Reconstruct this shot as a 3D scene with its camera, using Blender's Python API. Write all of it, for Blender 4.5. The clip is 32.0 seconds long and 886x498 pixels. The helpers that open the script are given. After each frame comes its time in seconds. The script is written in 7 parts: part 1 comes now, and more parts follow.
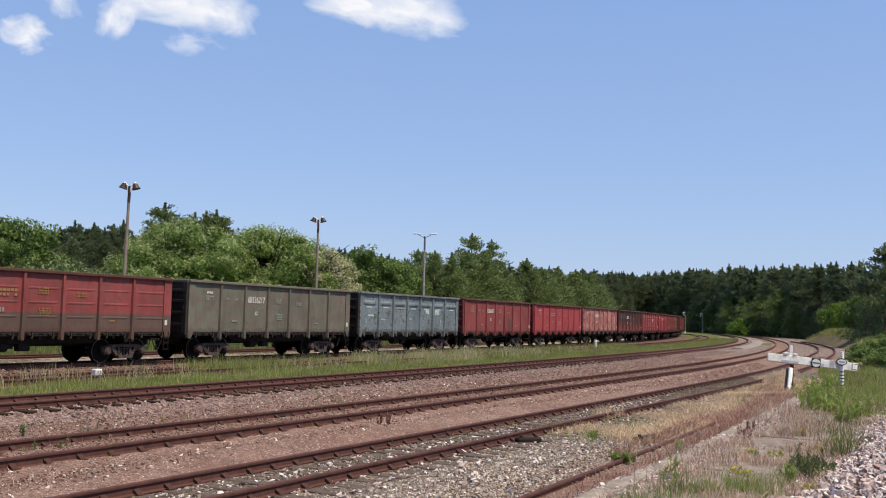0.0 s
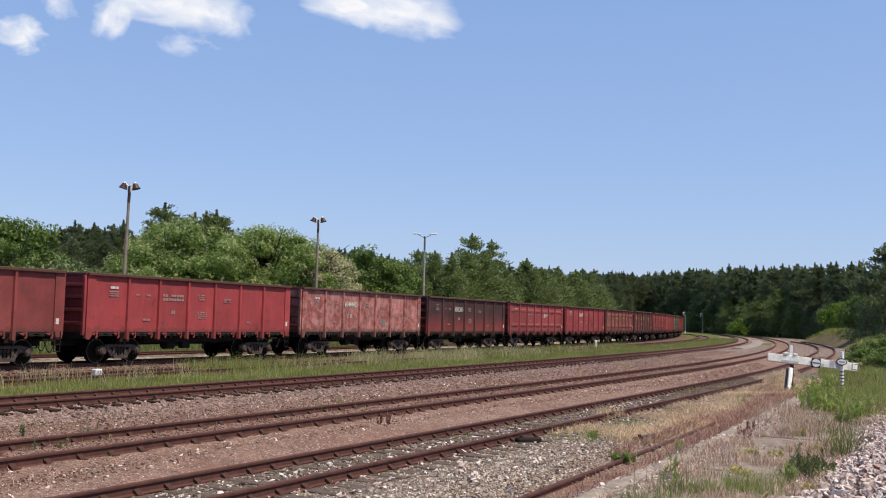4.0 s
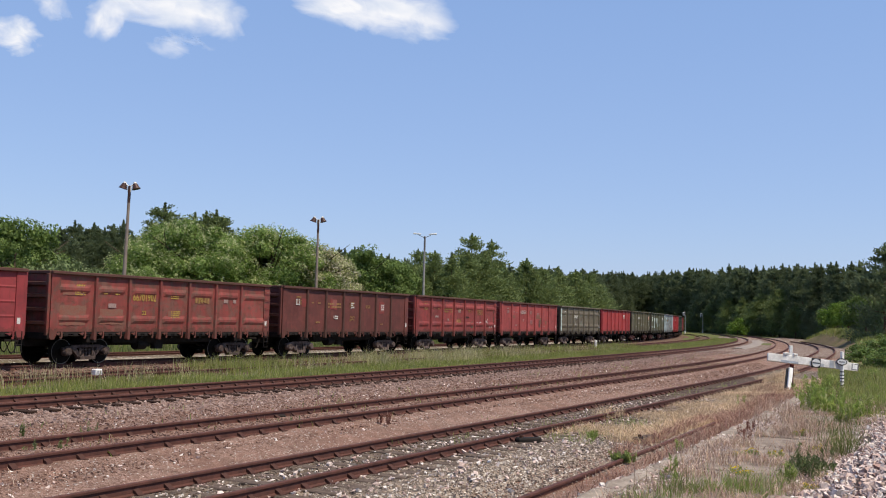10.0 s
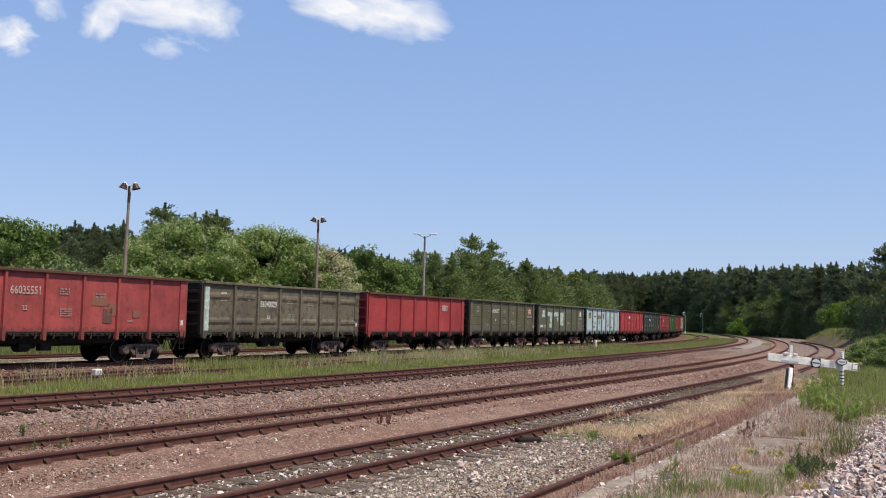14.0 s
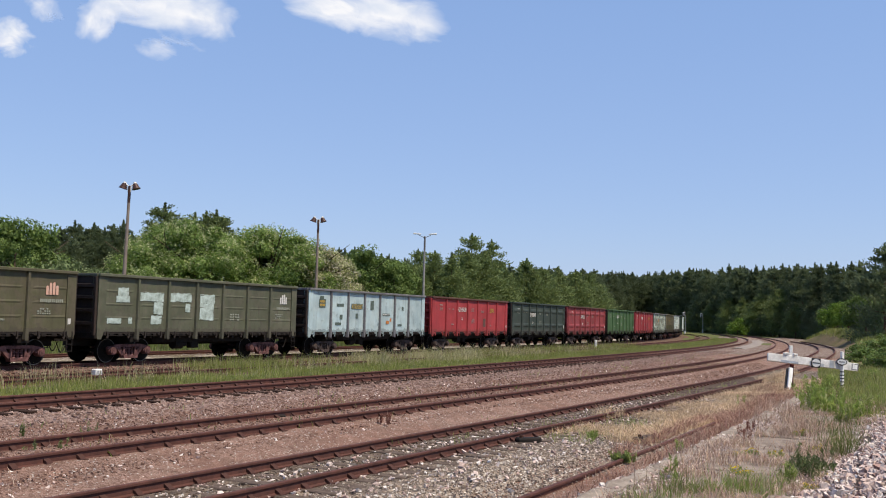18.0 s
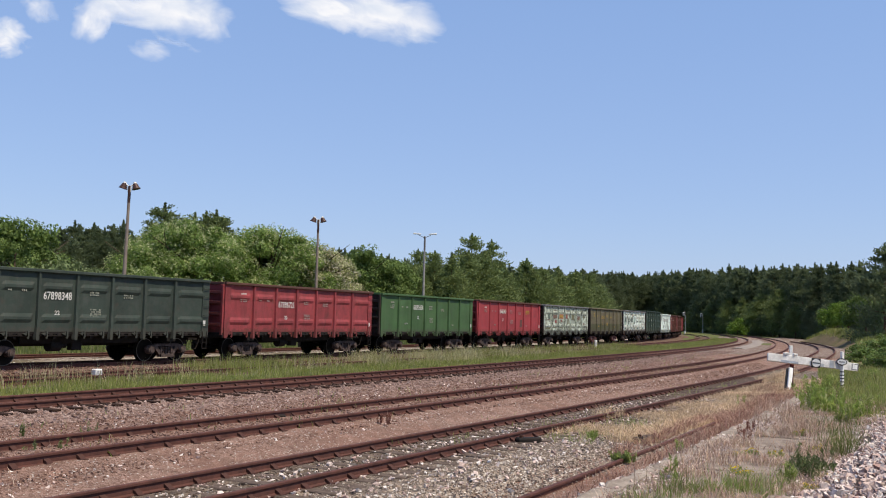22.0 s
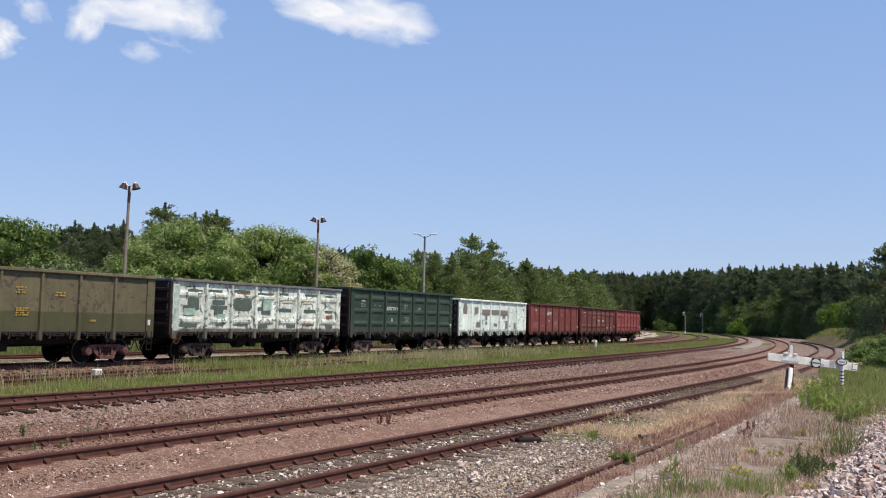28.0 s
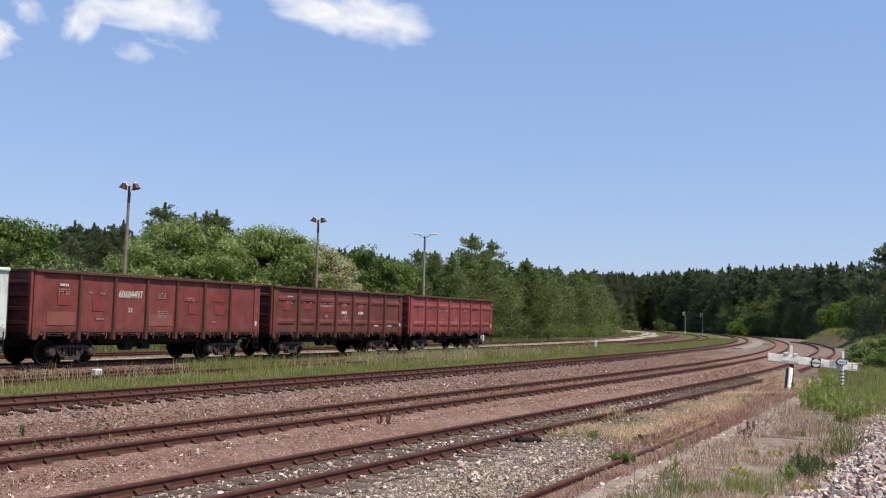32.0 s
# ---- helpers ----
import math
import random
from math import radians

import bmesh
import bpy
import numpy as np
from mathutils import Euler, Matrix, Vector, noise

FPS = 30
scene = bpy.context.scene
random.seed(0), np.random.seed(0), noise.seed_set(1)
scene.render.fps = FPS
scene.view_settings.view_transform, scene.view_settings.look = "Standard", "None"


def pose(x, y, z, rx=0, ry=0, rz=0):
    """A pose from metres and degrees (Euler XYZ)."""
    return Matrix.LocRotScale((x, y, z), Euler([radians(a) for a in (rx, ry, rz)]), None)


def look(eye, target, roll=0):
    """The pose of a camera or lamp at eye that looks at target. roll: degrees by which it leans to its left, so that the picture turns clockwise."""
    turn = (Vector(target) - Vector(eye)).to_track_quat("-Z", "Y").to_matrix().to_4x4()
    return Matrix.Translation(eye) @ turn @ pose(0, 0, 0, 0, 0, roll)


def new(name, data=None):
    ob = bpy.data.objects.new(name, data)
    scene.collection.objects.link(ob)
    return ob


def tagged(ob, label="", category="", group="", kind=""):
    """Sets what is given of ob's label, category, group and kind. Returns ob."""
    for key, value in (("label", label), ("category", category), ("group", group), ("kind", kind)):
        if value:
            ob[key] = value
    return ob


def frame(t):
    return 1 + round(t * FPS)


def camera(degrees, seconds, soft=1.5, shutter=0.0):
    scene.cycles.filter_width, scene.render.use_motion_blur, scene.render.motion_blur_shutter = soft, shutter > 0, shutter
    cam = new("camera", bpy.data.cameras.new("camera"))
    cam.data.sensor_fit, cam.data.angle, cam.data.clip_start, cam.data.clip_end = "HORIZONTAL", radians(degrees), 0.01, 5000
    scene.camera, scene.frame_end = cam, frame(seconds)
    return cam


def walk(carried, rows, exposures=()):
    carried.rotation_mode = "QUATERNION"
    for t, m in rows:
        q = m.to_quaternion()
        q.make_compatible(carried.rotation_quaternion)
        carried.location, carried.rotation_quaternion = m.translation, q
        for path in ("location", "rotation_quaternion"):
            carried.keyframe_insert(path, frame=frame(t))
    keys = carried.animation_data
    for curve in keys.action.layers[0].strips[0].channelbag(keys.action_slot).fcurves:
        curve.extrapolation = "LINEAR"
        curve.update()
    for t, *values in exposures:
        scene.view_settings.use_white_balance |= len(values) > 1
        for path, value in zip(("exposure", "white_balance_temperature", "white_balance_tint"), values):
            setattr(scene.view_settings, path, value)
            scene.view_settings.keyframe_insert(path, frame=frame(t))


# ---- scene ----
cam = camera(48.0, 32.0, soft=1.05)
EYE = (0.0, 0.0, 2.27)
STAND = look(EYE, (0.0, 100.0, 2.27 + 100.0 * math.tan(radians(3.98))), 1.5)
walk(cam, [(0.0, STAND), (32.0, STAND)])

# ---- world, sun, exposure ----
SUN_AZ, SUN_EL = radians(121), radians(61)
world = bpy.data.worlds.new("sky")
scene.world = world
world.use_nodes = True
_nt = world.node_tree
_sky = _nt.nodes.new("ShaderNodeTexSky")
_sky.sky_type = "NISHITA"
_sky.sun_disc = False
_sky.sun_elevation, _sky.sun_rotation = SUN_EL, SUN_AZ
_sky.altitude, _sky.air_density, _sky.dust_density, _sky.ozone_density = 200, 1.0, 0.6, 2.0
_haze = _nt.nodes.new("ShaderNodeMix")
_haze.data_type = "RGBA"
_haze.inputs[0].default_value = 0.62
_dirn = _nt.nodes.new("ShaderNodeTexCoord")
_updn = _nt.nodes.new("ShaderNodeSeparateXYZ")
_grad = _nt.nodes.new("ShaderNodeValToRGB")
_nt.links.new(_dirn.outputs["Generated"], _updn.inputs[0])
_nt.links.new(_updn.outputs[2], _grad.inputs[0])
_grad.color_ramp.elements.new(0.3)
for _el, _p, _c in zip(_grad.color_ramp.elements, (0.0, 0.3, 1.0), ((0.405, 0.548, 0.925, 1), (0.322, 0.503, 0.925, 1), (0.06, 0.13, 0.36, 1))):
    _el.position, _el.color = _p, _c
_lift = _nt.nodes.new("ShaderNodeVectorMath")
_lift.operation = "SCALE"
_lift.inputs[3].default_value = 7.25
_nt.links.new(_grad.outputs[0], _lift.inputs[0])
_nt.links.new(_lift.outputs[0], _haze.inputs[7])
_nt.links.new(_sky.outputs[0], _haze.inputs[6])
_nt.links.new(_haze.outputs[2], _nt.nodes["Background"].inputs[0])
_nt.nodes["Background"].inputs[1].default_value = 0.13
sun = new("sun", bpy.data.lights.new("sun", "SUN"))
sun.data.energy, sun.data.angle, sun.data.color = 4.9, radians(0.53), (1.0, 0.888, 0.712)
_dir = Vector((math.sin(SUN_AZ) * math.cos(SUN_EL), math.cos(SUN_AZ) * math.cos(SUN_EL), math.sin(SUN_EL)))
sun.matrix_world = look(_dir * 300, (0, 0, 0))
scene.view_settings.exposure = 0.0


# ---- materials ----
class Nodes:
    """A small wrapper to wire a principled material."""

    def __init__(self, name, rough=0.8, metal=0.0):
        self.mat = bpy.data.materials.new(name)
        self.mat.use_nodes = True
        self.nt = self.mat.node_tree
        self.bsdf = self.nt.nodes["Principled BSDF"]
        self.bsdf.inputs["Roughness"].default_value = rough
        self.bsdf.inputs["Metallic"].default_value = metal
        self.bsdf.inputs["Specular IOR Level"].default_value = 0.06 if rough > 0.85 else 0.25

    def node(self, kind, operation="", clamp=False, blend="", feature=""):
        n = self.nt.nodes.new(kind)
        if operation:
            n.operation = operation
        if clamp:
            n.use_clamp = True
        if blend:
            n.data_type, n.blend_type = "RGBA", blend
        if feature:
            n.feature = feature
        return n

    def link(self, a, b):
        self.nt.links.new(a, b)

    def put(self, socket, value):
        if hasattr(value, "is_linked"):
            self.link(value, socket)
        elif isinstance(value, (tuple, list)) and len(value) == 3 and socket.type == "RGBA":
            socket.default_value = (*value, 1.0)
        else:
            socket.default_value = value

    def coord(self, out="Object", scale=(1, 1, 1), shift=None):
        c = self.node("ShaderNodeTexCoord")
        m = self.node("ShaderNodeMapping")
        m.inputs["Scale"].default_value = scale
        self.link(c.outputs[out], m.inputs["Vector"])
        if shift is not None:
            a = self.node("ShaderNodeVectorMath", operation="ADD")
            self.link(m.outputs[0], a.inputs[0])
            self.link(shift, a.inputs[1])
            return a.outputs[0]
        return m.outputs[0]

    def world_pos(self, scale=(1, 1, 1)):
        g = self.node("ShaderNodeNewGeometry")
        m = self.node("ShaderNodeMapping")
        m.inputs["Scale"].default_value = scale
        self.link(g.outputs["Position"], m.inputs["Vector"])
        return m.outputs[0]

    def noise(self, vec, scale, detail=4.0, rough=0.55, dist=0.0):
        n = self.node("ShaderNodeTexNoise")
        self.link(vec, n.inputs["Vector"])
        for k, v in (("Scale", scale), ("Detail", detail), ("Roughness", rough), ("Distortion", dist)):
            n.inputs[k].default_value = v
        return n.outputs["Fac"]

    def voronoi(self, vec, scale, out="Color", feature="F1"):
        n = self.node("ShaderNodeTexVoronoi", feature=feature)
        self.link(vec, n.inputs["Vector"])
        n.inputs["Scale"].default_value = scale
        return n.outputs[out]

    def ramp(self, fac, stops):
        n = self.node("ShaderNodeValToRGB")
        e = n.color_ramp.elements
        while len(e) < len(stops):
            e.new(0.5)
        for el, (p, c) in zip(e, stops):
            el.position = p
            el.color = (*c, 1.0) if isinstance(c, tuple) else (c, c, c, 1.0)
        self.link(fac, n.inputs[0])
        return n.outputs[0]

    def mix(self, fac, a, b, blend="MIX"):
        n = self.node("ShaderNodeMix", blend=blend)
        self.put(n.inputs[0], fac)
        self.put(n.inputs[6], a)
        self.put(n.inputs[7], b)
        return n.outputs[2]

    def maths(self, op, a, b=0.0, clamp=False):
        n = self.node("ShaderNodeMath", operation=op, clamp=clamp)
        self.put(n.inputs[0], a)
        self.put(n.inputs[1], b)
        return n.outputs[0]

    def rand(self):
        return self.node("ShaderNodeObjectInfo").outputs["Random"]

    def island(self):
        return self.node("ShaderNodeNewGeometry").outputs["Random Per Island"]

    def colour(self, c):
        self.put(self.bsdf.inputs["Base Color"], c)
        return self

    def rough(self, v):
        self.put(self.bsdf.inputs["Roughness"], v)
        return self

    def bump(self, height, strength=0.4, distance=0.02):
        n = self.node("ShaderNodeBump")
        n.inputs["Strength"].default_value, n.inputs["Distance"].default_value = strength, distance
        self.link(height, n.inputs["Height"])
        self.link(n.outputs[0], self.bsdf.inputs["Normal"])
        return self


def gravel_mat(name, tones, grain, stain, stain_amount=0.5, speck=None):
    """Loose stone: cell-coloured grains, with stains at a larger scale."""
    n = Nodes(name, 0.95)
    p = n.world_pos()
    cells = n.voronoi(p, grain)
    sep = n.node("ShaderNodeSeparateColor")
    n.link(cells, sep.inputs[0])
    c = n.ramp(sep.outputs[0], [(i / (len(tones) - 1), t) for i, t in enumerate(tones)])
    big = n.ramp(n.noise(p, 0.35, 5, 0.6), [(0.42, 0.0), (0.62, 1.0)])
    c = n.mix(n.maths("MULTIPLY", big, stain_amount), c, stain)
    mid = n.ramp(n.noise(p, 3.0, 4, 0.6), [(0.3, 0.72), (0.7, 1.18)])
    c = n.mix(1.0, c, mid, "MULTIPLY")
    if speck:
        s = n.ramp(sep.outputs[1], [(0.955, 0.0), (0.965, 1.0)])
        c = n.mix(s, c, speck)
    n.colour(c)
    h = n.voronoi(p, grain, "Distance")
    n.bump(h, 0.9, 0.03)
    return n.mat


def stone_mat(name, tones):
    n = Nodes(name, 0.9)
    c = n.ramp(n.island(), [(i / (len(tones) - 1), t) for i, t in enumerate(tones)])
    g = n.ramp(n.noise(n.world_pos(), 40, 4), [(0.3, 0.75), (0.7, 1.15)])
    n.colour(n.mix(1.0, c, g, "MULTIPLY"))
    return n.mat


def leaf_mat(name, tones, glow=0.35, rough=0.6):
    """Foliage, with light through the blade."""
    n = Nodes(name, rough)
    c = n.ramp(n.island(), [(i / (len(tones) - 1), t) for i, t in enumerate(tones)])
    big = n.ramp(n.noise(n.world_pos(), 0.5, 3), [(0.3, 0.7), (0.7, 1.25)])
    c = n.mix(1.0, c, big, "MULTIPLY")
    n.colour(c)
    t = n.node("ShaderNodeBsdfTranslucent")
    n.link(c, t.inputs["Color"])
    m = n.node("ShaderNodeMixShader")
    m.inputs[0].default_value = glow
    n.link(n.bsdf.outputs[0], m.inputs[1])
    n.link(t.outputs[0], m.inputs[2])
    n.link(m.outputs[0], n.nt.nodes["Material Output"].inputs[0])
    return n.mat


def plain_mat(name, col, col2=None, rough=0.7, metal=0.0, scale=6.0, bump=0.15):
    n = Nodes(name, rough, metal)
    col2 = col2 or tuple(v * 0.65 for v in col)
    p = n.coord("Object")
    f = n.ramp(n.noise(p, scale, 6, 0.65), [(0.35, 0.0), (0.68, 1.0)])
    c = n.mix(f, col, col2)
    g = n.ramp(n.noise(p, scale * 9, 3), [(0.3, 0.85), (0.7, 1.1)])
    n.colour(n.mix(1.0, c, g, "MULTIPLY"))
    n.bump(n.noise(p, scale * 12, 3), bump, 0.01)
    return n.mat


M = {}
M["yard"] = gravel_mat("yard_gravel", [(0.165, 0.094, 0.073), (0.265, 0.170, 0.135), (0.38, 0.26, 0.215), (0.20, 0.118, 0.092)], 38, (0.225, 0.125, 0.095), 0.55, (0.48, 0.44, 0.40))
M["bed_grey"] = gravel_mat("grey_ballast", [(0.16, 0.105, 0.085), (0.25, 0.175, 0.145), (0.34, 0.25, 0.215), (0.20, 0.135, 0.11)], 30, (0.17, 0.11, 0.085), 0.5, (0.50, 0.47, 0.43))
M["bed_pale"] = gravel_mat("pale_ballast", [(0.085, 0.062, 0.050), (0.165, 0.128, 0.104), (0.29, 0.24, 0.20), (0.12, 0.09, 0.072)], 34, (0.125, 0.088, 0.066), 0.5, (0.68, 0.64, 0.58))
M["bed_rust"] = gravel_mat("rusty_ballast", [(0.11, 0.070, 0.050), (0.16, 0.105, 0.08), (0.21, 0.15, 0.12), (0.13, 0.085, 0.065)], 24, (0.10, 0.062, 0.043), 0.5)
M["bed_white"] = gravel_mat("white_ballast", [(0.19, 0.155, 0.125), (0.28, 0.235, 0.195), (0.38, 0.325, 0.275), (0.225, 0.185, 0.15)], 14, (0.13, 0.105, 0.066), 0.9, (0.55, 0.51, 0.46))
M["bed_bright"] = gravel_mat("fresh_white_ballast", [(0.30, 0.26, 0.22), (0.42, 0.37, 0.32), (0.54, 0.48, 0.42), (0.35, 0.30, 0.26)], 10, (0.26, 0.22, 0.17), 0.6, (0.62, 0.59, 0.54))
M["turf"] = gravel_mat("turf", [(0.085, 0.11, 0.034), (0.11, 0.132, 0.042), (0.14, 0.15, 0.056), (0.095, 0.118, 0.036)], 14, (0.17, 0.145, 0.085), 0.45)
M["dry_turf"] = gravel_mat("dry_turf", [(0.17, 0.125, 0.095), (0.27, 0.205, 0.16), (0.12, 0.09, 0.066), (0.22, 0.165, 0.125)], 30, (0.15, 0.10, 0.075), 0.6, (0.6, 0.55, 0.5))
M["yard_far"] = gravel_mat("grey_brown_gravel", [(0.13, 0.092, 0.076), (0.205, 0.155, 0.13), (0.31, 0.245, 0.21), (0.16, 0.115, 0.095)], 9, (0.18, 0.12, 0.095), 0.5, (0.5, 0.46, 0.42))
M["bed_smooth"] = gravel_mat("smooth_grey_gravel", [(0.29, 0.255, 0.235), (0.33, 0.295, 0.27), (0.37, 0.335, 0.31), (0.31, 0.275, 0.25)], 12, (0.25, 0.20, 0.17), 0.6)
M["stone_grey"] = stone_mat("grey_stones", [(0.17, 0.108, 0.088), (0.27, 0.185, 0.155), (0.36, 0.26, 0.225), (0.22, 0.135, 0.11), (0.42, 0.325, 0.285)])
M["stone_pale"] = stone_mat("pale_stones", [(0.095, 0.069, 0.052), (0.172, 0.133, 0.103), (0.275, 0.228, 0.181), (0.129, 0.093, 0.071), (0.224, 0.168, 0.133), (0.155, 0.12, 0.095), (0.7, 0.64, 0.57)])
M["stone_beige"] = stone_mat("beige_stones", [(0.207, 0.153, 0.117), (0.36, 0.288, 0.234), (0.486, 0.419, 0.351), (0.261, 0.194, 0.149), (0.405, 0.329, 0.266), (0.306, 0.239, 0.189), (0.8, 0.74, 0.66)])
M["stone_brown"] = stone_mat("brown_stones", [(0.185, 0.105, 0.082), (0.235, 0.145, 0.116), (0.285, 0.188, 0.152), (0.20, 0.115, 0.09), (0.335, 0.243, 0.202)])
M["stone_heap"] = stone_mat("heap_stones", [(0.26, 0.17, 0.15), (0.60, 0.47, 0.42), (0.82, 0.71, 0.65), (0.38, 0.25, 0.22), (0.92, 0.86, 0.81), (0.48, 0.34, 0.30), (0.70, 0.57, 0.52)])
M["rail"] = plain_mat("rusty_rail", (0.135, 0.057, 0.045), (0.080, 0.037, 0.030), 0.75, 0.2, 5.0)
M["sleeper"] = plain_mat("tarred_wood", (0.030, 0.018, 0.014), (0.055, 0.034, 0.027), 0.92, 0, 7.0, 0.5)
M["sleeper_grey"] = plain_mat("weathered_wood", (0.092, 0.067, 0.055), (0.165, 0.128, 0.108), 0.9, 0, 7.0, 0.5)
M["iron"] = plain_mat("rusty_iron", (0.12, 0.055, 0.035), (0.06, 0.03, 0.022), 0.8, 0.3, 12.0)
# Nearly black steel, darker than the black paint.
M["steel_blackish"] = plain_mat("blackish_steel", (0.013, 0.011, 0.010), (0.028, 0.021, 0.018), 0.8, 0.2, 5.0)
M["bogie"] = plain_mat("grimy_cast_steel", (0.125, 0.090, 0.080), (0.022, 0.017, 0.015), 0.85, 0.1, 7.0)
M["bogie_dusty"] = plain_mat("dusty_cast_steel", (0.20, 0.145, 0.128), (0.045, 0.033, 0.028), 0.8, 0.1, 5.0)
M["bogie_dark"] = plain_mat("sooty_cast_steel", (0.055, 0.042, 0.036), (0.022, 0.018, 0.016), 0.8, 0.1, 5.0)
M["bogie_red"] = plain_mat("rusty_cast_steel", (0.21, 0.098, 0.092), (0.05, 0.026, 0.024), 0.8, 0.1, 6.0)
M["wheel_rim"] = plain_mat("polished_steel", (0.20, 0.185, 0.17), (0.05, 0.045, 0.04), 0.45, 0.6, 4.0, 0.05)
# Wheel discs in a nearly black tone with little sheen.
M["wheel_disc"] = plain_mat("blackish_wheel", (0.008, 0.007, 0.006), (0.015, 0.012, 0.010), 0.95, 0.0, 4.0)
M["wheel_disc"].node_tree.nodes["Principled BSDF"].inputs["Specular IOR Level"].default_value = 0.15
M["rim_rust"] = plain_mat("rust_brown_paint", (0.115, 0.050, 0.040), (0.075, 0.040, 0.032), 0.8, 0.0, 4.0)
M["white_paint"] = plain_mat("white_paint", (0.86, 0.85, 0.82), (0.70, 0.68, 0.64), 0.6, 0, 8.0)
M["black_paint"] = plain_mat("black_paint", (0.02, 0.02, 0.022), (0.04, 0.04, 0.04), 0.5, 0, 8.0)
M["concrete"] = plain_mat("weathered_concrete", (0.36, 0.30, 0.255), (0.13, 0.10, 0.082), 0.9, 0, 3.0, 0.6)
M["pole_concrete"] = plain_mat("pole_concrete", (0.28, 0.225, 0.19), (0.21, 0.165, 0.14), 0.85, 0, 2.0)
M["pole_grey"] = plain_mat("weathered_pole", (0.34, 0.325, 0.31), (0.24, 0.23, 0.22), 0.8, 0.1, 3.0)
# Near-black paint that carries the shade on the wagons' end walls.
M["end_shade"] = plain_mat("shaded_end_paint", (0.032, 0.024, 0.021), (0.055, 0.036, 0.03), 0.8, 0.0, 3.0)
M["post_dark"] = plain_mat("grimy_grey_paint", (0.12, 0.11, 0.115), (0.20, 0.20, 0.21), 0.7, 0.0, 3.0)
M["galvanised"] = plain_mat("galvanised_steel", (0.50, 0.51, 0.52), (0.40, 0.41, 0.42), 0.45, 0.5, 8.0)
M["lamp_shade"] = plain_mat("brown_enamel", (0.055, 0.026, 0.022), (0.09, 0.05, 0.042), 0.5, 0.1, 5.0)
M["bark"] = plain_mat("bark", (0.12, 0.085, 0.06), (0.07, 0.05, 0.04), 0.95, 0, 8.0, 0.6)
M["bark_pine"] = plain_mat("pine_bark", (0.16, 0.085, 0.055), (0.09, 0.055, 0.04), 0.95, 0, 6.0, 0.6)
M["leaf_robinia"] = leaf_mat("robinia_leaves", [(0.138, 0.215, 0.054), (0.195, 0.285, 0.072), (0.26, 0.35, 0.105), (0.155, 0.238, 0.058)], 0.5)
M["blossom"] = leaf_mat("robinia_blossom", [(0.50, 0.54, 0.26), (0.64, 0.65, 0.38), (0.40, 0.46, 0.18)], 0.45)
M["leaf_broad"] = leaf_mat("broad_leaves", [(0.099, 0.158, 0.038), (0.135, 0.2, 0.05), (0.172, 0.24, 0.068), (0.11, 0.172, 0.042)], 0.35)
M["leaf_bloom"] = leaf_mat("blossoming_leaves", [(0.166, 0.2, 0.055), (0.229, 0.26, 0.08), (0.624, 0.56, 0.44), (0.198, 0.23, 0.06), (0.686, 0.6, 0.5)], 0.35)
M["leaf_birch"] = leaf_mat("birch_leaves", [(0.115, 0.15, 0.055), (0.145, 0.185, 0.068), (0.175, 0.215, 0.085), (0.125, 0.165, 0.06)], 0.4)
M["leaf_willow"] = leaf_mat("willow_leaves", [(0.141, 0.19, 0.075), (0.177, 0.23, 0.095), (0.218, 0.27, 0.125), (0.151, 0.205, 0.082)], 0.3)
M["leaf_fresh"] = leaf_mat("fresh_leaves", [(0.11, 0.19, 0.025), (0.15, 0.25, 0.035), (0.19, 0.29, 0.05), (0.12, 0.20, 0.03)], 0.4)
M["needle"] = leaf_mat("pine_needles", [(0.118, 0.152, 0.08), (0.138, 0.176, 0.09), (0.158, 0.198, 0.10), (0.128, 0.163, 0.085)], 0.5)
M["needle_young"] = leaf_mat("young_needles", [(0.146, 0.198, 0.07), (0.182, 0.235, 0.084), (0.223, 0.272, 0.1), (0.161, 0.212, 0.075)], 0.35)
M["grass"] = leaf_mat("grass_blades", [(0.224, 0.269, 0.062), (0.274, 0.319, 0.078), (0.347, 0.358, 0.129), (0.241, 0.28, 0.065), (0.47, 0.426, 0.235)], 0.4)
M["grass_rank"] = leaf_mat("rank_grass", [(0.12, 0.155, 0.042), (0.155, 0.19, 0.052), (0.20, 0.225, 0.075), (0.13, 0.165, 0.045), (0.27, 0.24, 0.13)], 0.35)
M["grass_dry"] = leaf_mat("dry_grass_blades", [(0.66, 0.49, 0.38), (0.40, 0.245, 0.185), (0.82, 0.67, 0.55), (0.28, 0.17, 0.13), (0.58, 0.41, 0.31), (0.42, 0.36, 0.19)], 0.3)
M["grass_seed"] = leaf_mat("seeding_grass", [(0.50, 0.45, 0.27), (0.42, 0.40, 0.20), (0.58, 0.52, 0.33), (0.38, 0.36, 0.17)], 0.4)
M["straw"] = leaf_mat("straw_blades", [(0.70, 0.54, 0.35), (0.60, 0.45, 0.27), (0.82, 0.65, 0.46), (0.54, 0.36, 0.24), (0.64, 0.51, 0.31)], 0.3)
M["weed"] = leaf_mat("weed_leaves", [(0.21, 0.29, 0.065), (0.27, 0.35, 0.085), (0.36, 0.41, 0.15), (0.23, 0.31, 0.07), (0.42, 0.42, 0.20)], 0.45)
M["grass_red"] = leaf_mat("reddish_dry_grass", [(0.46, 0.27, 0.20), (0.34, 0.16, 0.125), (0.62, 0.45, 0.33), (0.24, 0.11, 0.09), (0.52, 0.36, 0.25)], 0.3)
M["concrete_pale"] = plain_mat("bleached_concrete", (0.38, 0.325, 0.275), (0.21, 0.17, 0.14), 0.9, 0, 3.0, 0.6)
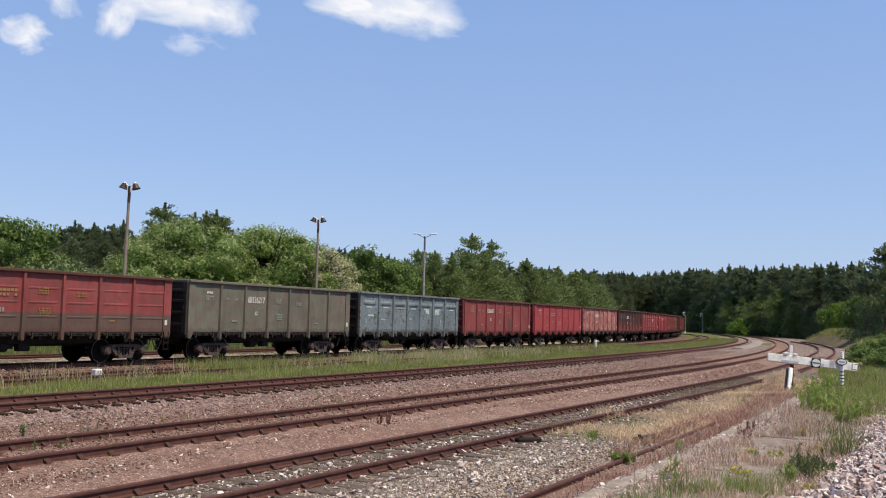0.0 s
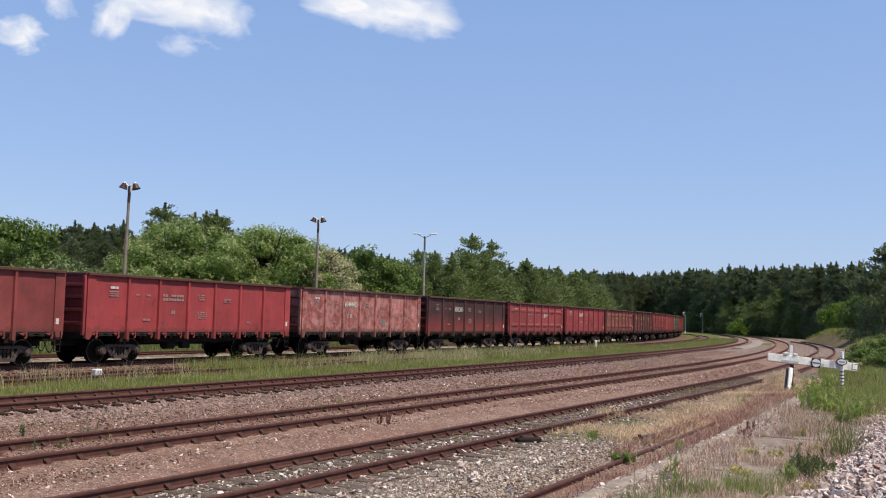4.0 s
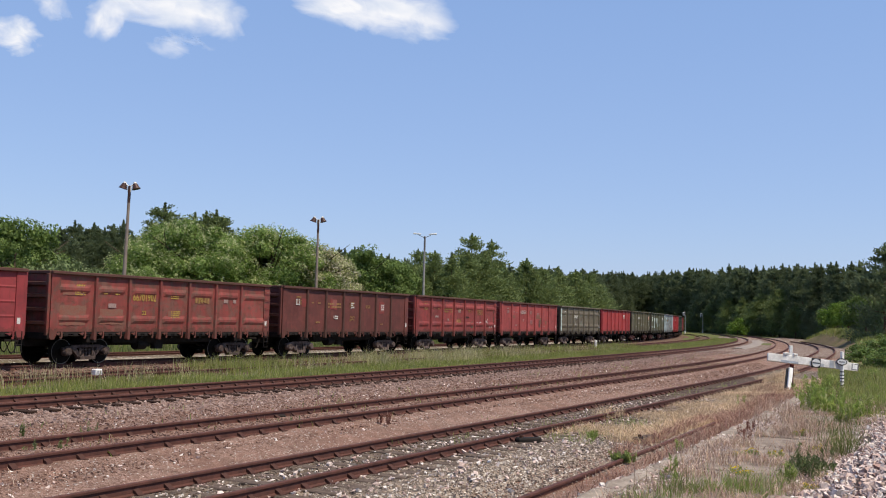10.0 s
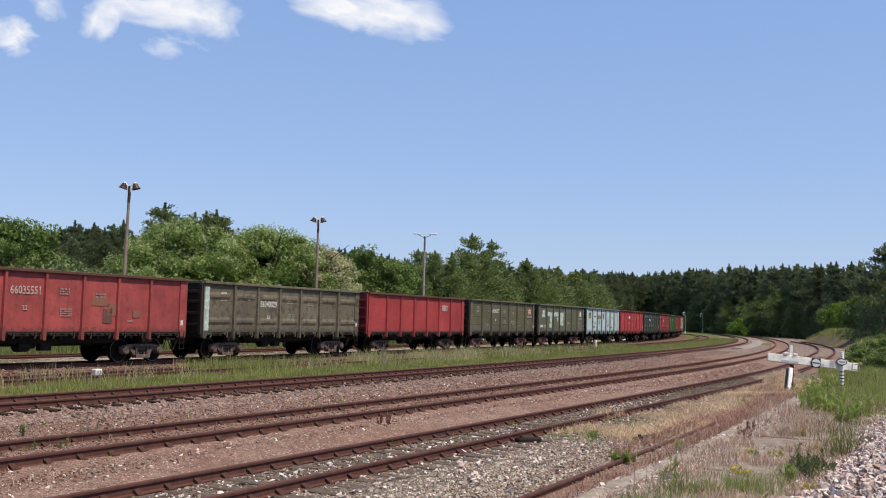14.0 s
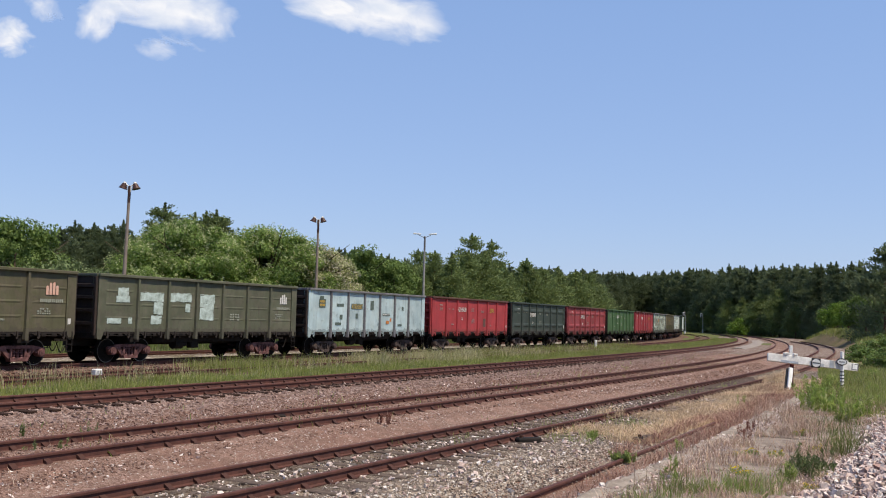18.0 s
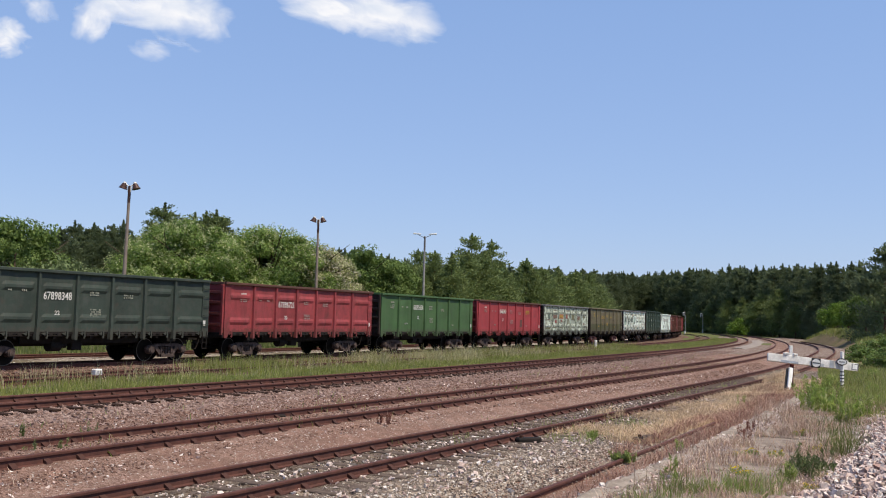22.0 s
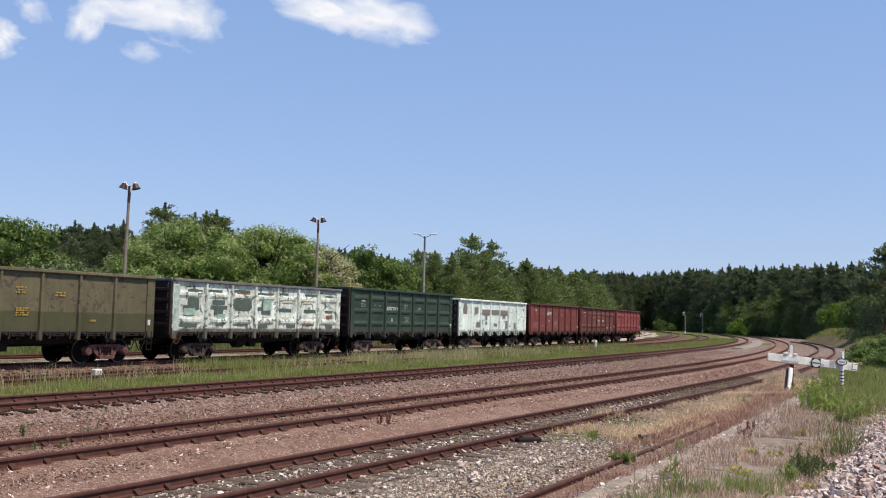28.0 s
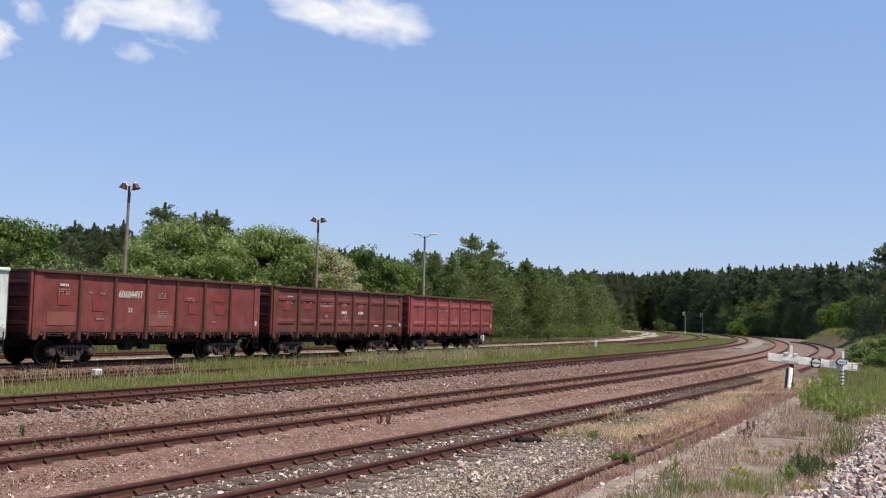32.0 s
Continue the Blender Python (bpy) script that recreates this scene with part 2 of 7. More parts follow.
M["flower"] = leaf_mat("yellow_flowers", [(0.70, 0.50, 0.03), (0.78, 0.60, 0.05)], 0.3)


# ---- mesh helpers ----
def mesh_of(bm, name):
    me = bpy.data.meshes.new(name)
    bm.to_mesh(me)
    bm.free()
    return me


def set_mat(ob, mat):
    """The object's own material, on a mesh that it may share."""
    if not ob.data.materials:
        ob.data.materials.append(mat)
    ob.material_slots[0].link = "OBJECT"
    ob.material_slots[0].material = mat
    return ob


def put(name, me, mat, parent=None, m=None, label=""):
    ob = new(name, me)
    set_mat(ob, mat)
    if parent is not None:
        ob.parent = parent
    if m is not None:
        ob.matrix_basis = m
    if label:
        ob["label"] = label
    return ob


def part(name, bm, material, parent, label="", m=None):
    """One mesh object under a thing or under a part."""
    return put(name, mesh_of(bm, name), material, parent, m, label)


def thing(name, m, label, category, group="", kind=""):
    return_ob = new(name)
    return_ob.matrix_basis = m
    return_ob.empty_display_size = 0.3
    return tagged(return_ob, label, category, group, kind)


def box(bm, x0, x1, y0, y1, z0, z1, bevel=0.0, m=None):
    vs = [bm.verts.new(c) for c in ((x0, y0, z0), (x1, y0, z0), (x1, y1, z0), (x0, y1, z0), (x0, y0, z1), (x1, y0, z1), (x1, y1, z1), (x0, y1, z1))]
    fs = [bm.faces.new([vs[i] for i in f]) for f in ((0, 3, 2, 1), (4, 5, 6, 7), (0, 1, 5, 4), (1, 2, 6, 5), (2, 3, 7, 6), (3, 0, 4, 7))]
    if m is not None:
        bmesh.ops.transform(bm, matrix=m, verts=vs)
    if bevel:
        es = list({e for f in fs for e in f.edges})
        bmesh.ops.bevel(bm, geom=es, offset=bevel, segments=1, affect="EDGES")
    return bm


def rod(bm, a, b, r, r2=None, n=8):
    """A round bar from a to b."""
    a, b = Vector(a), Vector(b)
    q = (b - a).to_track_quat("Z", "Y").to_matrix().to_4x4()
    bmesh.ops.create_cone(bm, cap_ends=True, segments=n, radius1=r, radius2=r if r2 is None else r2, depth=(b - a).length, matrix=Matrix.Translation((a + b) / 2) @ q)
    return bm


def prism(bm, poly, y0, y1):
    """A polygon in x and z, pulled from y0 to y1."""
    a = [bm.verts.new((x, y0, z)) for x, z in poly]
    b = [bm.verts.new((x, y1, z)) for x, z in poly]
    bm.faces.new(a)
    bm.faces.new(b[::-1])
    k = len(poly)
    for i in range(k):
        bm.faces.new((a[i], b[i], b[(i + 1) % k], a[(i + 1) % k]))
    bmesh.ops.recalc_face_normals(bm, faces=bm.faces)
    return bm


def raw_mesh(name, verts, faces):
    """A mesh from arrays; faces all of one size."""
    verts, faces = np.asarray(verts, dtype=np.float32), np.asarray(faces, dtype=np.int32)
    me = bpy.data.meshes.new(name)
    k = faces.shape[1]
    me.vertices.add(len(verts))
    me.vertices.foreach_set("co", verts.ravel())
    me.loops.add(faces.size)
    me.loops.foreach_set("vertex_index", faces.ravel())
    me.polygons.add(len(faces))
    me.polygons.foreach_set("loop_start", np.arange(len(faces), dtype=np.int32) * k)
    me.polygons.foreach_set("loop_total", np.full(len(faces), k, dtype=np.int32))
    me.polygons.foreach_set("use_smooth", np.zeros(len(faces), dtype=bool))
    me.update(calc_edges=True)
    return me


# ---- the lines of the tracks ----
class Line:
    """A track's middle line: a start, a heading from the y axis, and curvatures at stations."""

    def __init__(self, x0, y0, heading, stations, bends, first=-40, last=300):
        self.s = np.arange(first, last + 0.5, 1.0)
        th = np.cumsum(np.interp(self.s, stations, bends))
        i0 = int(-first)
        self.th = th - th[i0] + heading
        x, y = np.cumsum(np.sin(self.th)), np.cumsum(np.cos(self.th))
        self.x, self.y = x - x[i0] + x0, y - y[i0] + y0

    def at(self, s, off=0.0):
        """x, y and heading at a station; off: metres to the right."""
        x, y, t = (np.interp(s, self.s, v) for v in (self.x, self.y, self.th))
        return x + off * np.cos(t), y - off * np.sin(t), t


STATIONS = (-30, 0, 30, 60, 90, 120, 160, 220, 300)
LINE_T = Line(-13.419, 41.021, 0.48824, (-60, 0, 40, 80, 120, 160, 200), (-0.00073, -0.00192, -0.00059, -0.00238, -0.00136, -0.00134, -0.00134), -75, 520)
LINE_B = Line(-11.096, 35.759, 0.45335, STATIONS, (-0.00015, -0.0003, -0.0005, -0.00095, -0.00119, -0.00185, -0.00289, -0.0029, -0.0029), -40, 260)
LINE_C = Line(-2.272, 37.194, 0.47795, STATIONS, (-0.00186, -0.00131, -0.00072, -0.00177, -0.00163, -0.00184, -0.00143, -0.0014, -0.0014))
LINE_D = Line(-1.605, 23.855, 0.4939, STATIONS, (-0.00103, 0.00026, -0.00201, -0.0022, -0.00139, -0.00145, -0.00131, -0.00122, -0.00118))
LINE_E = Line(-2.984, 14.318, 0.50348, STATIONS, (0.00035, 0.00004, -0.0011, -0.00199, -0.00214, -0.00317, -0.0024, -0.002, -0.002), -30, 260)
LOW = -0.25  # the near track and the ramp beside it lie lower
RAIL = 0.17
# ---- ground ----
def sheet(name, us, vs, place, mat, label, thick=0.0):
    """A grid sheet; place(u, v) gives its points."""
    verts = [place(u, v) for v in vs for u in us]
    k = len(us)
    faces = [(j * k + i, j * k + i + 1, (j + 1) * k + i + 1, (j + 1) * k + i) for j in range(len(vs) - 1) for i in range(k - 1)]
    ob = put(name, raw_mesh(name, verts, faces), mat)
    return tagged(ob, label, "ground", "", "structure")


def soft_noise(x, y, s, seed=0.0):
    return noise.noise(Vector((x * s + seed, y * s - seed, seed)))


def right_of_yard(x, y):
    """Metres to the right of the wooden-sleeper track."""
    i = int(np.argmin((LINE_C.x - x) ** 2 + (LINE_C.y - y) ** 2))
    return (x - LINE_C.x[i]) * math.cos(LINE_C.th[i]) - (y - LINE_C.y[i]) * math.sin(LINE_C.th[i])


def ground_height(x, y):
    """Flat yard, a bank beyond it to the right and a rise under the woods."""
    d = math.hypot(x, y)
    z = -0.02 + 0.03 * soft_noise(x, y, 0.35) - 0.32 * max(0.0, min(1.0, (right_of_yard(x, y) - 5.5) / 3.0)) * max(0.0, min(1.0, (230 - d) / 50))
    if d > 60:
        z += 0.25 * soft_noise(x, y, 0.05, 3.0) * min(1.0, (d - 60) / 60)
    if 0.0 < y < 260.0 and 20.0 < x < 110.0:
        i = int(np.argmin((LINE_E.x - x) ** 2 + (LINE_E.y - y) ** 2))
        off = (x - LINE_E.x[i]) * math.cos(LINE_E.th[i]) - (y - LINE_E.y[i]) * math.sin(LINE_E.th[i])
        if off > 0.5 and 56 < LINE_E.s[i] < 172:
            z -= 0.5
    return z - (0.12 if d < 200 else 0.0)


_us = [-3000, -1200, -500, -250, -140] + [-90 + 3.0 * i for i in range(61)] + [110, 150, 220, 320, 500, 1200, 3000]
_vs = [-600, -200, -60] + [-20 + 3.0 * i for i in range(71)] + [210, 240, 280, 330, 400, 500, 700, 1100, 2000, 4200]
ground = sheet("ground", _us, _vs, lambda u, v: (u, v, ground_height(u, v)), M["turf"], "rough green turf round the railway yard")


def strip(name, line, s0, s1, step, offs, heights, mat, label, rough=0.02):
    """A sheet along a track: offsets to the right with their heights."""
    n = int((s1 - s0) / step) + 1
    verts, k = [], len(offs)
    for i in range(n):
        s = s0 + i * step
        for o, h in zip(offs, heights(s) if callable(heights) else heights):
            x, y, _ = line.at(s, o)
            verts.append((x, y, h + rough * soft_noise(x, y, 1.7, 5.0) + rough * 0.6 * soft_noise(x, y, 6.0, 9.0)))
    faces = [(j * k + i, j * k + i + 1, (j + 1) * k + i + 1, (j + 1) * k + i) for j in range(n - 1) for i in range(k - 1)]
    faces = [f[::-1] for f in faces]
    ob = put(name, raw_mesh(name, verts, faces), mat)
    return tagged(ob, label, "ground", "", "structure")


def spread(a, b, n):
    return [a + (b - a) * i / (n - 1) for i in range(n)]


# the brown gravel yard, then a bed for each track
def rise(s):
    """The near track climbs from its low level to the others' level in the curve."""
    u = max(0.0, min(1.0, (s - 42) / 40))
    return -LOW * u * u * (3 - 2 * u)


def yard_profile(s):
    low = LOW + rise(s + 21)
    return [-0.2] + [float(np.interp(o, (0, 8.15, 9.35 - 1.2 * rise(s + 21), 18), (-0.045, -0.045, low - 0.045, low - 0.045))) for o in _o] + [-0.45]


_o = spread(-2.6, 17.5, 40)
strip("ground_yard", LINE_C, -38, 52, 1.0, [-3.2] + _o + [18.2], yard_profile, M["yard"], "brown weathered gravel between the tracks")
strip("ground_yard_far", LINE_C, 52, 230, 1.0, [-3.2] + spread(-2.6, 13.0, 30) + [14.4], [-0.2] + [-0.047] * 30 + [-0.45], M["yard_far"], "brown weathered gravel in the curve")
strip("ground_bed_train", LINE_T, -70, 420, 2.0, (-2.9, -2.2, -1.2, 0, 1.2, 1.9, 2.6), (-0.15, 0.0, 0.015, 0.015, 0.015, 0.0, -0.15), M["bed_rust"], "rust-stained ballast under the train's track")
strip("ground_bed_new", LINE_T, -70, 92, 2.0, (-8.4, -7.6, -6.8, -5.6, -4.6, -4.0, -3.3), (-0.15, 0.03, 0.06, 0.06, 0.06, 0.03, -0.10), M["bed_white"], "fresh pale ballast under the second track")
strip("ground_bed_fresh", LINE_T, 92, 420, 2.0, (-8.4, -7.6, -6.8, -5.6, -4.6, -4.0, -3.3), (-0.15, 0.03, 0.06, 0.06, 0.06, 0.03, -0.10), M["bed_bright"], "fresh pale ballast under the second track in the curve")
strip("ground_bed_grass", LINE_B, -38, 230, 1.0, (-1.6, -1.1, 0, 1.1, 1.6), (-0.2, -0.10, -0.09, -0.10, -0.2), M["bed_rust"], "overgrown rusty ballast of a disused track")
strip("ground_bed_wooden", LINE_C, -38, 230, 0.5, [-1.9, -1.6] + spread(-1.3, 2.2, 15) + [2.9, 3.4], [-0.16, -0.08] + [-0.045] * 9 + [-0.05, -0.045, -0.055, -0.05, -0.04, -0.04] + [-0.06, -0.11], M["bed_grey"], "grey crushed-stone ballast with a shoulder", 0.03)
strip("ground_bed_middle", LINE_D, -30, 230, 0.5, [-1.5] + spread(-1.2, 1.2, 9) + [1.5], [-0.1, -0.02] + [0.018] * 6 + [0.008, -0.03] + [-0.16], M["yard"], "rusty ballast nearly level with the rails", 0.02)
M["bank"] = gravel_mat("bank_earth", [(0.13, 0.125, 0.055), (0.19, 0.165, 0.08), (0.15, 0.14, 0.06), (0.22, 0.17, 0.10)], 7, (0.24, 0.165, 0.11), 0.75)
strip("ground_bed_near", LINE_E, -20, 60, 0.5, [-1.4] + spread(-1.1, 1.3, 10) + [2.0, 3.1], [LOW - 0.1] + [LOW - 0.012] * 10 + [LOW - 0.02, LOW - 0.06], M["bed_pale"], "pale grey ballast with loose white stones", 0.02)


BANK_O = (1.9, 2.4, 3.0, 3.7, 4.6, 5.8, 7.4, 9.0, 12.5)
BANK_H = (0.0, 0.16, 0.42, 0.72, 0.95, 1.0, 0.85, 0.5, 0.0)


def bank_size(s):
    return float(np.interp(s, (60, 72, 100, 135, 150, 168), (0.0, 0.30, 0.70, 1.9, 2.1, 0.0)))


def bank_profile(s):
    e = bank_size(s)
    return [-0.30 if h == 0.0 else -0.12 + e * h for h in BANK_H]


strip("ground_bank", LINE_E, 60, 168, 1.0, BANK_O, bank_profile, M["bank"], "bare brown earth bank beside the curve, grassy on top", 0.0)
strip("ground_grey_patch", LINE_C, 72, 138, 1.0, (1.3, 1.6, 2.5, 3.0), (-0.06, 0.0, 0.0, -0.06), M["bed_smooth"], "smooth pale grey gravel in the curve", 0.02)


# ---- tracks ----
PROFILE = [(-0.063, 0.0), (0.063, 0.0), (0.063, 0.014), (0.012, 0.03), (0.009, 0.115), (0.035, 0.128), (0.036, 0.157), (0.028, 0.17), (-0.028, 0.17), (-0.036, 0.157), (-0.035, 0.128), (-0.009, 0.115), (-0.012, 0.03), (-0.063, 0.014)]


def rail_mesh(name, line, s0, s1, off, step=1.0, climb=None):
    verts, faces = [], []
    n, k = int((s1 - s0) / step) + 1, len(PROFILE)
    for i in range(n):
        x, y, t = line.at(s0 + i * step, off)
        c, d = math.cos(t), math.sin(t)
        up = climb(s0 + i * step) if climb else 0.0
        verts += [(x + a * c, y - a * d, z + up) for a, z in PROFILE]
    for i in range(n - 1):
        for j in range(k):
            a, b = i * k + j, i * k + (j + 1) % k
            faces.append((a, b, b + k, a + k))
    return raw_mesh(name, verts, faces)


def sleeper_mesh(w=0.25, h=0.14, length=2.8):
    bm = bmesh.new()
    box(bm, -length / 2 - 0.03, length / 2 - 0.03, -w / 2, w / 2, -h, 0.0, 0.015)
    return mesh_of(bm, "sleeper")


def chair_mesh():
    """Baseplate with its clamps."""
    bm = bmesh.new()
    box(bm, -0.15, 0.15, -0.07, 0.07, 0.0, 0.018)
    for s in (-1, 1):
        prism(bm, [(s * 0.012, 0.018), (s * 0.115, 0.018), (s * 0.085, 0.045), (s * 0.012, 0.085)], -0.05, 0.05)
    return mesh_of(bm, "rail_chair")


SLEEPER, SLEEPER_SHORT, CHAIR = sleeper_mesh(), sleeper_mesh(0.25, 0.14, 2.1), chair_mesh()
M["steel_rust"] = plain_mat("dark_rusty_iron", (0.09, 0.040, 0.032), (0.06, 0.03, 0.024), 0.8, 0.2, 12.0)


LAID = {}


def railway(line, s0, s1, label, sleeper_mat, lift, spacing=0.62, s_sleep=None, chairs=(0, 0), seed=1):
    rng = random.Random(seed)
    wood = SLEEPER_SHORT if seed == 3 else SLEEPER
    track = thing("railway_track", Matrix.Identity(4), label, "railway track", "tracks of the yard")
    for off in (-0.7525, 0.7525):
        put("rail", rail_mesh("rail", line, s0, s1, off, 1.0, rise if seed == 4 else None), M["rail"], track)
    a, b = s_sleep or (s0, s1)
    s = a
    while s < b:
        x, y, t = line.at(s)
        turn = 90 - math.degrees(t)
        z = lift + rng.uniform(-0.008, 0.006)
        LAID.setdefault(seed, []).append(s)
        put("sleeper", wood, sleeper_mat, track, pose(x, y, z, 0, 0, turn + 90 + rng.uniform(-1.2, 1.2)))
        if chairs[0] <= s < chairs[1]:
            for off in (-0.7525, 0.7525):
                px, py, _ = line.at(s, off)
                put("rail_chair", CHAIR, M["steel_rust"], track, pose(px, py, 0.003, 0, 0, turn + 90))
        s += spacing * rng.uniform(0.97, 1.03)
    return track


railway(LINE_C, -36, 220, "rusty railway track on dark tarred wooden sleepers", M["sleeper"], 0.022, 0.62, (-34, 40), (-20, 30), seed=2)
railway(LINE_D, -28, 220, "rusty railway track sunk in brown gravel", M["sleeper"], -0.058, 0.61, (-18, 40), (-16, 45), seed=3)
railway(LINE_E, -18, 150, "rusty railway track with worn sleepers in pale stones", M["sleeper_grey"], 0.012, 0.60, (-10, 40), (-9, 45), seed=4).location.z = LOW
railway(LINE_B, -36, 220, "disused rusty track overgrown with grass", M["sleeper"], 0.0, 0.66, (-30, -8), (0, 0), seed=5).location.z = -0.09
railway(LINE_T, -70, 440, "railway track that the freight train runs on", M["sleeper"], 0.02, 0.62, (-32, 60), (-30, 10), seed=6)


class Shifted:
    """A line beside another."""

    def __init__(self, line, off):
        self.line, self.off = line, off

    def at(self, s, off=0.0):
        return self.line.at(s, self.off + off)


railway(Shifted(LINE_T, -5.6), -60, 400, "second railway track on fresh pale ballast", M["sleeper_grey"], 0.065, 0.62, (-20, 60), (0, 0), seed=7)

strip("ground_bed_third", LINE_T, 90, 420, 2.0, (-13.8, -12.9, -12.2, -11.2, -10.2, -9.2, -8.3), (-0.2, 0.0, 0.04, 0.04, 0.04, 0.03, -0.15), M["bed_bright"], "fresh pale ballast under the third track")
railway(Shifted(LINE_T, -11.2), 110, 400, "third railway track on fresh pale ballast in the curve", M["sleeper_grey"], 0.03, 0.62, (110, 112), (0, 0), seed=8)

# the single rail along the loading edge
EDGE = Line(1.335, 12.952, 0.4858, (-30, 0, 10, 30), (0.0, -0.00196, -0.00192, 0.0), -10, 64)
_r = put("loose_rail", rail_mesh("loose_rail", EDGE, -6, 14.5, -0.69), M["rail"])
_r.location.z = LOW - 0.115
tagged(_r, "single rusty rail lying beside the concrete edge", "rail")
# ---- the freight train ----
HALF = 6.43       # half the body's length
PITCH = 13.92     # coupler to coupler
BAY = 1.73        # between the side posts
END_BAY = HALF - 2.5 * BAY


def bay_x(u):
    """Metres along the wagon at u bays from its front end; the bays at both ends are longer."""
    if u < 1:
        return -HALF + u * END_BAY
    if u > 6:
        return 2.5 * BAY + (u - 6) * END_BAY
    return (u - 3.5) * BAY


def wheelset_mesh():
    bm = bmesh.new()
    for y in (-0.76, 0.76):
        o = 1 if y > 0 else -1
        rod(bm, (0, y - 0.065, 0), (0, y + 0.065, 0), 0.475, n=28)
        rod(bm, (0, y - o * 0.065 - 0.015, 0), (0, y - o * 0.065 + 0.015, 0), 0.503, n=28)
        rod(bm, (0, y + o * 0.065, 0), (0, y + o * 0.09, 0), 0.16, 0.13, n=14)
        for k in range(5):
            a = k * 2 * math.pi / 5
            rod(bm, (0.31 * math.cos(a), y + o * 0.06, 0.31 * math.sin(a)), (0.31 * math.cos(a), y + o * 0.075, 0.31 * math.sin(a)), 0.05, n=8)
    rod(bm, (0, -1.1, 0), (0, 1.1, 0), 0.075, n=10)
    n = 32
    for y, o in ((-0.828, -1), (0.828, 1)):
        ring = [[bm.verts.new((q * math.cos(2 * math.pi * i / n), y, q * math.sin(2 * math.pi * i / n))) for i in range(n)] for q in (0.472, 0.442)]
        for i in range(n):
            j = (i + 1) % n
            bm.faces.new((ring[0][i], ring[0][j], ring[1][j], ring[1][i]) if o < 0 else (ring[0][j], ring[0][i], ring[1][i], ring[1][j])).material_index = 1
    me = mesh_of(bm, "wheelset")
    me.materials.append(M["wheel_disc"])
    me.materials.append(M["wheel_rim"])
    return me


def side_frame_mesh():
    """Cast frame: arched top, sloping arms, spring seat, round axle boxes. Middle at the origin, axles at z 0."""
    bm = bmesh.new()
    d = 0.07
    prism(bm, [(-1.16, 0.06), (-1.12, 0.16), (-0.62, 0.26), (0.62, 0.26), (1.12, 0.16), (1.16, 0.06), (0.80, 0.10), (0.50, 0.15), (-0.50, 0.15), (-0.80, 0.10)], -d, d)
    for s in (-1, 1):
        prism(bm, [(s * 0.72, 0.10), (s * 0.52, 0.15), (s * 0.26, -0.16), (s * 0.36, -0.26)], -d, d)
        prism(bm, [(s * 0.36, 0.17), (s * 0.26, 0.17), (s * 0.26, -0.20), (s * 0.36, -0.20)], -d, d)
        rod(bm, (s * 0.925, -0.15, 0), (s * 0.925, 0.12, 0), 0.155, n=14)
        rod(bm, (s * 0.925, -0.18, 0), (s * 0.925, -0.15, 0), 0.115, n=14)
        box(bm, s * 0.925 - 0.19, s * 0.925 + 0.19, -d, d, -0.02, 0.14, 0.02)
    prism(bm, [(-0.40, -0.17), (0.40, -0.17), (0.36, -0.30), (-0.36, -0.30)], -0.14, 0.12)
    return mesh_of(bm, "side_frame")


def spring_mesh():
    """One coil spring, a ribbed barrel."""
    bm = bmesh.new()
    rows, n = [], 10
    for k in range(11):
        q, z = (0.072, 0.050)[k % 2], -0.17 + 0.029 * k
        rows.append([bm.verts.new((q * math.cos(2 * math.pi * i / n), q * math.sin(2 * math.pi * i / n), z)) for i in range(n)])
    for a, b in zip(rows, rows[1:]):
        for i in range(n):
            bm.faces.new((a[i], a[(i + 1) % n], b[(i + 1) % n], b[i]))
    return mesh_of(bm, "spring")


def bolster_mesh():
    bm = bmesh.new()
    box(bm, -0.20, 0.20, -1.12, 1.12, 0.12, 0.36, 0.03)
    rod(bm, (0, 0, 0.30), (0, 0, 0.50), 0.24, n=14)
    for s in (-1, 1):
        box(bm, s * 0.45 - 0.04, s * 0.45 + 0.04, -0.9, 0.9, -0.10, 0.0)
        for y in (-0.76, 0.76):
            box(bm, s * 0.40 - 0.05, s * 0.40 + 0.05, y - 0.05, y + 0.05, -0.20, 0.16)
    return mesh_of(bm, "bolster")


def panel_mesh(ribs, proud=0.052):
    """One bay of the side, its outer face to -y, middle of its length at x 0; ribs: pressed ridges (z, half height)."""
    bm = bmesh.new()
    zs = [1.24]
    for z, h in sorted(ribs):
        zs += [z - h - 0.05, z - h * 0.4, z + h * 0.4, z + h + 0.05]
    zs.append(3.36)
    out = [0.0]
    for _ in ribs:
        out += [0.0, proud, proud, 0.0]
    out.append(0.0)
    w = BAY / 2 - 0.005
    xs = [-w, -w + 0.17, -w + 0.30, 0.0, w - 0.30, w - 0.17, w]
    amt = [0, 0, 1, 1, 1, 0, 0]
    bow = [0, 0, 0.006, -0.008, 0.004, 0, 0]
    grid = [[bm.verts.new((x, -o * a - b, z)) for x, a, b in zip(xs, amt, bow)] for z, o in zip(zs, out)]
    for i in range(len(zs) - 1):
        for j in range(len(xs) - 1):
            bm.faces.new((grid[i][j], grid[i][j + 1], grid[i + 1][j + 1], grid[i + 1][j]))
    back = [[bm.verts.new((x, 0.035, z)) for x in (-w, w)] for z in (1.24, 3.36)]
    bm.faces.new((back[0][0], back[1][0], back[1][1], back[0][1]))
    bm.faces.new((grid[0][0], back[0][0], back[0][1], grid[0][-1]))
    bm.faces.new((grid[-1][0], grid[-1][-1], back[1][1], back[1][0]))
    return mesh_of(bm, "side_panel")


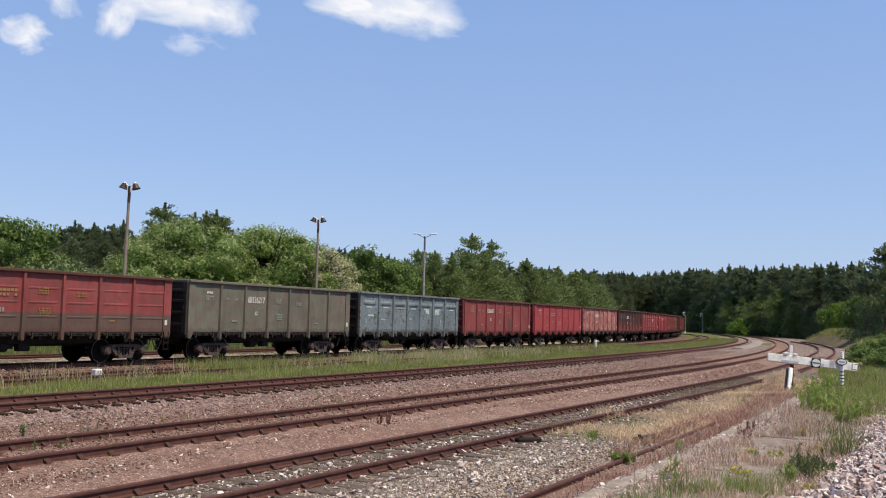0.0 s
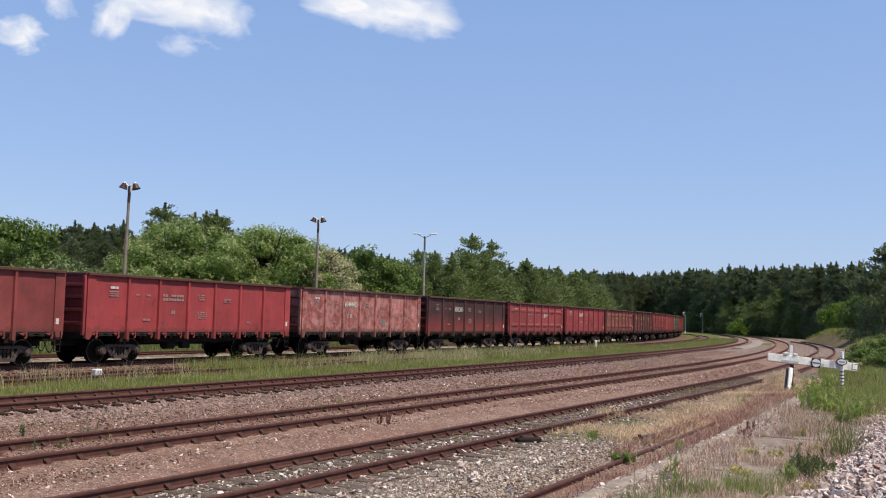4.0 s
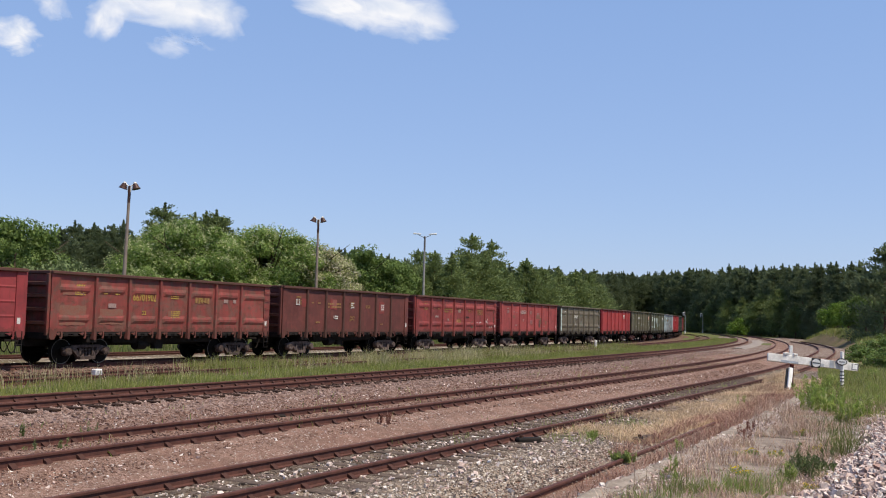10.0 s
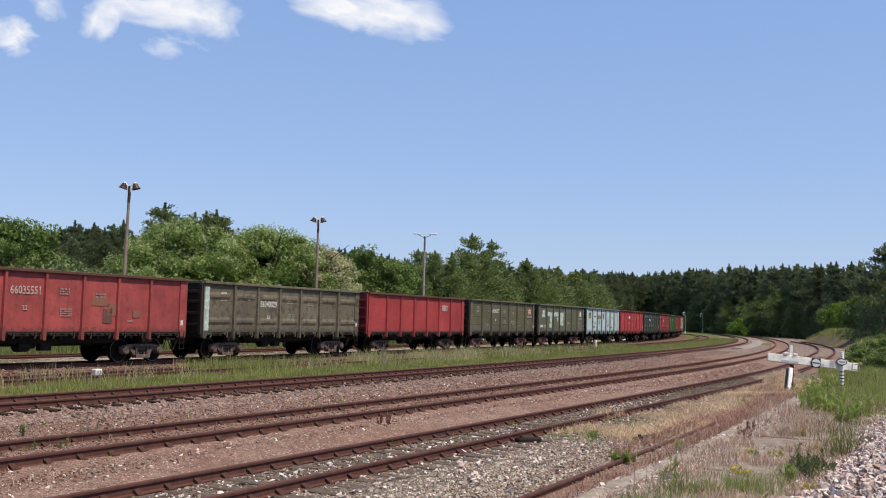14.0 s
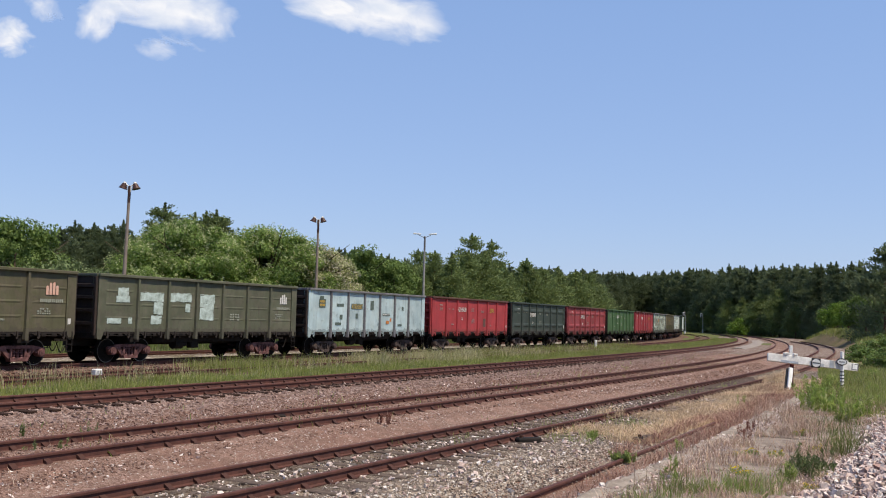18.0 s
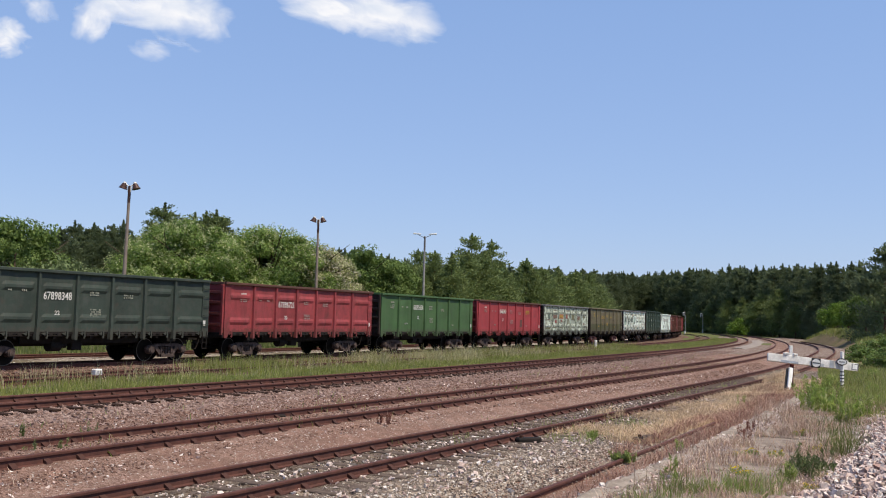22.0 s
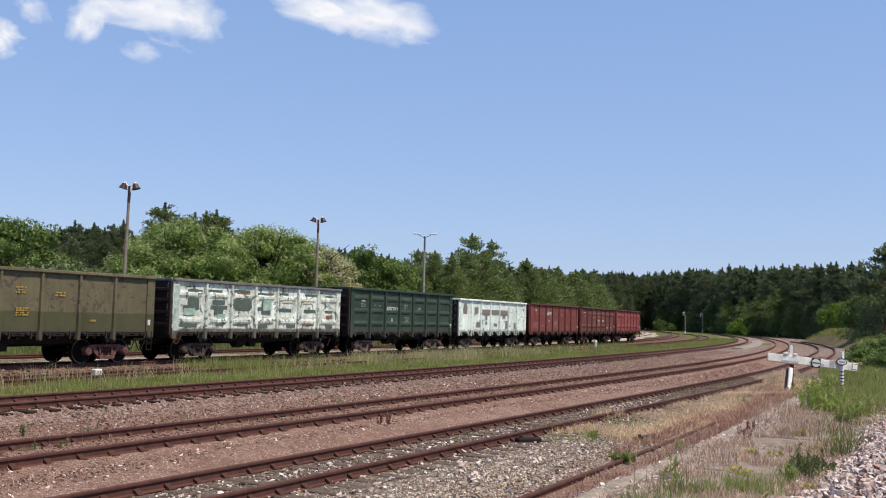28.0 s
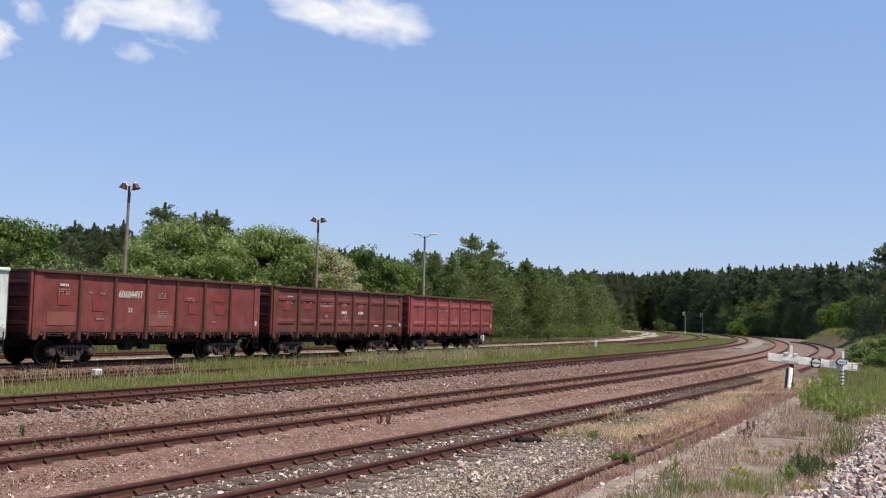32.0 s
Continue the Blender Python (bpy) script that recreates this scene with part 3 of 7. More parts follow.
def post_mesh():
    """Pressed side post, a trough tapering outwards, wider foot below the floor line."""
    bm = bmesh.new()
    w0, w1, d = 0.085, 0.055, 0.10
    ring = lambda z, dd, k: [bm.verts.new((x, y, z)) for x, y in ((-w0 * k, 0.03), (-w1 * k, -dd), (w1 * k, -dd), (w0 * k, 0.03))]
    rows = [ring(0.93, d, 0.9), ring(0.97, d, 1.25), ring(1.30, d, 1.2), ring(1.40, d, 1.0), ring(3.20, d * 0.85, 0.9), ring(3.37, d * 0.9, 1.0)]
    for a, b in zip(rows, rows[1:]):
        for i in range(4):
            bm.faces.new((a[i], a[(i + 1) % 4], b[(i + 1) % 4], b[i]))
    bm.faces.new(rows[0][::-1])
    bm.faces.new(rows[-1])
    bmesh.ops.recalc_face_normals(bm, faces=bm.faces)
    return mesh_of(bm, "side_post")


def corner_mesh():
    """Corner post: a broad angle plate with a boot that reaches below the floor; x towards the wagon's end."""
    bm = bmesh.new()
    prism(bm, [(-0.40, 3.36), (0.0, 3.36), (0.0, 1.02), (-0.06, 0.95), (-0.22, 0.95), (-0.30, 1.10), (-0.34, 1.24), (-0.40, 1.24)], -0.045, 0.03)
    box(bm, -0.06, 0.0, 0.0, 0.30, 1.0, 3.36)
    return mesh_of(bm, "corner_post")


def rim_mesh():
    """Top chord all round."""
    bm = bmesh.new()
    for s in (-1, 1):
        box(bm, -HALF - 0.02, HALF + 0.02, s * 1.52 - 0.065, s * 1.52 + 0.065, 3.36, 3.48, 0.02)
        box(bm, s * HALF - 0.07, s * HALF + 0.05, -1.455, 1.455, 3.36, 3.48, 0.02)
    return mesh_of(bm, "top_chord")


def end_mesh():
    """End wall: sheet and outer frame; outer face to +x."""
    bm = bmesh.new()
    box(bm, -0.05, 0.0, -1.46, 1.46, 1.2, 3.36)
    box(bm, -0.05, 0.12, -0.07, 0.07, 1.15, 3.34, 0.01)
    for s in (-1, 1):
        box(bm, -0.05, 0.10, s * 1.38 - 0.07, s * 1.38 + 0.07, 1.1, 3.36, 0.015)
    return mesh_of(bm, "end_wall")


def end_rib_mesh():
    bm = bmesh.new()
    prism(bm, [(0.0, -0.09), (0.10, -0.05), (0.10, 0.05), (0.0, 0.09)], -1.32, 1.32)
    return mesh_of(bm, "end_rib")


def tub_mesh():
    """Inner lining: floor with the hatches, and the inside of the walls."""
    bm = bmesh.new()
    box(bm, -HALF + 0.05, HALF - 0.05, -1.44, 1.44, 1.18, 1.25)
    return mesh_of(bm, "floor")


def frame_mesh():
    """Centre sill, cross bearers, end beams."""
    bm = bmesh.new()
    box(bm, -6.5, 6.5, -0.24, 0.24, 0.66, 1.18, 0.01)
    for s in (-1, 1):
        box(bm, -2.9, 2.9, s * 0.95 - 0.04, s * 0.95 + 0.04, 0.78, 1.17, 0.01)
    for x in (-4.325, 4.325):
        box(bm, x - 0.25, x + 0.25, -1.40, 1.40, 0.82, 1.17, 0.02)
    for i in range(-2, 3):
        box(bm, i * BAY - 0.06, i * BAY + 0.06, -1.42, 1.42, 0.98, 1.17)
    for s in (-1, 1):
        box(bm, s * 6.36 - 0.12, s * 6.36 + 0.12, -1.46, 1.46, 0.96, 1.20, 0.02)
    rod(bm, (-4.0, -0.62, 0.80), (4.0, -0.62, 0.80), 0.022, n=6)
    rod(bm, (-6.4, -0.42, 0.88), (6.4, -0.42, 0.88), 0.02, n=6)
    return mesh_of(bm, "underframe")


def hinge_mesh():
    """Hatch hooks and hinges that hang below one bay."""
    bm = bmesh.new()
    w = BAY / 2
    box(bm, -w + 0.02, w - 0.02, -0.01, 0.06, 1.15, 1.235)
    for x in (-0.22, 0.15):
        box(bm, x - 0.09, x + 0.09, -0.03, 0.05, 1.06, 1.17, 0.015)
    rod(bm, (-0.70, 0.01, 1.09), (0.70, 0.01, 1.09), 0.018, n=6)
    return mesh_of(bm, "hatch_hinges")


def lever_mesh():
    """One hatch lock: a strap with a hooked foot and the lever beside it."""
    bm = bmesh.new()
    prism(bm, [(-0.035, 1.25), (0.035, 1.25), (0.045, 1.06), (0.02, 0.985), (-0.03, 0.975), (-0.05, 1.02), (-0.015, 1.06)], -0.055, -0.02)
    prism(bm, [(-0.24, 1.175), (-0.05, 1.215), (-0.05, 1.15), (-0.10, 1.10), (-0.17, 1.14)], -0.045, -0.015)
    return mesh_of(bm, "hatch_lock")


def coupler_mesh():
    bm = bmesh.new()
    box(bm, 6.3, 6.72, -0.10, 0.10, 0.92, 1.10, 0.02)
    prism(bm, [(6.66, 0.84), (6.92, 0.84), (6.955, 0.94), (6.955, 1.12), (6.90, 1.18), (6.66, 1.18)], -0.19, 0.16)
    box(bm, 6.42, 6.54, -0.28, 0.28, 0.90, 1.16, 0.03)
    return mesh_of(bm, "coupler")


def hose_mesh():
    """Brake hose that sags between the wagons, one swept tube."""
    verts, faces, n, k = [], [], 9, 6
    for i in range(n):
        u = i / (n - 1)
        x, z = 6.42 + 0.54 * u, 0.86 - 0.42 * math.sin(math.pi * u) ** 1.2
        for j in range(k):
            a = 2 * math.pi * j / k
            verts.append((x, -0.55 + 0.028 * math.cos(a), z + 0.028 * math.sin(a)))
    for i in range(n - 1):
        for j in range(k):
            a, b = i * k + j, i * k + (j + 1) % k
            faces.append((a, b, b + k, a + k))
    return raw_mesh("brake_hose", verts, faces)


def ladder_mesh():
    """Step ladder and hand rails at a corner; x towards the end."""
    bm = bmesh.new()
    for x in (0.07, 0.33):
        rod(bm, (x, -0.06, 0.50), (x, -0.06, 1.25), 0.02, n=6)
    for z in (0.52, 0.78, 1.02):
        box(bm, 0.05, 0.35, -0.09, -0.03, z - 0.015, z + 0.015)
    return mesh_of(bm, "step_ladder")


def grab_mesh():
    bm = bmesh.new()
    for z in (1.55, 1.95, 2.35, 2.75, 3.1):
        rod(bm, (-0.30, -0.11, z), (0.02, -0.11, z), 0.014, n=5)
        for x in (-0.30, 0.02):
            rod(bm, (x, -0.11, z), (x, -0.03, z), 0.014, n=5)
    return mesh_of(bm, "hand_rungs")


def tank_mesh():
    bm = bmesh.new()
    rod(bm, (0.9, 0.75, 0.78), (1.9, 0.75, 0.78), 0.17, n=14)
    return mesh_of(bm, "air_tank")


def cylinder_mesh():
    bm = bmesh.new()
    rod(bm, (-1.55, -0.85, 0.70), (-1.05, -0.85, 0.70), 0.21, n=14)
    rod(bm, (-1.05, -0.85, 0.70), (-0.75, -0.85, 0.70), 0.10, n=10)
    box(bm, -0.55, -0.05, -1.0, -0.70, 0.52, 0.90, 0.04)
    box(bm, -1.5, 0.0, -1.0, -0.7, 0.86, 1.0)
    return mesh_of(bm, "brake_gear")


def handwheel_mesh():
    bm = bmesh.new()
    n = 18
    for i in range(n):
        a, b = 2 * math.pi * i / n, 2 * math.pi * (i + 1) / n
        rod(bm, (0.21 * math.cos(a), 0, 0.21 * math.sin(a)), (0.21 * math.cos(b), 0, 0.21 * math.sin(b)), 0.016, n=5)
    for i in range(4):
        a = math.pi * i / 4
        rod(bm, (0.21 * math.cos(a), 0, 0.21 * math.sin(a)), (-0.21 * math.cos(a), 0, -0.21 * math.sin(a)), 0.011, n=5)
    rod(bm, (0, 0, 0), (0, 0.3, 0), 0.02, n=6)
    return mesh_of(bm, "handwheel")


PANELS = {"flat": panel_mesh(()), "one": panel_mesh(((2.86, 0.10),)), "two": panel_mesh(((2.84, 0.12), (1.72, 0.12))), "seam": panel_mesh(((1.78, 0.008), (2.30, 0.008), (2.82, 0.008)), 0.016), "three": panel_mesh(((2.95, 0.10), (2.30, 0.10), (1.65, 0.10)))}
POST, CORNER, RIM, END, END_RIB, TUB = post_mesh(), corner_mesh(), rim_mesh(), end_mesh(), end_rib_mesh(), tub_mesh()
FRAME, HINGE, LEVER, COUPLER, HOSE, LADDER, GRAB = frame_mesh(), hinge_mesh(), lever_mesh(), coupler_mesh(), hose_mesh(), ladder_mesh(), grab_mesh()
TANK, CYLINDER, HANDWHEEL = tank_mesh(), cylinder_mesh(), handwheel_mesh()
WHEELSET, SIDE_FRAME, SPRING, BOLSTER = wheelset_mesh(), side_frame_mesh(), spring_mesh(), bolster_mesh()


def paint(name, main, second=None, amount=0.25, rust=0.25, rusty=(0.10, 0.045, 0.032), low=None, blotch=2.2):
    """Wagon paint: faded blotches, scratches and rust in streaks that run down, dust."""
    n = Nodes(name, 0.62)
    soft = main[0] < 0.6 and blotch < 3
    second = second or tuple(v * 0.72 + 0.02 for v in main)
    r = n.rand()
    sh = n.node("ShaderNodeCombineXYZ")
    for i in range(3):
        n.link(n.maths("MULTIPLY", r, (37.0, 19.0, 53.0)[i]), sh.inputs[i])
    p = n.coord("Object", (1, 1, 1), sh.outputs[0])
    tall = n.coord("Object", (3.0, 3.0, 0.45), sh.outputs[0])
    fade = n.ramp(n.noise(p, blotch, 6, 0.68, 0.4), [(0.58 - amount * 0.4, 0.0), (0.66 - amount * 0.25, 1.0)])
    c = n.mix(fade, main, second)
    if low:
        z = n.node("ShaderNodeSeparateXYZ")
        n.link(n.coord("Object"), z.inputs[0])
        edge = n.maths("ADD", z.outputs[2], n.maths("MULTIPLY", n.noise(p, 1.2, 2), 0.12))
        c = n.mix(n.maths("MULTIPLY", n.maths("SUBTRACT", low[1] + 0.10, edge), 1 / low[2], True), c, low[0])
    chips = n.ramp(n.noise(p, 3.2, 7, 0.66, 0.5), [(0.60 - rust * 0.26, 0.0), (0.78 - rust * 0.24, 1.0)] if soft else [(0.635 - rust * 0.26, 0.0), (0.665 - rust * 0.24, 1.0)])
    streak = n.ramp(n.noise(tall, 2.2, 5, 0.7), [(0.58 - rust * 0.15, 0.0), (0.80 - rust * 0.15, 1.0)])
    c = n.mix(n.maths("MULTIPLY", chips, 0.75 if soft else 0.85), c, rusty)
    c = n.mix(n.maths("MULTIPLY", streak, 0.5), c, tuple(v * 0.9 for v in rusty))
    # ragged corrosion along the lower seam of the sheets
    zz = n.node("ShaderNodeSeparateXYZ")
    n.link(n.coord("Object"), zz.inputs[0])
    seam = n.maths("SUBTRACT", zz.outputs[2], n.maths("MULTIPLY", n.noise(p, 3.5, 6, 0.7), 0.75))
    c = n.mix(n.maths("MULTIPLY", n.ramp(seam, [(0.98, 1.0), (1.10, 0.0)]), 0.35 + 0.5 * min(1.0, rust * 2)), c, rusty)
    wear = n.ramp(n.noise(tall, 1.6, 4, 0.6), [(0.35, 0.0), (0.7, 0.25 + 0.5 * rust)])
    c = n.mix(wear, c, tuple(v * 0.55 for v in second))
    shade = n.ramp(n.noise(p, 0.9, 3), [(0.3, 0.80), (0.7, 1.12)])
    tone = n.maths("ADD", n.maths("MULTIPLY", r, 0.16), 0.92)
    c = n.mix(1.0, c, shade, "MULTIPLY")
    c = n.mix(1.0, c, tone, "MULTIPLY")
    n.colour(c)
    n.bump(n.noise(p, 3.0, 4), 0.25, 0.03)
    return n.mat


# paint of each wagon: main, second, amount of second, rust, panel pressing, words on its paint, low band
WAGONS = [
    ((0.276, 0.059, 0.058), (0.233, 0.074, 0.068), 0.3, 0.15, "seam", "red-brown open freight wagon with a worn grey lower band", ((0.115, 0.080, 0.065), 1.92, 0.06)),
    ((0.155, 0.15, 0.115), (0.17, 0.125, 0.105), 0.25, 0.12, "flat", "grey-green open freight wagon with faded patches", None),
    ((0.145, 0.185, 0.21), (0.21, 0.245, 0.265), 0.4, 0.30, "one", "blue-grey open freight wagon with scratched pressed panels", None),
    ((0.26, 0.059, 0.056), (0.221, 0.059, 0.056), 0.2, 0.10, "flat", "dull red open freight wagon with smooth sides", None),
    ((0.365, 0.057, 0.062), (0.32, 0.059, 0.063), 0.2, 0.08, "flat", "bright red open freight wagon with smooth sides", None),
    ((0.30, 0.070, 0.058), (0.50, 0.225, 0.205), 0.42, 0.42, "flat", "faded pinkish-red open freight wagon with flaking paint", None),
    ((0.052, 0.028, 0.028), (0.075, 0.03, 0.03), 0.35, 0.15, "flat", "soot-black and red open freight wagon", ((0.25, 0.045, 0.04), 2.35, 1.0)),
    ((0.32, 0.059, 0.06), (0.266, 0.064, 0.064), 0.3, 0.15, "two", "red open freight wagon with pressed panel ribs", None),
    ((0.31, 0.051, 0.055), (0.266, 0.051, 0.055), 0.2, 0.06, "seam", "red open freight wagon with smooth sides", None),
    ((0.268, 0.06, 0.052), (0.185, 0.085, 0.066), 0.26, 0.30, "two", "rusty red open freight wagon with yellow lettering", None),
    ((0.130, 0.043, 0.037), (0.16, 0.05, 0.042), 0.3, 0.2, "flat", "dark brown open freight wagon with red patches", None),
    ((0.343, 0.064, 0.059), (0.266, 0.059, 0.057), 0.4, 0.35, "two", "orange-red open freight wagon with scuffed ribs", None),
    ((0.376, 0.074, 0.07), (0.31, 0.064, 0.063), 0.3, 0.2, "flat", "orange-red open freight wagon with stained smooth sides", None),
    ((0.128, 0.122, 0.085), (0.18, 0.145, 0.105), 0.5, 0.4, "two", "grey-green open freight wagon with a white corner", None),
    ((0.376, 0.049, 0.051), (0.32, 0.051, 0.052), 0.2, 0.08, "flat", "bright red open freight wagon with white lettering", None),
    ((0.105, 0.1, 0.055), (0.125, 0.108, 0.07), 0.4, 0.2, "seam", "olive open freight wagon with a white emblem", None),
    ((0.105, 0.112, 0.072), (0.125, 0.12, 0.085), 0.3, 0.2, "seam", "olive-green open freight wagon with pale painted patches", None),
    ((0.43, 0.545, 0.575), (0.48, 0.58, 0.59), 0.3, 0.12, "flat", "pale blue open freight wagon with dark patches", None),
    ((0.398, 0.049, 0.055), (0.353, 0.051, 0.056), 0.2, 0.06, "flat", "bright red open freight wagon with a clean coat", None),
    ((0.042, 0.058, 0.047), (0.056, 0.068, 0.057), 0.3, 0.12, "two", "dark green open freight wagon with pressed ribs", None),
    ((0.32, 0.057, 0.063), (0.266, 0.054, 0.059), 0.35, 0.2, "two", "red open freight wagon with pressed panel ribs", None),
    ((0.062, 0.125, 0.048), (0.066, 0.118, 0.052), 0.2, 0.06, "flat", "grass-green open freight wagon with smooth sides", None),
    ((0.353, 0.051, 0.059), (0.31, 0.052, 0.06), 0.2, 0.06, "flat", "red open freight wagon with yellow lettering", None),
    ((0.64, 0.72, 0.62), (0.34, 0.37, 0.30), 0.45, 0.42, "two", "chalky white open freight wagon with flaking dark patches", None),
    ((0.135, 0.135, 0.072), (0.165, 0.135, 0.088), 0.45, 0.30, "flat", "olive open freight wagon with yellow lettering", ((0.075, 0.080, 0.036), 1.95, 0.06)),
    ((0.84, 0.92, 0.87), (0.58, 0.61, 0.54), 0.34, 0.33, "two", "chalky white open freight wagon with green-grey squares", ((0.17, 0.12, 0.10), 1.40, 0.10)),
    ((0.034, 0.058, 0.043), (0.046, 0.069, 0.053), 0.25, 0.1, "three", "dark green open freight wagon with tall ribbed sides", None),
    ((0.80, 0.90, 0.84), (0.70, 0.77, 0.73), 0.3, 0.14, "flat", "white open freight wagon with grey overpainted squares", None),
    ((0.21, 0.054, 0.051), (0.243, 0.068, 0.062), 0.35, 0.2, "flat", "brown-red open freight wagon with pale lower panels", None),
    ((0.125, 0.05, 0.045), (0.2, 0.055, 0.045), 0.35, 0.25, "two", "sooty brown-red open freight wagon with white lettering", None),
    ((0.299, 0.071, 0.068), (0.254, 0.066, 0.066), 0.3, 0.15, "two", "brick-red open freight wagon at the train's end", None),
]


PAINTED_LOCKS = (2, 3, 4, 7, 8, 9, 10, 13, 17, 18, 19, 20, 21, 22, 23, 26, 27, 28, 29, 30)


def build_wagon(k):
    main, second, amount, rust, press, label, low = WAGONS[k]
    rng = random.Random(100 + k)
    mat = paint("wagon_paint", main, second, amount, rust, (0.10, 0.045, 0.032) if main[0] > 1.5 * main[1] else (0.075, 0.062, 0.05) if main[0] < 0.3 else (0.05, 0.05, 0.044), low, 3.2 if k in (2, 13, 24) else 2.2)
    iron = M["bogie_red"] if k in (15, 16, 24) else M["bogie_dusty"] if k in (10, 11, 12, 13, 26) else M["bogie"]
    rim_mat = M["rim_rust"] if main[0] > 1.5 * main[1] else M["post_dark"] if k in (2, 17, 23, 25) else mat
    w = thing("open_wagon", Matrix.Identity(4), label, "freight wagon", "wagons of the train")
    put("floor", TUB, M["rim_rust"], w)
    put("underframe", FRAME, M["steel_blackish"], w)
    flip = pose(0, 0, 0, 0, 0, 180)
    tall = 1.085 if k == 26 else rng.uniform(0.993, 1.008)
    grow = Matrix.Translation((0, 0, 1.24 * (1 - tall))) @ Matrix.Diagonal((1, 1, tall, 1))
    put("top_chord", RIM, rim_mat, w, grow)
    for side, base in ((0, Matrix.Identity(4)), (1, flip)):
        for i in range(7):
            wide = Matrix.Diagonal((END_BAY / BAY if i in (0, 6) else 1.0, 1, 1, 1))
            at = base @ pose(bay_x(i + 0.5), -1.46, 0)
            put("side_panel", PANELS[press], mat, w, grow @ at @ wide)
            h = put("hatch_hinges", HINGE, M["steel_blackish"], w, at @ wide)
            if side == 0 or k > 26:
                for x in (-0.42, 0.50):
                    put("hatch_lock", LEVER, mat if k in PAINTED_LOCKS else M["bogie_dark"], h, pose(x, 0, 0))
        for i in range(6):
            put("side_post", POST, M["rim_rust"] if k in (6, 10, 28, 29) else M["post_dark"] if k == 17 else mat, w, grow @ base @ pose((i - 2.5) * BAY, -1.46, 0))
        for s in (1, -1):
            put("corner_post", CORNER, mat, w, grow @ base @ pose(s * HALF, -1.462, 0) @ Matrix.Diagonal((s, 1, 1, 1)))
        # Ends of wagons that aren't red get the gap's shade as their colour.
        end_mat = mat if main[0] > 1.5 * main[1] else M["end_shade"]
        e = put("end_wall", END, end_mat, w, grow @ base @ pose(HALF, 0, 0))
        for z in (1.55, 2.05, 2.55, 3.0):
            put("end_rib", END_RIB, end_mat, e, pose(0, 0, z))
        put("step_ladder", LADDER, M["steel_blackish"], w, base @ pose(HALF - 0.42, -1.46, 0))
        if k in (7, 9, 11, 13, 19, 20, 26, 29, 30):
            put("hand_rungs", GRAB, mat, w, grow @ base @ pose(HALF - 0.05, -1.46, 0))
        put("coupler", COUPLER, M["steel_blackish"], w, base)
        put("brake_hose", HOSE, M["steel_blackish"], w, base)
    put("air_tank", TANK, M["steel_blackish"], w)
    put("brake_gear", CYLINDER, M["steel_blackish"], w)
    if k in (25, 29, 7):
        put("handwheel", HANDWHEEL, M["iron"], w, pose(-6.15, -1.5, 0.95))
    wheels = []
    for bx in (-4.325, 4.325):
        b = put("bogie", BOLSTER, M["steel_blackish"], w, pose(bx, 0, 0.475))
        for y, turn in ((-1.09, 0), (1.09, 180)):
            put("side_frame", SIDE_FRAME, iron, b, pose(0, y, 0, 0, 0, turn))
            for x in (-0.16, 0.0, 0.16):
                put("spring", SPRING, iron, b, pose(x, y, 0))
        for x in (-0.925, 0.925):
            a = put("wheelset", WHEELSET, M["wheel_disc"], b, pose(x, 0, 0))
            wheels.append((x, a))
    return w, wheels


TRAIN = [build_wagon(k) for k in range(31)]

# ---- how the train runs: speeds every four seconds, metres a second ----
SPEEDS = (11.794, 11.863, 11.887, 11.872, 11.912, 12.091, 12.158, 12.163, 12.223)


def travelled(t):
    """Metres gone since the start."""
    i = np.arange(0, t + 1e-6, 0.02)
    v = np.interp(i, np.arange(9) * 4.0, SPEEDS)
    return float(np.sum((v[1:] + v[:-1]) / 2) * 0.02) if len(i) > 1 else 0.0


TIMES = [0.5 * i for i in range(65)]
GONE = [travelled(t) for t in TIMES]


def wagon_pose(k, gone):
    """Wagon k (from 0): its two bogies sit on the track's line."""
    mid = 29.982 + (k - 2.5) * PITCH - gone
    xa, ya, _ = LINE_T.at(max(-74.0, mid - 4.325))
    xb, yb, _ = LINE_T.at(max(-74.0, mid - 4.325) + 8.65)
    back = min(0.0, mid - 4.325 + 74.0)
    turn = math.atan2(yb - ya, xb - xa)
    return pose((xa + xb) / 2 + back * math.cos(turn), (ya + yb) / 2 + back * math.sin(turn), RAIL, 0, 0, math.degrees(turn))


def motions():
    for k, (w, _) in enumerate(TRAIN):
        walk(w, [(t, wagon_pose(k, g)) for t, g in zip(TIMES, GONE)])
    # every wheelset rolls alike: the first of each kind is keyed, the rest share its keys
    steps = [i / 15 for i in range(481)]
    turns = [travelled(t) / 0.475 for t in steps]
    for x in (-0.925, 0.925):
        same = [a for _, ws in TRAIN for q, a in ws if q == x]
        walk(same[0], [(t, pose(x, 0, 0, 0, -math.degrees(r), 0)) for t, r in zip(steps, turns)])
        keys = same[0].animation_data
        for a in same[1:]:
            a.rotation_mode = "QUATERNION"
            d = a.animation_data_create()
            d.action = keys.action
            d.action_slot = keys.action_slot
    for ob, rows in DRIFT:
        walk(ob, rows)
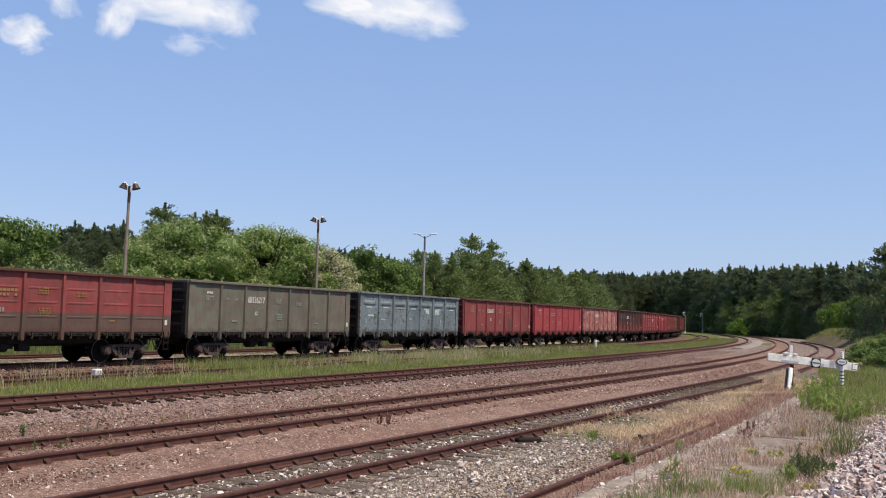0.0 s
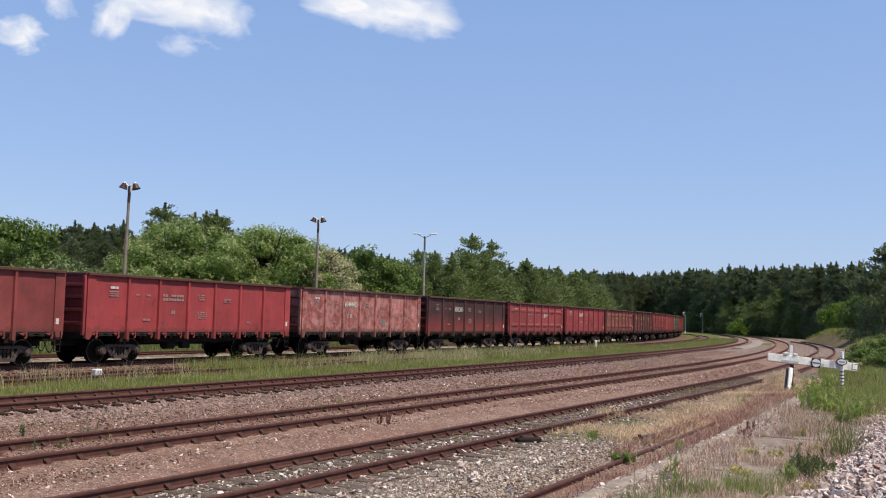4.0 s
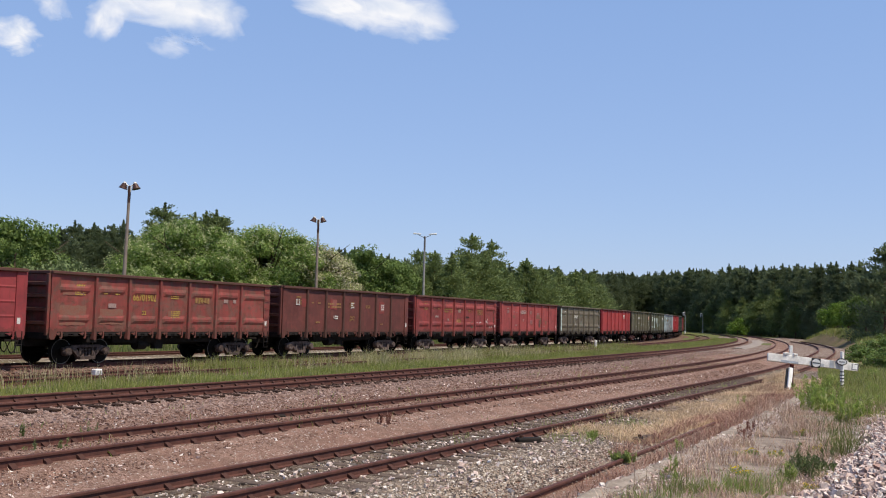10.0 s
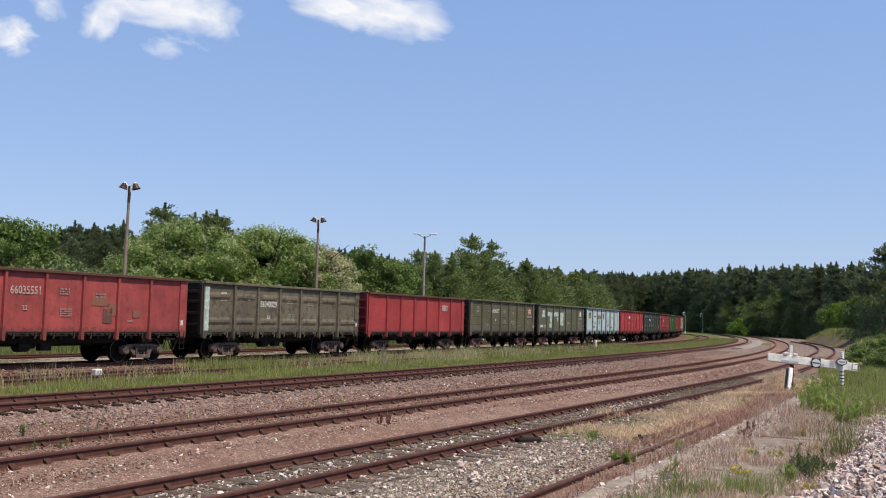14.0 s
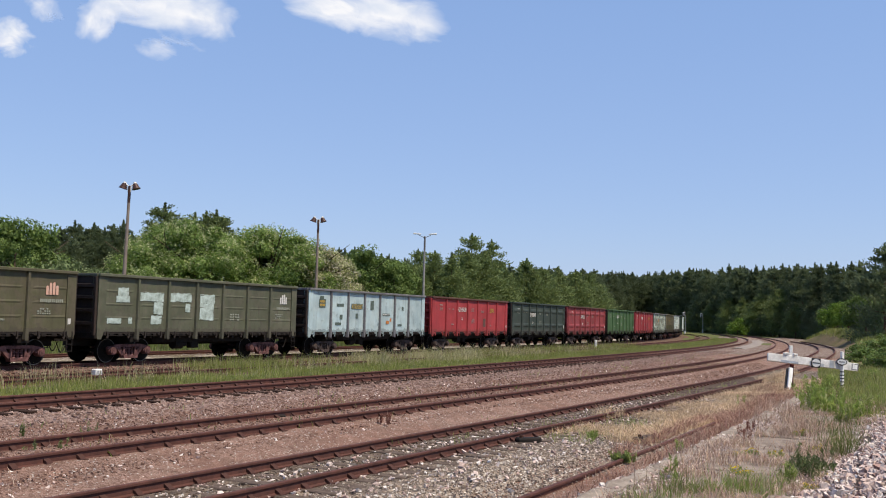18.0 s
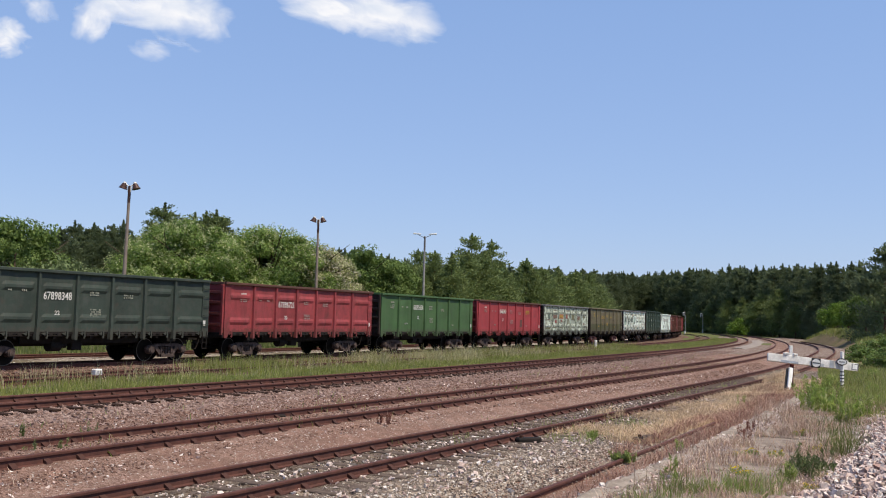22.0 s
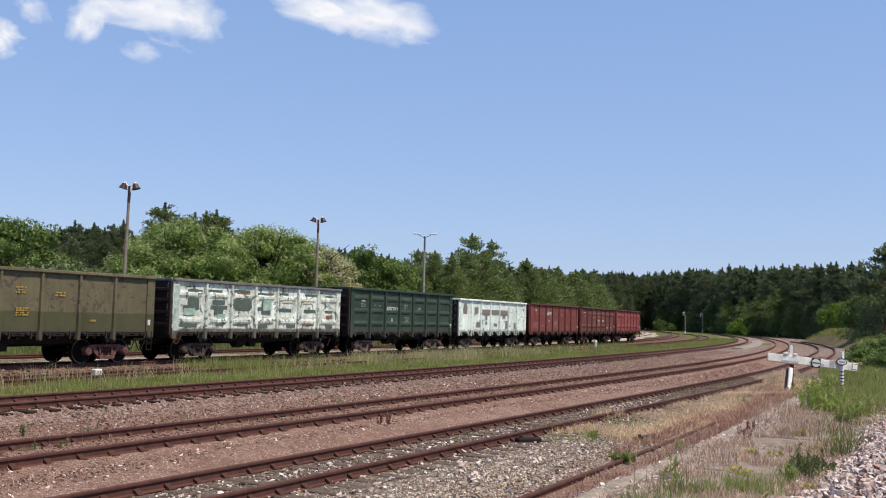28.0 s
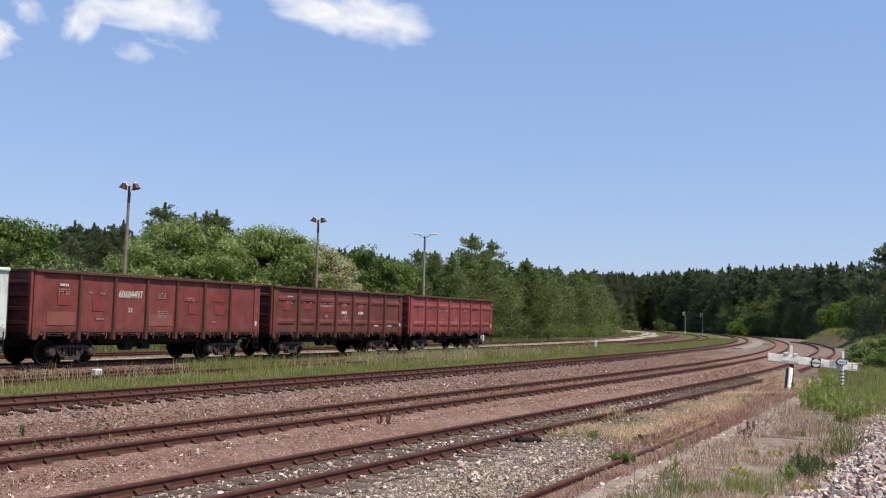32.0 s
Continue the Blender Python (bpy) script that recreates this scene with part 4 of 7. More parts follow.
# ---- lamp posts ----
def lamp_post(x, y, top, kind, label, lean=0.0):
    th = thing("lamp_post", pose(x, y, -0.1, 0, lean, 0), label, "lamp post", "lamp posts of the yard")
    bm = bmesh.new()
    rod(bm, (0, 0, -0.3), (0, 0, top - 0.15), 0.15, 0.085, 12)
    part("pole", bm, M["pole_concrete"] if kind == "shade" else M["pole_grey"], th)
    arm = bmesh.new()
    if kind == "shade":
        rod(arm, (0, 0, top - 1.2), (0, 0, top - 0.1), 0.095, 0.095, 10)
        part("sleeve", arm, M["lamp_shade"], th, "dark steel sleeve")
        arm = bmesh.new()
        for s in (-1, 1):
            rod(arm, (s * 0.07, -0.02, top - 0.48), (s * 0.10, -0.02, top - 0.10), 0.045, n=6)
            rod(arm, (s * 0.08, -0.02, top - 0.12), (s * 0.34, 0, top + 0.10), 0.045, n=6)
        part("arm", arm, M["white_paint"], th)
        for s in (-1, 1):
            sh = bmesh.new()
            m = pose(s * 0.38, 0, top - 0.10, 0, -s * 17, 0)
            bmesh.ops.create_cone(sh, cap_ends=True, segments=16, radius1=0.27, radius2=0.12, depth=0.36, matrix=m)
            o = part("shade", sh, M["lamp_shade"], th, "brown enamelled lamp shade")
            rim = bmesh.new()
            bmesh.ops.create_cone(rim, cap_ends=True, segments=16, radius1=0.28, radius2=0.28, depth=0.035, matrix=m @ pose(0, 0, -0.185))
            part("rim", rim, M["lamp_shade"], o)
            cap = bmesh.new()
            bmesh.ops.create_cone(cap, cap_ends=True, segments=10, radius1=0.11, radius2=0.07, depth=0.10, matrix=m @ pose(0, 0, 0.225))
            part("lamp_cap", cap, M["white_paint"], o)
    else:
        for s in (-1, 1):
            rod(arm, (0, 0, top - 0.32), (s * 0.60, 0, top - 0.04), 0.03, n=6)
        part("arm", arm, M["galvanised"], th)
        arm = bmesh.new()
        rod(arm, (0, 0, top - 1.5), (0, 0, top - 0.22), 0.10, 0.095, 10)
        part("sleeve", arm, M["post_dark"], th, "dark grey sleeve")
        for s in (-1, 1):
            hd = bmesh.new()
            box(hd, s * 0.76 - 0.40, s * 0.76 + 0.40, -0.17, 0.17, -0.075, 0.075, 0.03)
            for v in hd.verts:
                if abs(v.co.x) < 0.75:
                    v.co.z *= 0.6
                    v.co.y *= 0.6
            bmesh.ops.transform(hd, matrix=pose(0, 0, top + 0.02, 0, -s * 4, 0), verts=hd.verts)
            part("lamp_head", hd, M["white_paint"], th, "pale flat lamp head")
    return th


lamp_post(-20.52, 64.0, 10.48, "shade", "concrete lamp post with two brown enamelled shades", 0.8)
lamp_post(-10.62, 84.0, 10.53, "shade", "concrete lamp post with two brown enamelled shades")
lamp_post(-1.83, 98.5, 10.6, "flat", "steel lamp post with two pale flat lamp heads")


# ---- trees ----
def cards(rng, centres, radii, count, size, squash=1.0, droop=0.0, slim=0.55, upright=0.0, face=0.0):
    """Leaf quads scattered on and in clumps."""
    n = len(centres)
    pick = rng.integers(0, n, count)
    d = rng.normal(size=(count, 3))
    d /= np.linalg.norm(d, axis=1)[:, None]
    r = radii[pick] * (0.55 + 0.5 * rng.random(count))
    c = centres[pick] + d * r[:, None] * np.array([1, 1, squash])
    c[:, 2] -= droop * rng.random(count)
    a = rng.normal(size=(count, 3)) + 0.5 * d
    a[:, 2] += upright * (0.5 + rng.random(count))
    a /= np.linalg.norm(a, axis=1)[:, None]
    if face:
        # blades turned to the outside and upwards, so that a clump shades as a body
        n = d * face + np.array([0, 0, 0.35]) + 0.55 * rng.normal(size=(count, 3))
        a = np.cross(n, rng.normal(size=(count, 3)))
        a /= np.linalg.norm(a, axis=1)[:, None]
        b = np.cross(n, a)
    else:
        b = np.cross(a, rng.normal(size=(count, 3)))
    b /= np.linalg.norm(b, axis=1)[:, None]
    s = size * (0.6 + 0.8 * rng.random(count))[:, None]
    a, b = a * s, b * s * slim
    verts = np.stack([c - a, c + b * 0.9, c + a, c - b * 0.9], axis=1).reshape(-1, 3)
    faces = np.arange(count * 4).reshape(-1, 4)
    return verts, faces


def taper_mesh(name, points, radii, n=8):
    """One tapering stem through the points."""
    verts, faces = [], []
    for p, r in zip(points, radii):
        verts += [(p[0] + r * math.cos(6.2832 * i / n), p[1] + r * math.sin(6.2832 * i / n), p[2]) for i in range(n)]
    for k in range(len(points) - 1):
        for i in range(n):
            a, b = k * n + i, k * n + (i + 1) % n
            faces.append((a, b, b + n, a + n))
    return raw_mesh(name, verts, faces)


BRANCHING, BOUGHS = {}, {}


def limb_mesh(rng, height, lean, spread_r, n_limbs, r0):
    """The trunk; its limbs are kept beside it under its name."""
    trunk = taper_mesh("trunk", [(0, 0, -0.4), (lean * 0.2, 0, height * 0.2), (lean * 0.5, 0, height * 0.45), (lean * 0.8, 0.05, height * 0.7), (lean, 0, height * 0.9)], [r0, r0 * 0.85, r0 * 0.7, r0 * 0.45, r0 * 0.2], 9)
    BRANCHING[trunk.name] = []
    for i in range(n_limbs):
        z = height * rng.uniform(0.25, 0.7)
        a = rng.uniform(0, 6.283)
        q = spread_r * rng.uniform(0.5, 0.9)
        bm = bmesh.new()
        rod(bm, (lean * z / height, 0, z), (lean * z / height + q * math.cos(a), q * math.sin(a), z + q * rng.uniform(0.4, 0.9)), r0 * 0.35, r0 * 0.1, 6)
        BRANCHING[trunk.name].append(mesh_of(bm, "limb"))
    return trunk


BLOSSOM = {}


def broad_tree(seed, height, radius, leaves, size, base=0.12, bloom=0):
    """Trunk and crown meshes of a spreading tree."""
    rng = np.random.default_rng(seed)
    k = 64
    u = rng.random(k)
    z = height * (base + (1 - base) * (0.08 + 0.88 * u))
    reach = radius * np.sqrt(np.clip(1 - ((u - 0.38) / 0.66) ** 2, 0.05, 1))
    a = rng.random(k) * 6.283
    q = reach * np.sqrt(rng.random(k)) * 0.85
    centres = np.stack([q * np.cos(a), q * np.sin(a), z], axis=1)
    radii = radius * (0.15 + 0.18 * rng.random(k))
    v, f = cards(rng, centres, radii, leaves, size, 0.8, face=1.2)
    v[:, 2] = np.maximum(v[:, 2], 0.15)
    if bloom:
        # hanging flower clusters near the outside of the crown
        pick = rng.integers(0, k, bloom)
        d = rng.normal(size=(bloom, 3))
        d[:, 2] = np.abs(d[:, 2]) * 0.8
        d /= np.linalg.norm(d, axis=1)[:, None]
        at = centres[pick] + d * (radii[pick] * 1.04)[:, None] * np.array([1, 1, 0.8])
        bv, bf = cards(rng, at, np.full(bloom, 0.13), bloom * 8, 0.07, 1.5, 0.12, 0.6)
        BLOSSOM[seed] = raw_mesh("blossom", bv, bf)
    return limb_mesh(rng, height, rng.uniform(-0.4, 0.4), radius, 7, height * 0.022), raw_mesh("crown", v, f)


def conifer(seed, height, radius, leaves, size, base=0.1, top=1.0, full=1.15, boughs=150):
    """Trunk and crown of a pine or spruce: feathery boughs in whorls, an uneven spire."""
    rng = np.random.default_rng(seed)
    ub = base + (1 - base) * rng.random(boughs) ** 0.85 * 0.96
    reach = radius * (1 - ((ub - base) / (1 - base)) ** full * top) * (0.65 + 0.5 * rng.random(boughs)) + 0.15
    ang = rng.random(boughs) * 6.283
    pick = rng.choice(boughs, leaves, p=reach / reach.sum())
    t = 0.15 + 0.85 * rng.random(leaves) ** 0.7
    d = reach[pick] * t
    jit = rng.normal(size=(leaves, 3)) * (0.10 + 0.12 * reach[pick])[:, None] * np.array([1, 1, 0.55])
    c = np.stack([d * np.cos(ang[pick]), d * np.sin(ang[pick]), height * ub[pick] + 0.25 * d * t], axis=1) + jit
    lead = int(leaves * 0.05)
    ul = 0.86 + 0.15 * rng.random(lead) ** 1.3
    q = (1.03 - ul) * height * 0.22 * rng.random(lead)
    al = rng.random(lead) * 6.283
    c[:lead] = np.stack([q * np.cos(al), q * np.sin(al), height * ul], axis=1)
    v, f = cards(rng, c, np.full(leaves, 0.02), 1, size)
    a = rng.normal(size=(leaves, 3)) * 0.6
    a[:, 0] += np.cos(ang[pick])
    a[:, 1] += np.sin(ang[pick])
    a[:, 2] += 0.9
    a /= np.linalg.norm(a, axis=1)[:, None]
    b = np.cross(a, rng.normal(size=(leaves, 3)))
    b /= np.linalg.norm(b, axis=1)[:, None]
    s = (size * (0.6 + 0.8 * rng.random(leaves)))[:, None]
    s[:lead] *= 0.7
    a, b = a * s, b * s * 0.32
    v = np.stack([c - a, c + b, c + a, c - b], axis=1).reshape(-1, 3)
    v[:, 2] = np.maximum(v[:, 2], 0.1)
    trunk = taper_mesh("trunk", [(0, 0, -0.4), (0.04, 0.02, height * 0.45), (0, 0, height * 0.90)], [height * 0.014, height * 0.009, height * 0.003])
    bm = bmesh.new()
    for i in range(8):
        rod(bm, (0, 0, height * ub[i]), (0.8 * reach[i] * math.cos(ang[i]), 0.8 * reach[i] * math.sin(ang[i]), height * ub[i] + 0.12 * reach[i]), height * 0.004, height * 0.0015, 5)
    BOUGHS[trunk.name] = mesh_of(bm, "boughs")
    return trunk, raw_mesh("crown", v, np.arange(leaves * 4).reshape(-1, 4))


KINDS = {
    "robinia": [broad_tree(1, 9.6, 4.4, 25000, 0.105, 0.05, 900), broad_tree(2, 9.3, 4.0, 23000, 0.105, 0.05, 900), broad_tree(3, 8.8, 3.7, 21000, 0.105, 0.05, 900)],
    "broad": [broad_tree(4, 10.0, 3.6, 11000, 0.14, 0.05), broad_tree(5, 9.0, 3.8, 11000, 0.14, 0.05)],
    "willow": [broad_tree(6, 6.0, 3.4, 6500, 0.13, 0.02), broad_tree(7, 5.6, 3.2, 6500, 0.13, 0.02)],
    "bush": [broad_tree(8, 2.4, 1.7, 2200, 0.11, 0.0), broad_tree(9, 3.2, 2.0, 2600, 0.12, 0.0)],
    "pine": [conifer(11, 18, 3.1, 13000, 0.24, 0.04, 0.96, 2.9), conifer(12, 17, 3.4, 13000, 0.24, 0.05, 0.93, 3.6), conifer(13, 19, 2.6, 13000, 0.24, 0.04, 0.99, 1.8), conifer(14, 16, 3.5, 13000, 0.24, 0.04, 0.92, 3.4), conifer(20, 17.5, 3.0, 13000, 0.24, 0.04, 0.97, 2.4)],
    "canopy": [broad_tree(23, 9.0, 3.6, 9000, 0.15, 0.42), broad_tree(24, 9.0, 3.4, 9000, 0.15, 0.45)],
    "young": [conifer(15, 10, 3.4, 17000, 0.15, 0.02, 0.97, 1.7), conifer(16, 9, 3.3, 17000, 0.15, 0.02, 0.97, 1.9), conifer(17, 11, 3.3, 17000, 0.15, 0.02, 0.98, 1.5)],
    "larch": [conifer(18, 13, 3.5, 12000, 0.19, 0.1, 0.9, 2.6, 110), conifer(19, 12, 3.2, 10000, 0.19, 0.1, 0.9, 2.3, 90)],
    "birch": [conifer(25, 13, 2.3, 9000, 0.17, 0.15, 0.86, 4.0, 120), conifer(26, 13, 2.0, 9000, 0.17, 0.15, 0.86, 3.2, 120)],
}
_count = {}


def tree(kind, x, y, height, name, label, leaf, bark="bark", wide=1.0, category="tree", group=""):
    """A tree of that kind, scaled to a height in metres."""
    i = _count.get(kind, 0)
    _count[kind] = i + 1
    trunk, crown = KINDS[kind][i % len(KINDS[kind])]
    tall = {"robinia": (9.6, 9.3, 8.8), "broad": (10, 9), "willow": (6, 5.6), "bush": (2.4, 3.2), "pine": (18, 17, 19, 16, 17.5), "young": (10, 9, 11), "larch": (13, 12), "birch": (13, 13), "canopy": (9, 9)}[kind][i % len(KINDS[kind])]
    s = height / tall
    th = thing(name, pose(x, y, ground_height(x, y) - 0.05, 0, 0, (i * 137) % 360), label, category, group)
    for nm, me, mt in (("trunk", trunk, M[bark]), ("crown", crown, M[leaf])):
        put(nm, me, mt, th, Matrix.Diagonal((s * wide, s * wide, s, 1)))
    for me in BRANCHING.get(trunk.name, ()):
        put("limb", me, M[bark], th, Matrix.Diagonal((s * wide, s * wide, s, 1)))
    if trunk.name in BOUGHS:
        put("boughs", BOUGHS[trunk.name], M[bark], th, Matrix.Diagonal((s * wide, s * wide, s, 1)))["kind"] = "stuff"
    if kind == "robinia":
        put("blossom", BLOSSOM[(1, 2, 3)[i % 3]], M["blossom"], th, Matrix.Diagonal((s * wide, s * wide, s, 1)), "hanging white flower clusters")
    return th


def grown(px, dist, height):
    """A tree's height above the sloping line of sight at its place."""
    return height + ((px - 784) * 0.0087 - 3.1 + 300 / dist) * dist / 1761


def spot(px, dist):
    """A place on a bearing, at a distance ahead."""
    return (px - 784) / 1761 * dist, dist


ROB = "flowering robinia tree with light green leaves and white blossom"
for px, d, h in ((268, 82, 8.3), (300, 85, 10.1), (345, 84, 10.3), (382, 88, 9.3), (325, 90, 10.2), (454, 92, 10.2), (482, 91, 10.3), (512, 94, 9.7), (466, 96, 10.6), (545, 95, 9.3), (580, 98, 8.7), (250, 78, 6.0)):
    tree("robinia", *spot(px, d), grown(px, d, h), "robinia", ROB, "leaf_bloom" if px in (580, 545) else "leaf_robinia", wide=1.15, group="robinias behind the train")
for px, d, h in ((20, 74, 9.2), (60, 78, 9.0), (-40, 72, 9.0), (640, 105, 9.6), (690, 108, 8.6), (665, 112, 9.4), (700, 106, 8.2), (722, 111, 7.6)):
    tree("broad", *spot(px, d), grown(px, d, h), "broadleaf_tree", "dark green broadleaf tree behind the train", "leaf_broad", wide=1.0)
for px, d, h in ((90, 74, 5.9), (130, 76, 6.1), (170, 78, 5.6), (50, 72, 5.5), (205, 80, 4.6)):
    tree("willow", *spot(px, d), grown(px, d, h), "willow_bush", "grey-green willow bush behind the train", "leaf_willow", category="bush")
for px, d, h in ((735, 118, 8.8), (770, 116, 10.2), (800, 112, 9.8), (830, 116, 10.4), (860, 118, 10.0), (895, 122, 9.0), (933, 126, 10.2), (960, 128, 9.2), (990, 134, 9.6), (1020, 140, 9.6), (1045, 150, 9.8), (780, 124, 9.0), (880, 128, 9.0), (1065, 165, 8.2), (715, 112, 7.0), (750, 112, 7.4)):
    tree("young", *spot(px, d), grown(px, d, h), "young_pine", "young pine with dense soft green needles", "needle_young", "bark_pine", 1.15)
for px, d, h in ((835, 135, 14.0), (870, 138, 13.4), (740, 135, 11.8)):
    tree("larch", *spot(px, d), grown(px, d, h), "larch", "tall loose larch above the young pines", "needle_young", "bark_pine")
for px, d, h in ((288, 112, 14.4), (298, 114, 13.6), (342, 115, 13.6), (362, 116, 13.9), (380, 115, 14.0), (390, 113, 13.0), (326, 118, 13.2)):
    tree("birch", *spot(px, d), grown(px, d, h) + 0.35, "birch", "tall slender birch behind the robinias", "leaf_birch", wide=1.15)

# the pine wood: bearings with distance and height of its front row, filled in depth
_rng = random.Random(5)
WOOD = ((-60, 150, 15.5), (60, 160, 17.2), (130, 165, 18.0), (220, 175, 18.3), (420, 180, 15.0), (600, 190, 16.0), (660, 190, 15.0), (720, 200, 14.5), (800, 220, 15.0), (950, 270, 16.9), (1050, 340, 19.8), (1150, 380, 21.4), (1230, 330, 20.6), (1300, 270, 18.2), (1380, 235, 16.4), (1460, 205, 15.0), (1560, 180, 14.0), (1640, 170, 14.0))
_px = -60.0
while _px < 1640:
    d = float(np.interp(_px, [w[0] for w in WOOD], [w[1] for w in WOOD]))
    h = float(np.interp(_px, [w[0] for w in WOOD], [w[2] for w in WOOD]))
    h = grown(_px, d, h)
    for row in range(3):
        dd = d + row * 8 + _rng.uniform(-3, 3)
        x, y = spot(_px + _rng.uniform(-6, 6), dd)
        tree("pine", x, y, h * _rng.uniform(0.74 if _px < 260 else 0.89, 1.03) + row * 0.3, "pine", "tall dark pine of the wood behind the yard", "needle", "bark_pine", _rng.uniform(0.85, 1.15), group="pine wood")
    _px += 1.65 / d * 1761

# darker broadleaf undergrowth along the wood's front
for i in range(34):
    px = 1075 + i * 14.5 + _rng.uniform(-5, 5)
    d = float(np.interp(px, [w[0] for w in WOOD], [w[1] for w in WOOD])) - 8
    if 1160 < px < 1420 and i % 2:
        tree("young", *spot(px, d - 4), _rng.uniform(7.0, 12.5), "young_pine", "young pine with dense soft green needles", "needle_young", "bark_pine", 1.15)
    if i % 3 == 0:
        tree("broad", *spot(px, d), _rng.uniform(4.0, 7.5), "broadleaf_tree", "dark green broadleaf tree in front of the pine wood", "leaf_broad", wide=1.2, group="undergrowth of the wood")
    else:
        tree("young", *spot(px, d), _rng.uniform(5.0, 9.0), "young_pine", "dark young pine in front of the wood", "needle", "bark_pine", 1.2, group="undergrowth of the wood")

# right edge of the yard
for px, d, h in ((1478, 172, 6.4), (1504, 164, 7.8), (1535, 150, 8.6), (1568, 135, 9.4), (1590, 128, 9.4), (1548, 158, 9.2)):
    tree("canopy", *spot(px, d), grown(px, d, h), "broadleaf_tree", "fresh green broadleaf tree at the wood's edge" if px < 1510 else "dark green broadleaf tree at the wood's edge", "leaf_fresh" if px < 1510 else "leaf_broad", wide=1.05)
for px, d, h in ((1528, 138, 2.0), (1548, 128, 2.4), (1562, 112, 2.2), (1558, 98, 1.6), (1545, 108, 1.4), (1530, 72, 1.5), (1556, 66, 1.6), (1582, 64, 1.9), (1540, 84, 1.9), (1566, 78, 2.2)):
    tree("bush", *spot(px, d), grown(px, d, h), "bush", "dense dark green bush on the bank", "leaf_broad", category="bush", wide=1.3)
tree("larch", *spot(1568, 118), 13.4, "larch", "tall dark conifer at the wood's edge", "needle", "bark_pine", 1.1)
for px, d, h in ((1308, 235, 3.6), (1070, 165, 4.0), (1122, 320, 3.0), (1170, 320, 3.6), (1190, 320, 2.4), (935, 124, 1.3), (960, 126, 1.1), (1590, 60, 1.6)):
    tree("bush", *spot(px, d), grown(px, d, h), "bush", "low fresh green bush beside the tracks" if px in (1308, 1070) else "low green bush beside the tracks", "leaf_fresh" if px in (1308, 1070) else "leaf_broad", category="bush")



# ---- clouds ----
def cloud_mat(seed, soft):
    n = Nodes("cloud")
    nt, m = n.nt, n.mat
    nt.nodes.remove(n.bsdf)
    p = n.coord("Object", (1, 1, 1))
    sp = n.node("ShaderNodeSeparateXYZ")
    n.link(p, sp.inputs[0])
    r2 = n.maths("ADD", n.maths("POWER", n.maths("ABSOLUTE", sp.outputs[0]), 2.0), n.maths("POWER", n.maths("ABSOLUTE", sp.outputs[1]), 2.0))
    mv = n.node("ShaderNodeVectorMath", operation="ADD")
    n.link(p, mv.inputs[0])
    mv.inputs[1].default_value = (seed * 3.1, seed * 1.7, seed)
    lump = n.noise(mv.outputs[0], 1.35, 5, 0.5, 0.4)
    body = n.maths("ADD", n.maths("SUBTRACT", lump, n.maths("MULTIPLY", r2, 0.48)), 0.0)
    alpha = n.ramp(body, [(0.13, 0.0), (0.13 + soft, 1.0)])
    em = n.node("ShaderNodeEmission")
    light = n.ramp(n.noise(mv.outputs[0], 1.6, 3, 0.5), [(0.3, (0.74, 0.80, 0.92)), (0.6, (0.97, 0.97, 1.0))])
    n.link(light, em.inputs[0])
    em.inputs[1].default_value = 0.98
    tr = n.node("ShaderNodeBsdfTransparent")
    mx = n.node("ShaderNodeMixShader")
    n.link(alpha, mx.inputs[0])
    n.link(tr.outputs[0], mx.inputs[1])
    n.link(em.outputs[0], mx.inputs[2])
    n.link(mx.outputs[0], nt.nodes["Material Output"].inputs[0])
    return m


DRIFT = []
CLOUD_D = 2500.0


def sky_point(px, py):
    half = math.tan(radians(24.0))
    way = STAND.to_3x3() @ Vector(((2 * px / 1568 - 1) * half, (882 - 2 * py) / 1568 * half, -1))
    return Vector(EYE) + way * CLOUD_D


def cloud(px, py, w, h, tilt, seed, soft, px_end, py_end):
    """A far bank of cloud, w and h its size in the sky, that drifts to its end place."""
    us = [-1.3 + 0.1 * i for i in range(27)]
    verts, faces, k = [], [], len(us)
    for v in us:
        for u in us:
            verts.append((u, v, 0.12 * math.exp(-u * u - v * v)))
    for j in range(k - 1):
        for i in range(k - 1):
            faces.append((j * k + i, j * k + i + 1, (j + 1) * k + i + 1, (j + 1) * k + i))
    s = CLOUD_D / 1761
    verts = np.array(verts)
    ob = put("cloud", raw_mesh("cloud", verts, faces), cloud_mat(seed, soft))
    ob.scale = (w * s, h * s, 60)
    tagged(ob, "bright white fair-weather cloud drifting in a blue sky", "cloud", "clouds", "structure")
    turn = STAND.to_3x3().to_4x4() @ pose(0, 0, 0, 0, 0, tilt)
    a, b = (Matrix.Translation(sky_point(x, y)) @ turn for x, y in ((px, py), (px_end, py_end)))
    mid = Matrix.Translation((a.translation + b.translation) / 2) @ turn
    DRIFT.append((ob, [(0.0, a), (16.0, mid), (32.0, b)]))


for px, py, w, h, tilt, seed, soft, dx, dy in (
        (372, 18, 100, 66, -14, 1.0, 0.40, -66, 8), (285, -2, 120, 52, -10, 5.0, 0.42, -66, 8), (208, 28, 44, 56, -30, 6.0, 0.55, -62, 8),
        (722, 20, 112, 62, -8, 2.0, 0.36, -58, 14), (612, 2, 118, 38, -16, 7.0, 0.45, -58, 12),
        (48, 57, 57, 40, -12, 3.0, 0.42, -54, 8), (330, 82, 44, 22, -10, 4.0, 1.25, -88, 14), (112, 10, 40, 30, -30, 8.0, 0.9, -60, 10)):
    cloud(px, py, w, h, tilt, seed, soft, px + dx, py + dy)
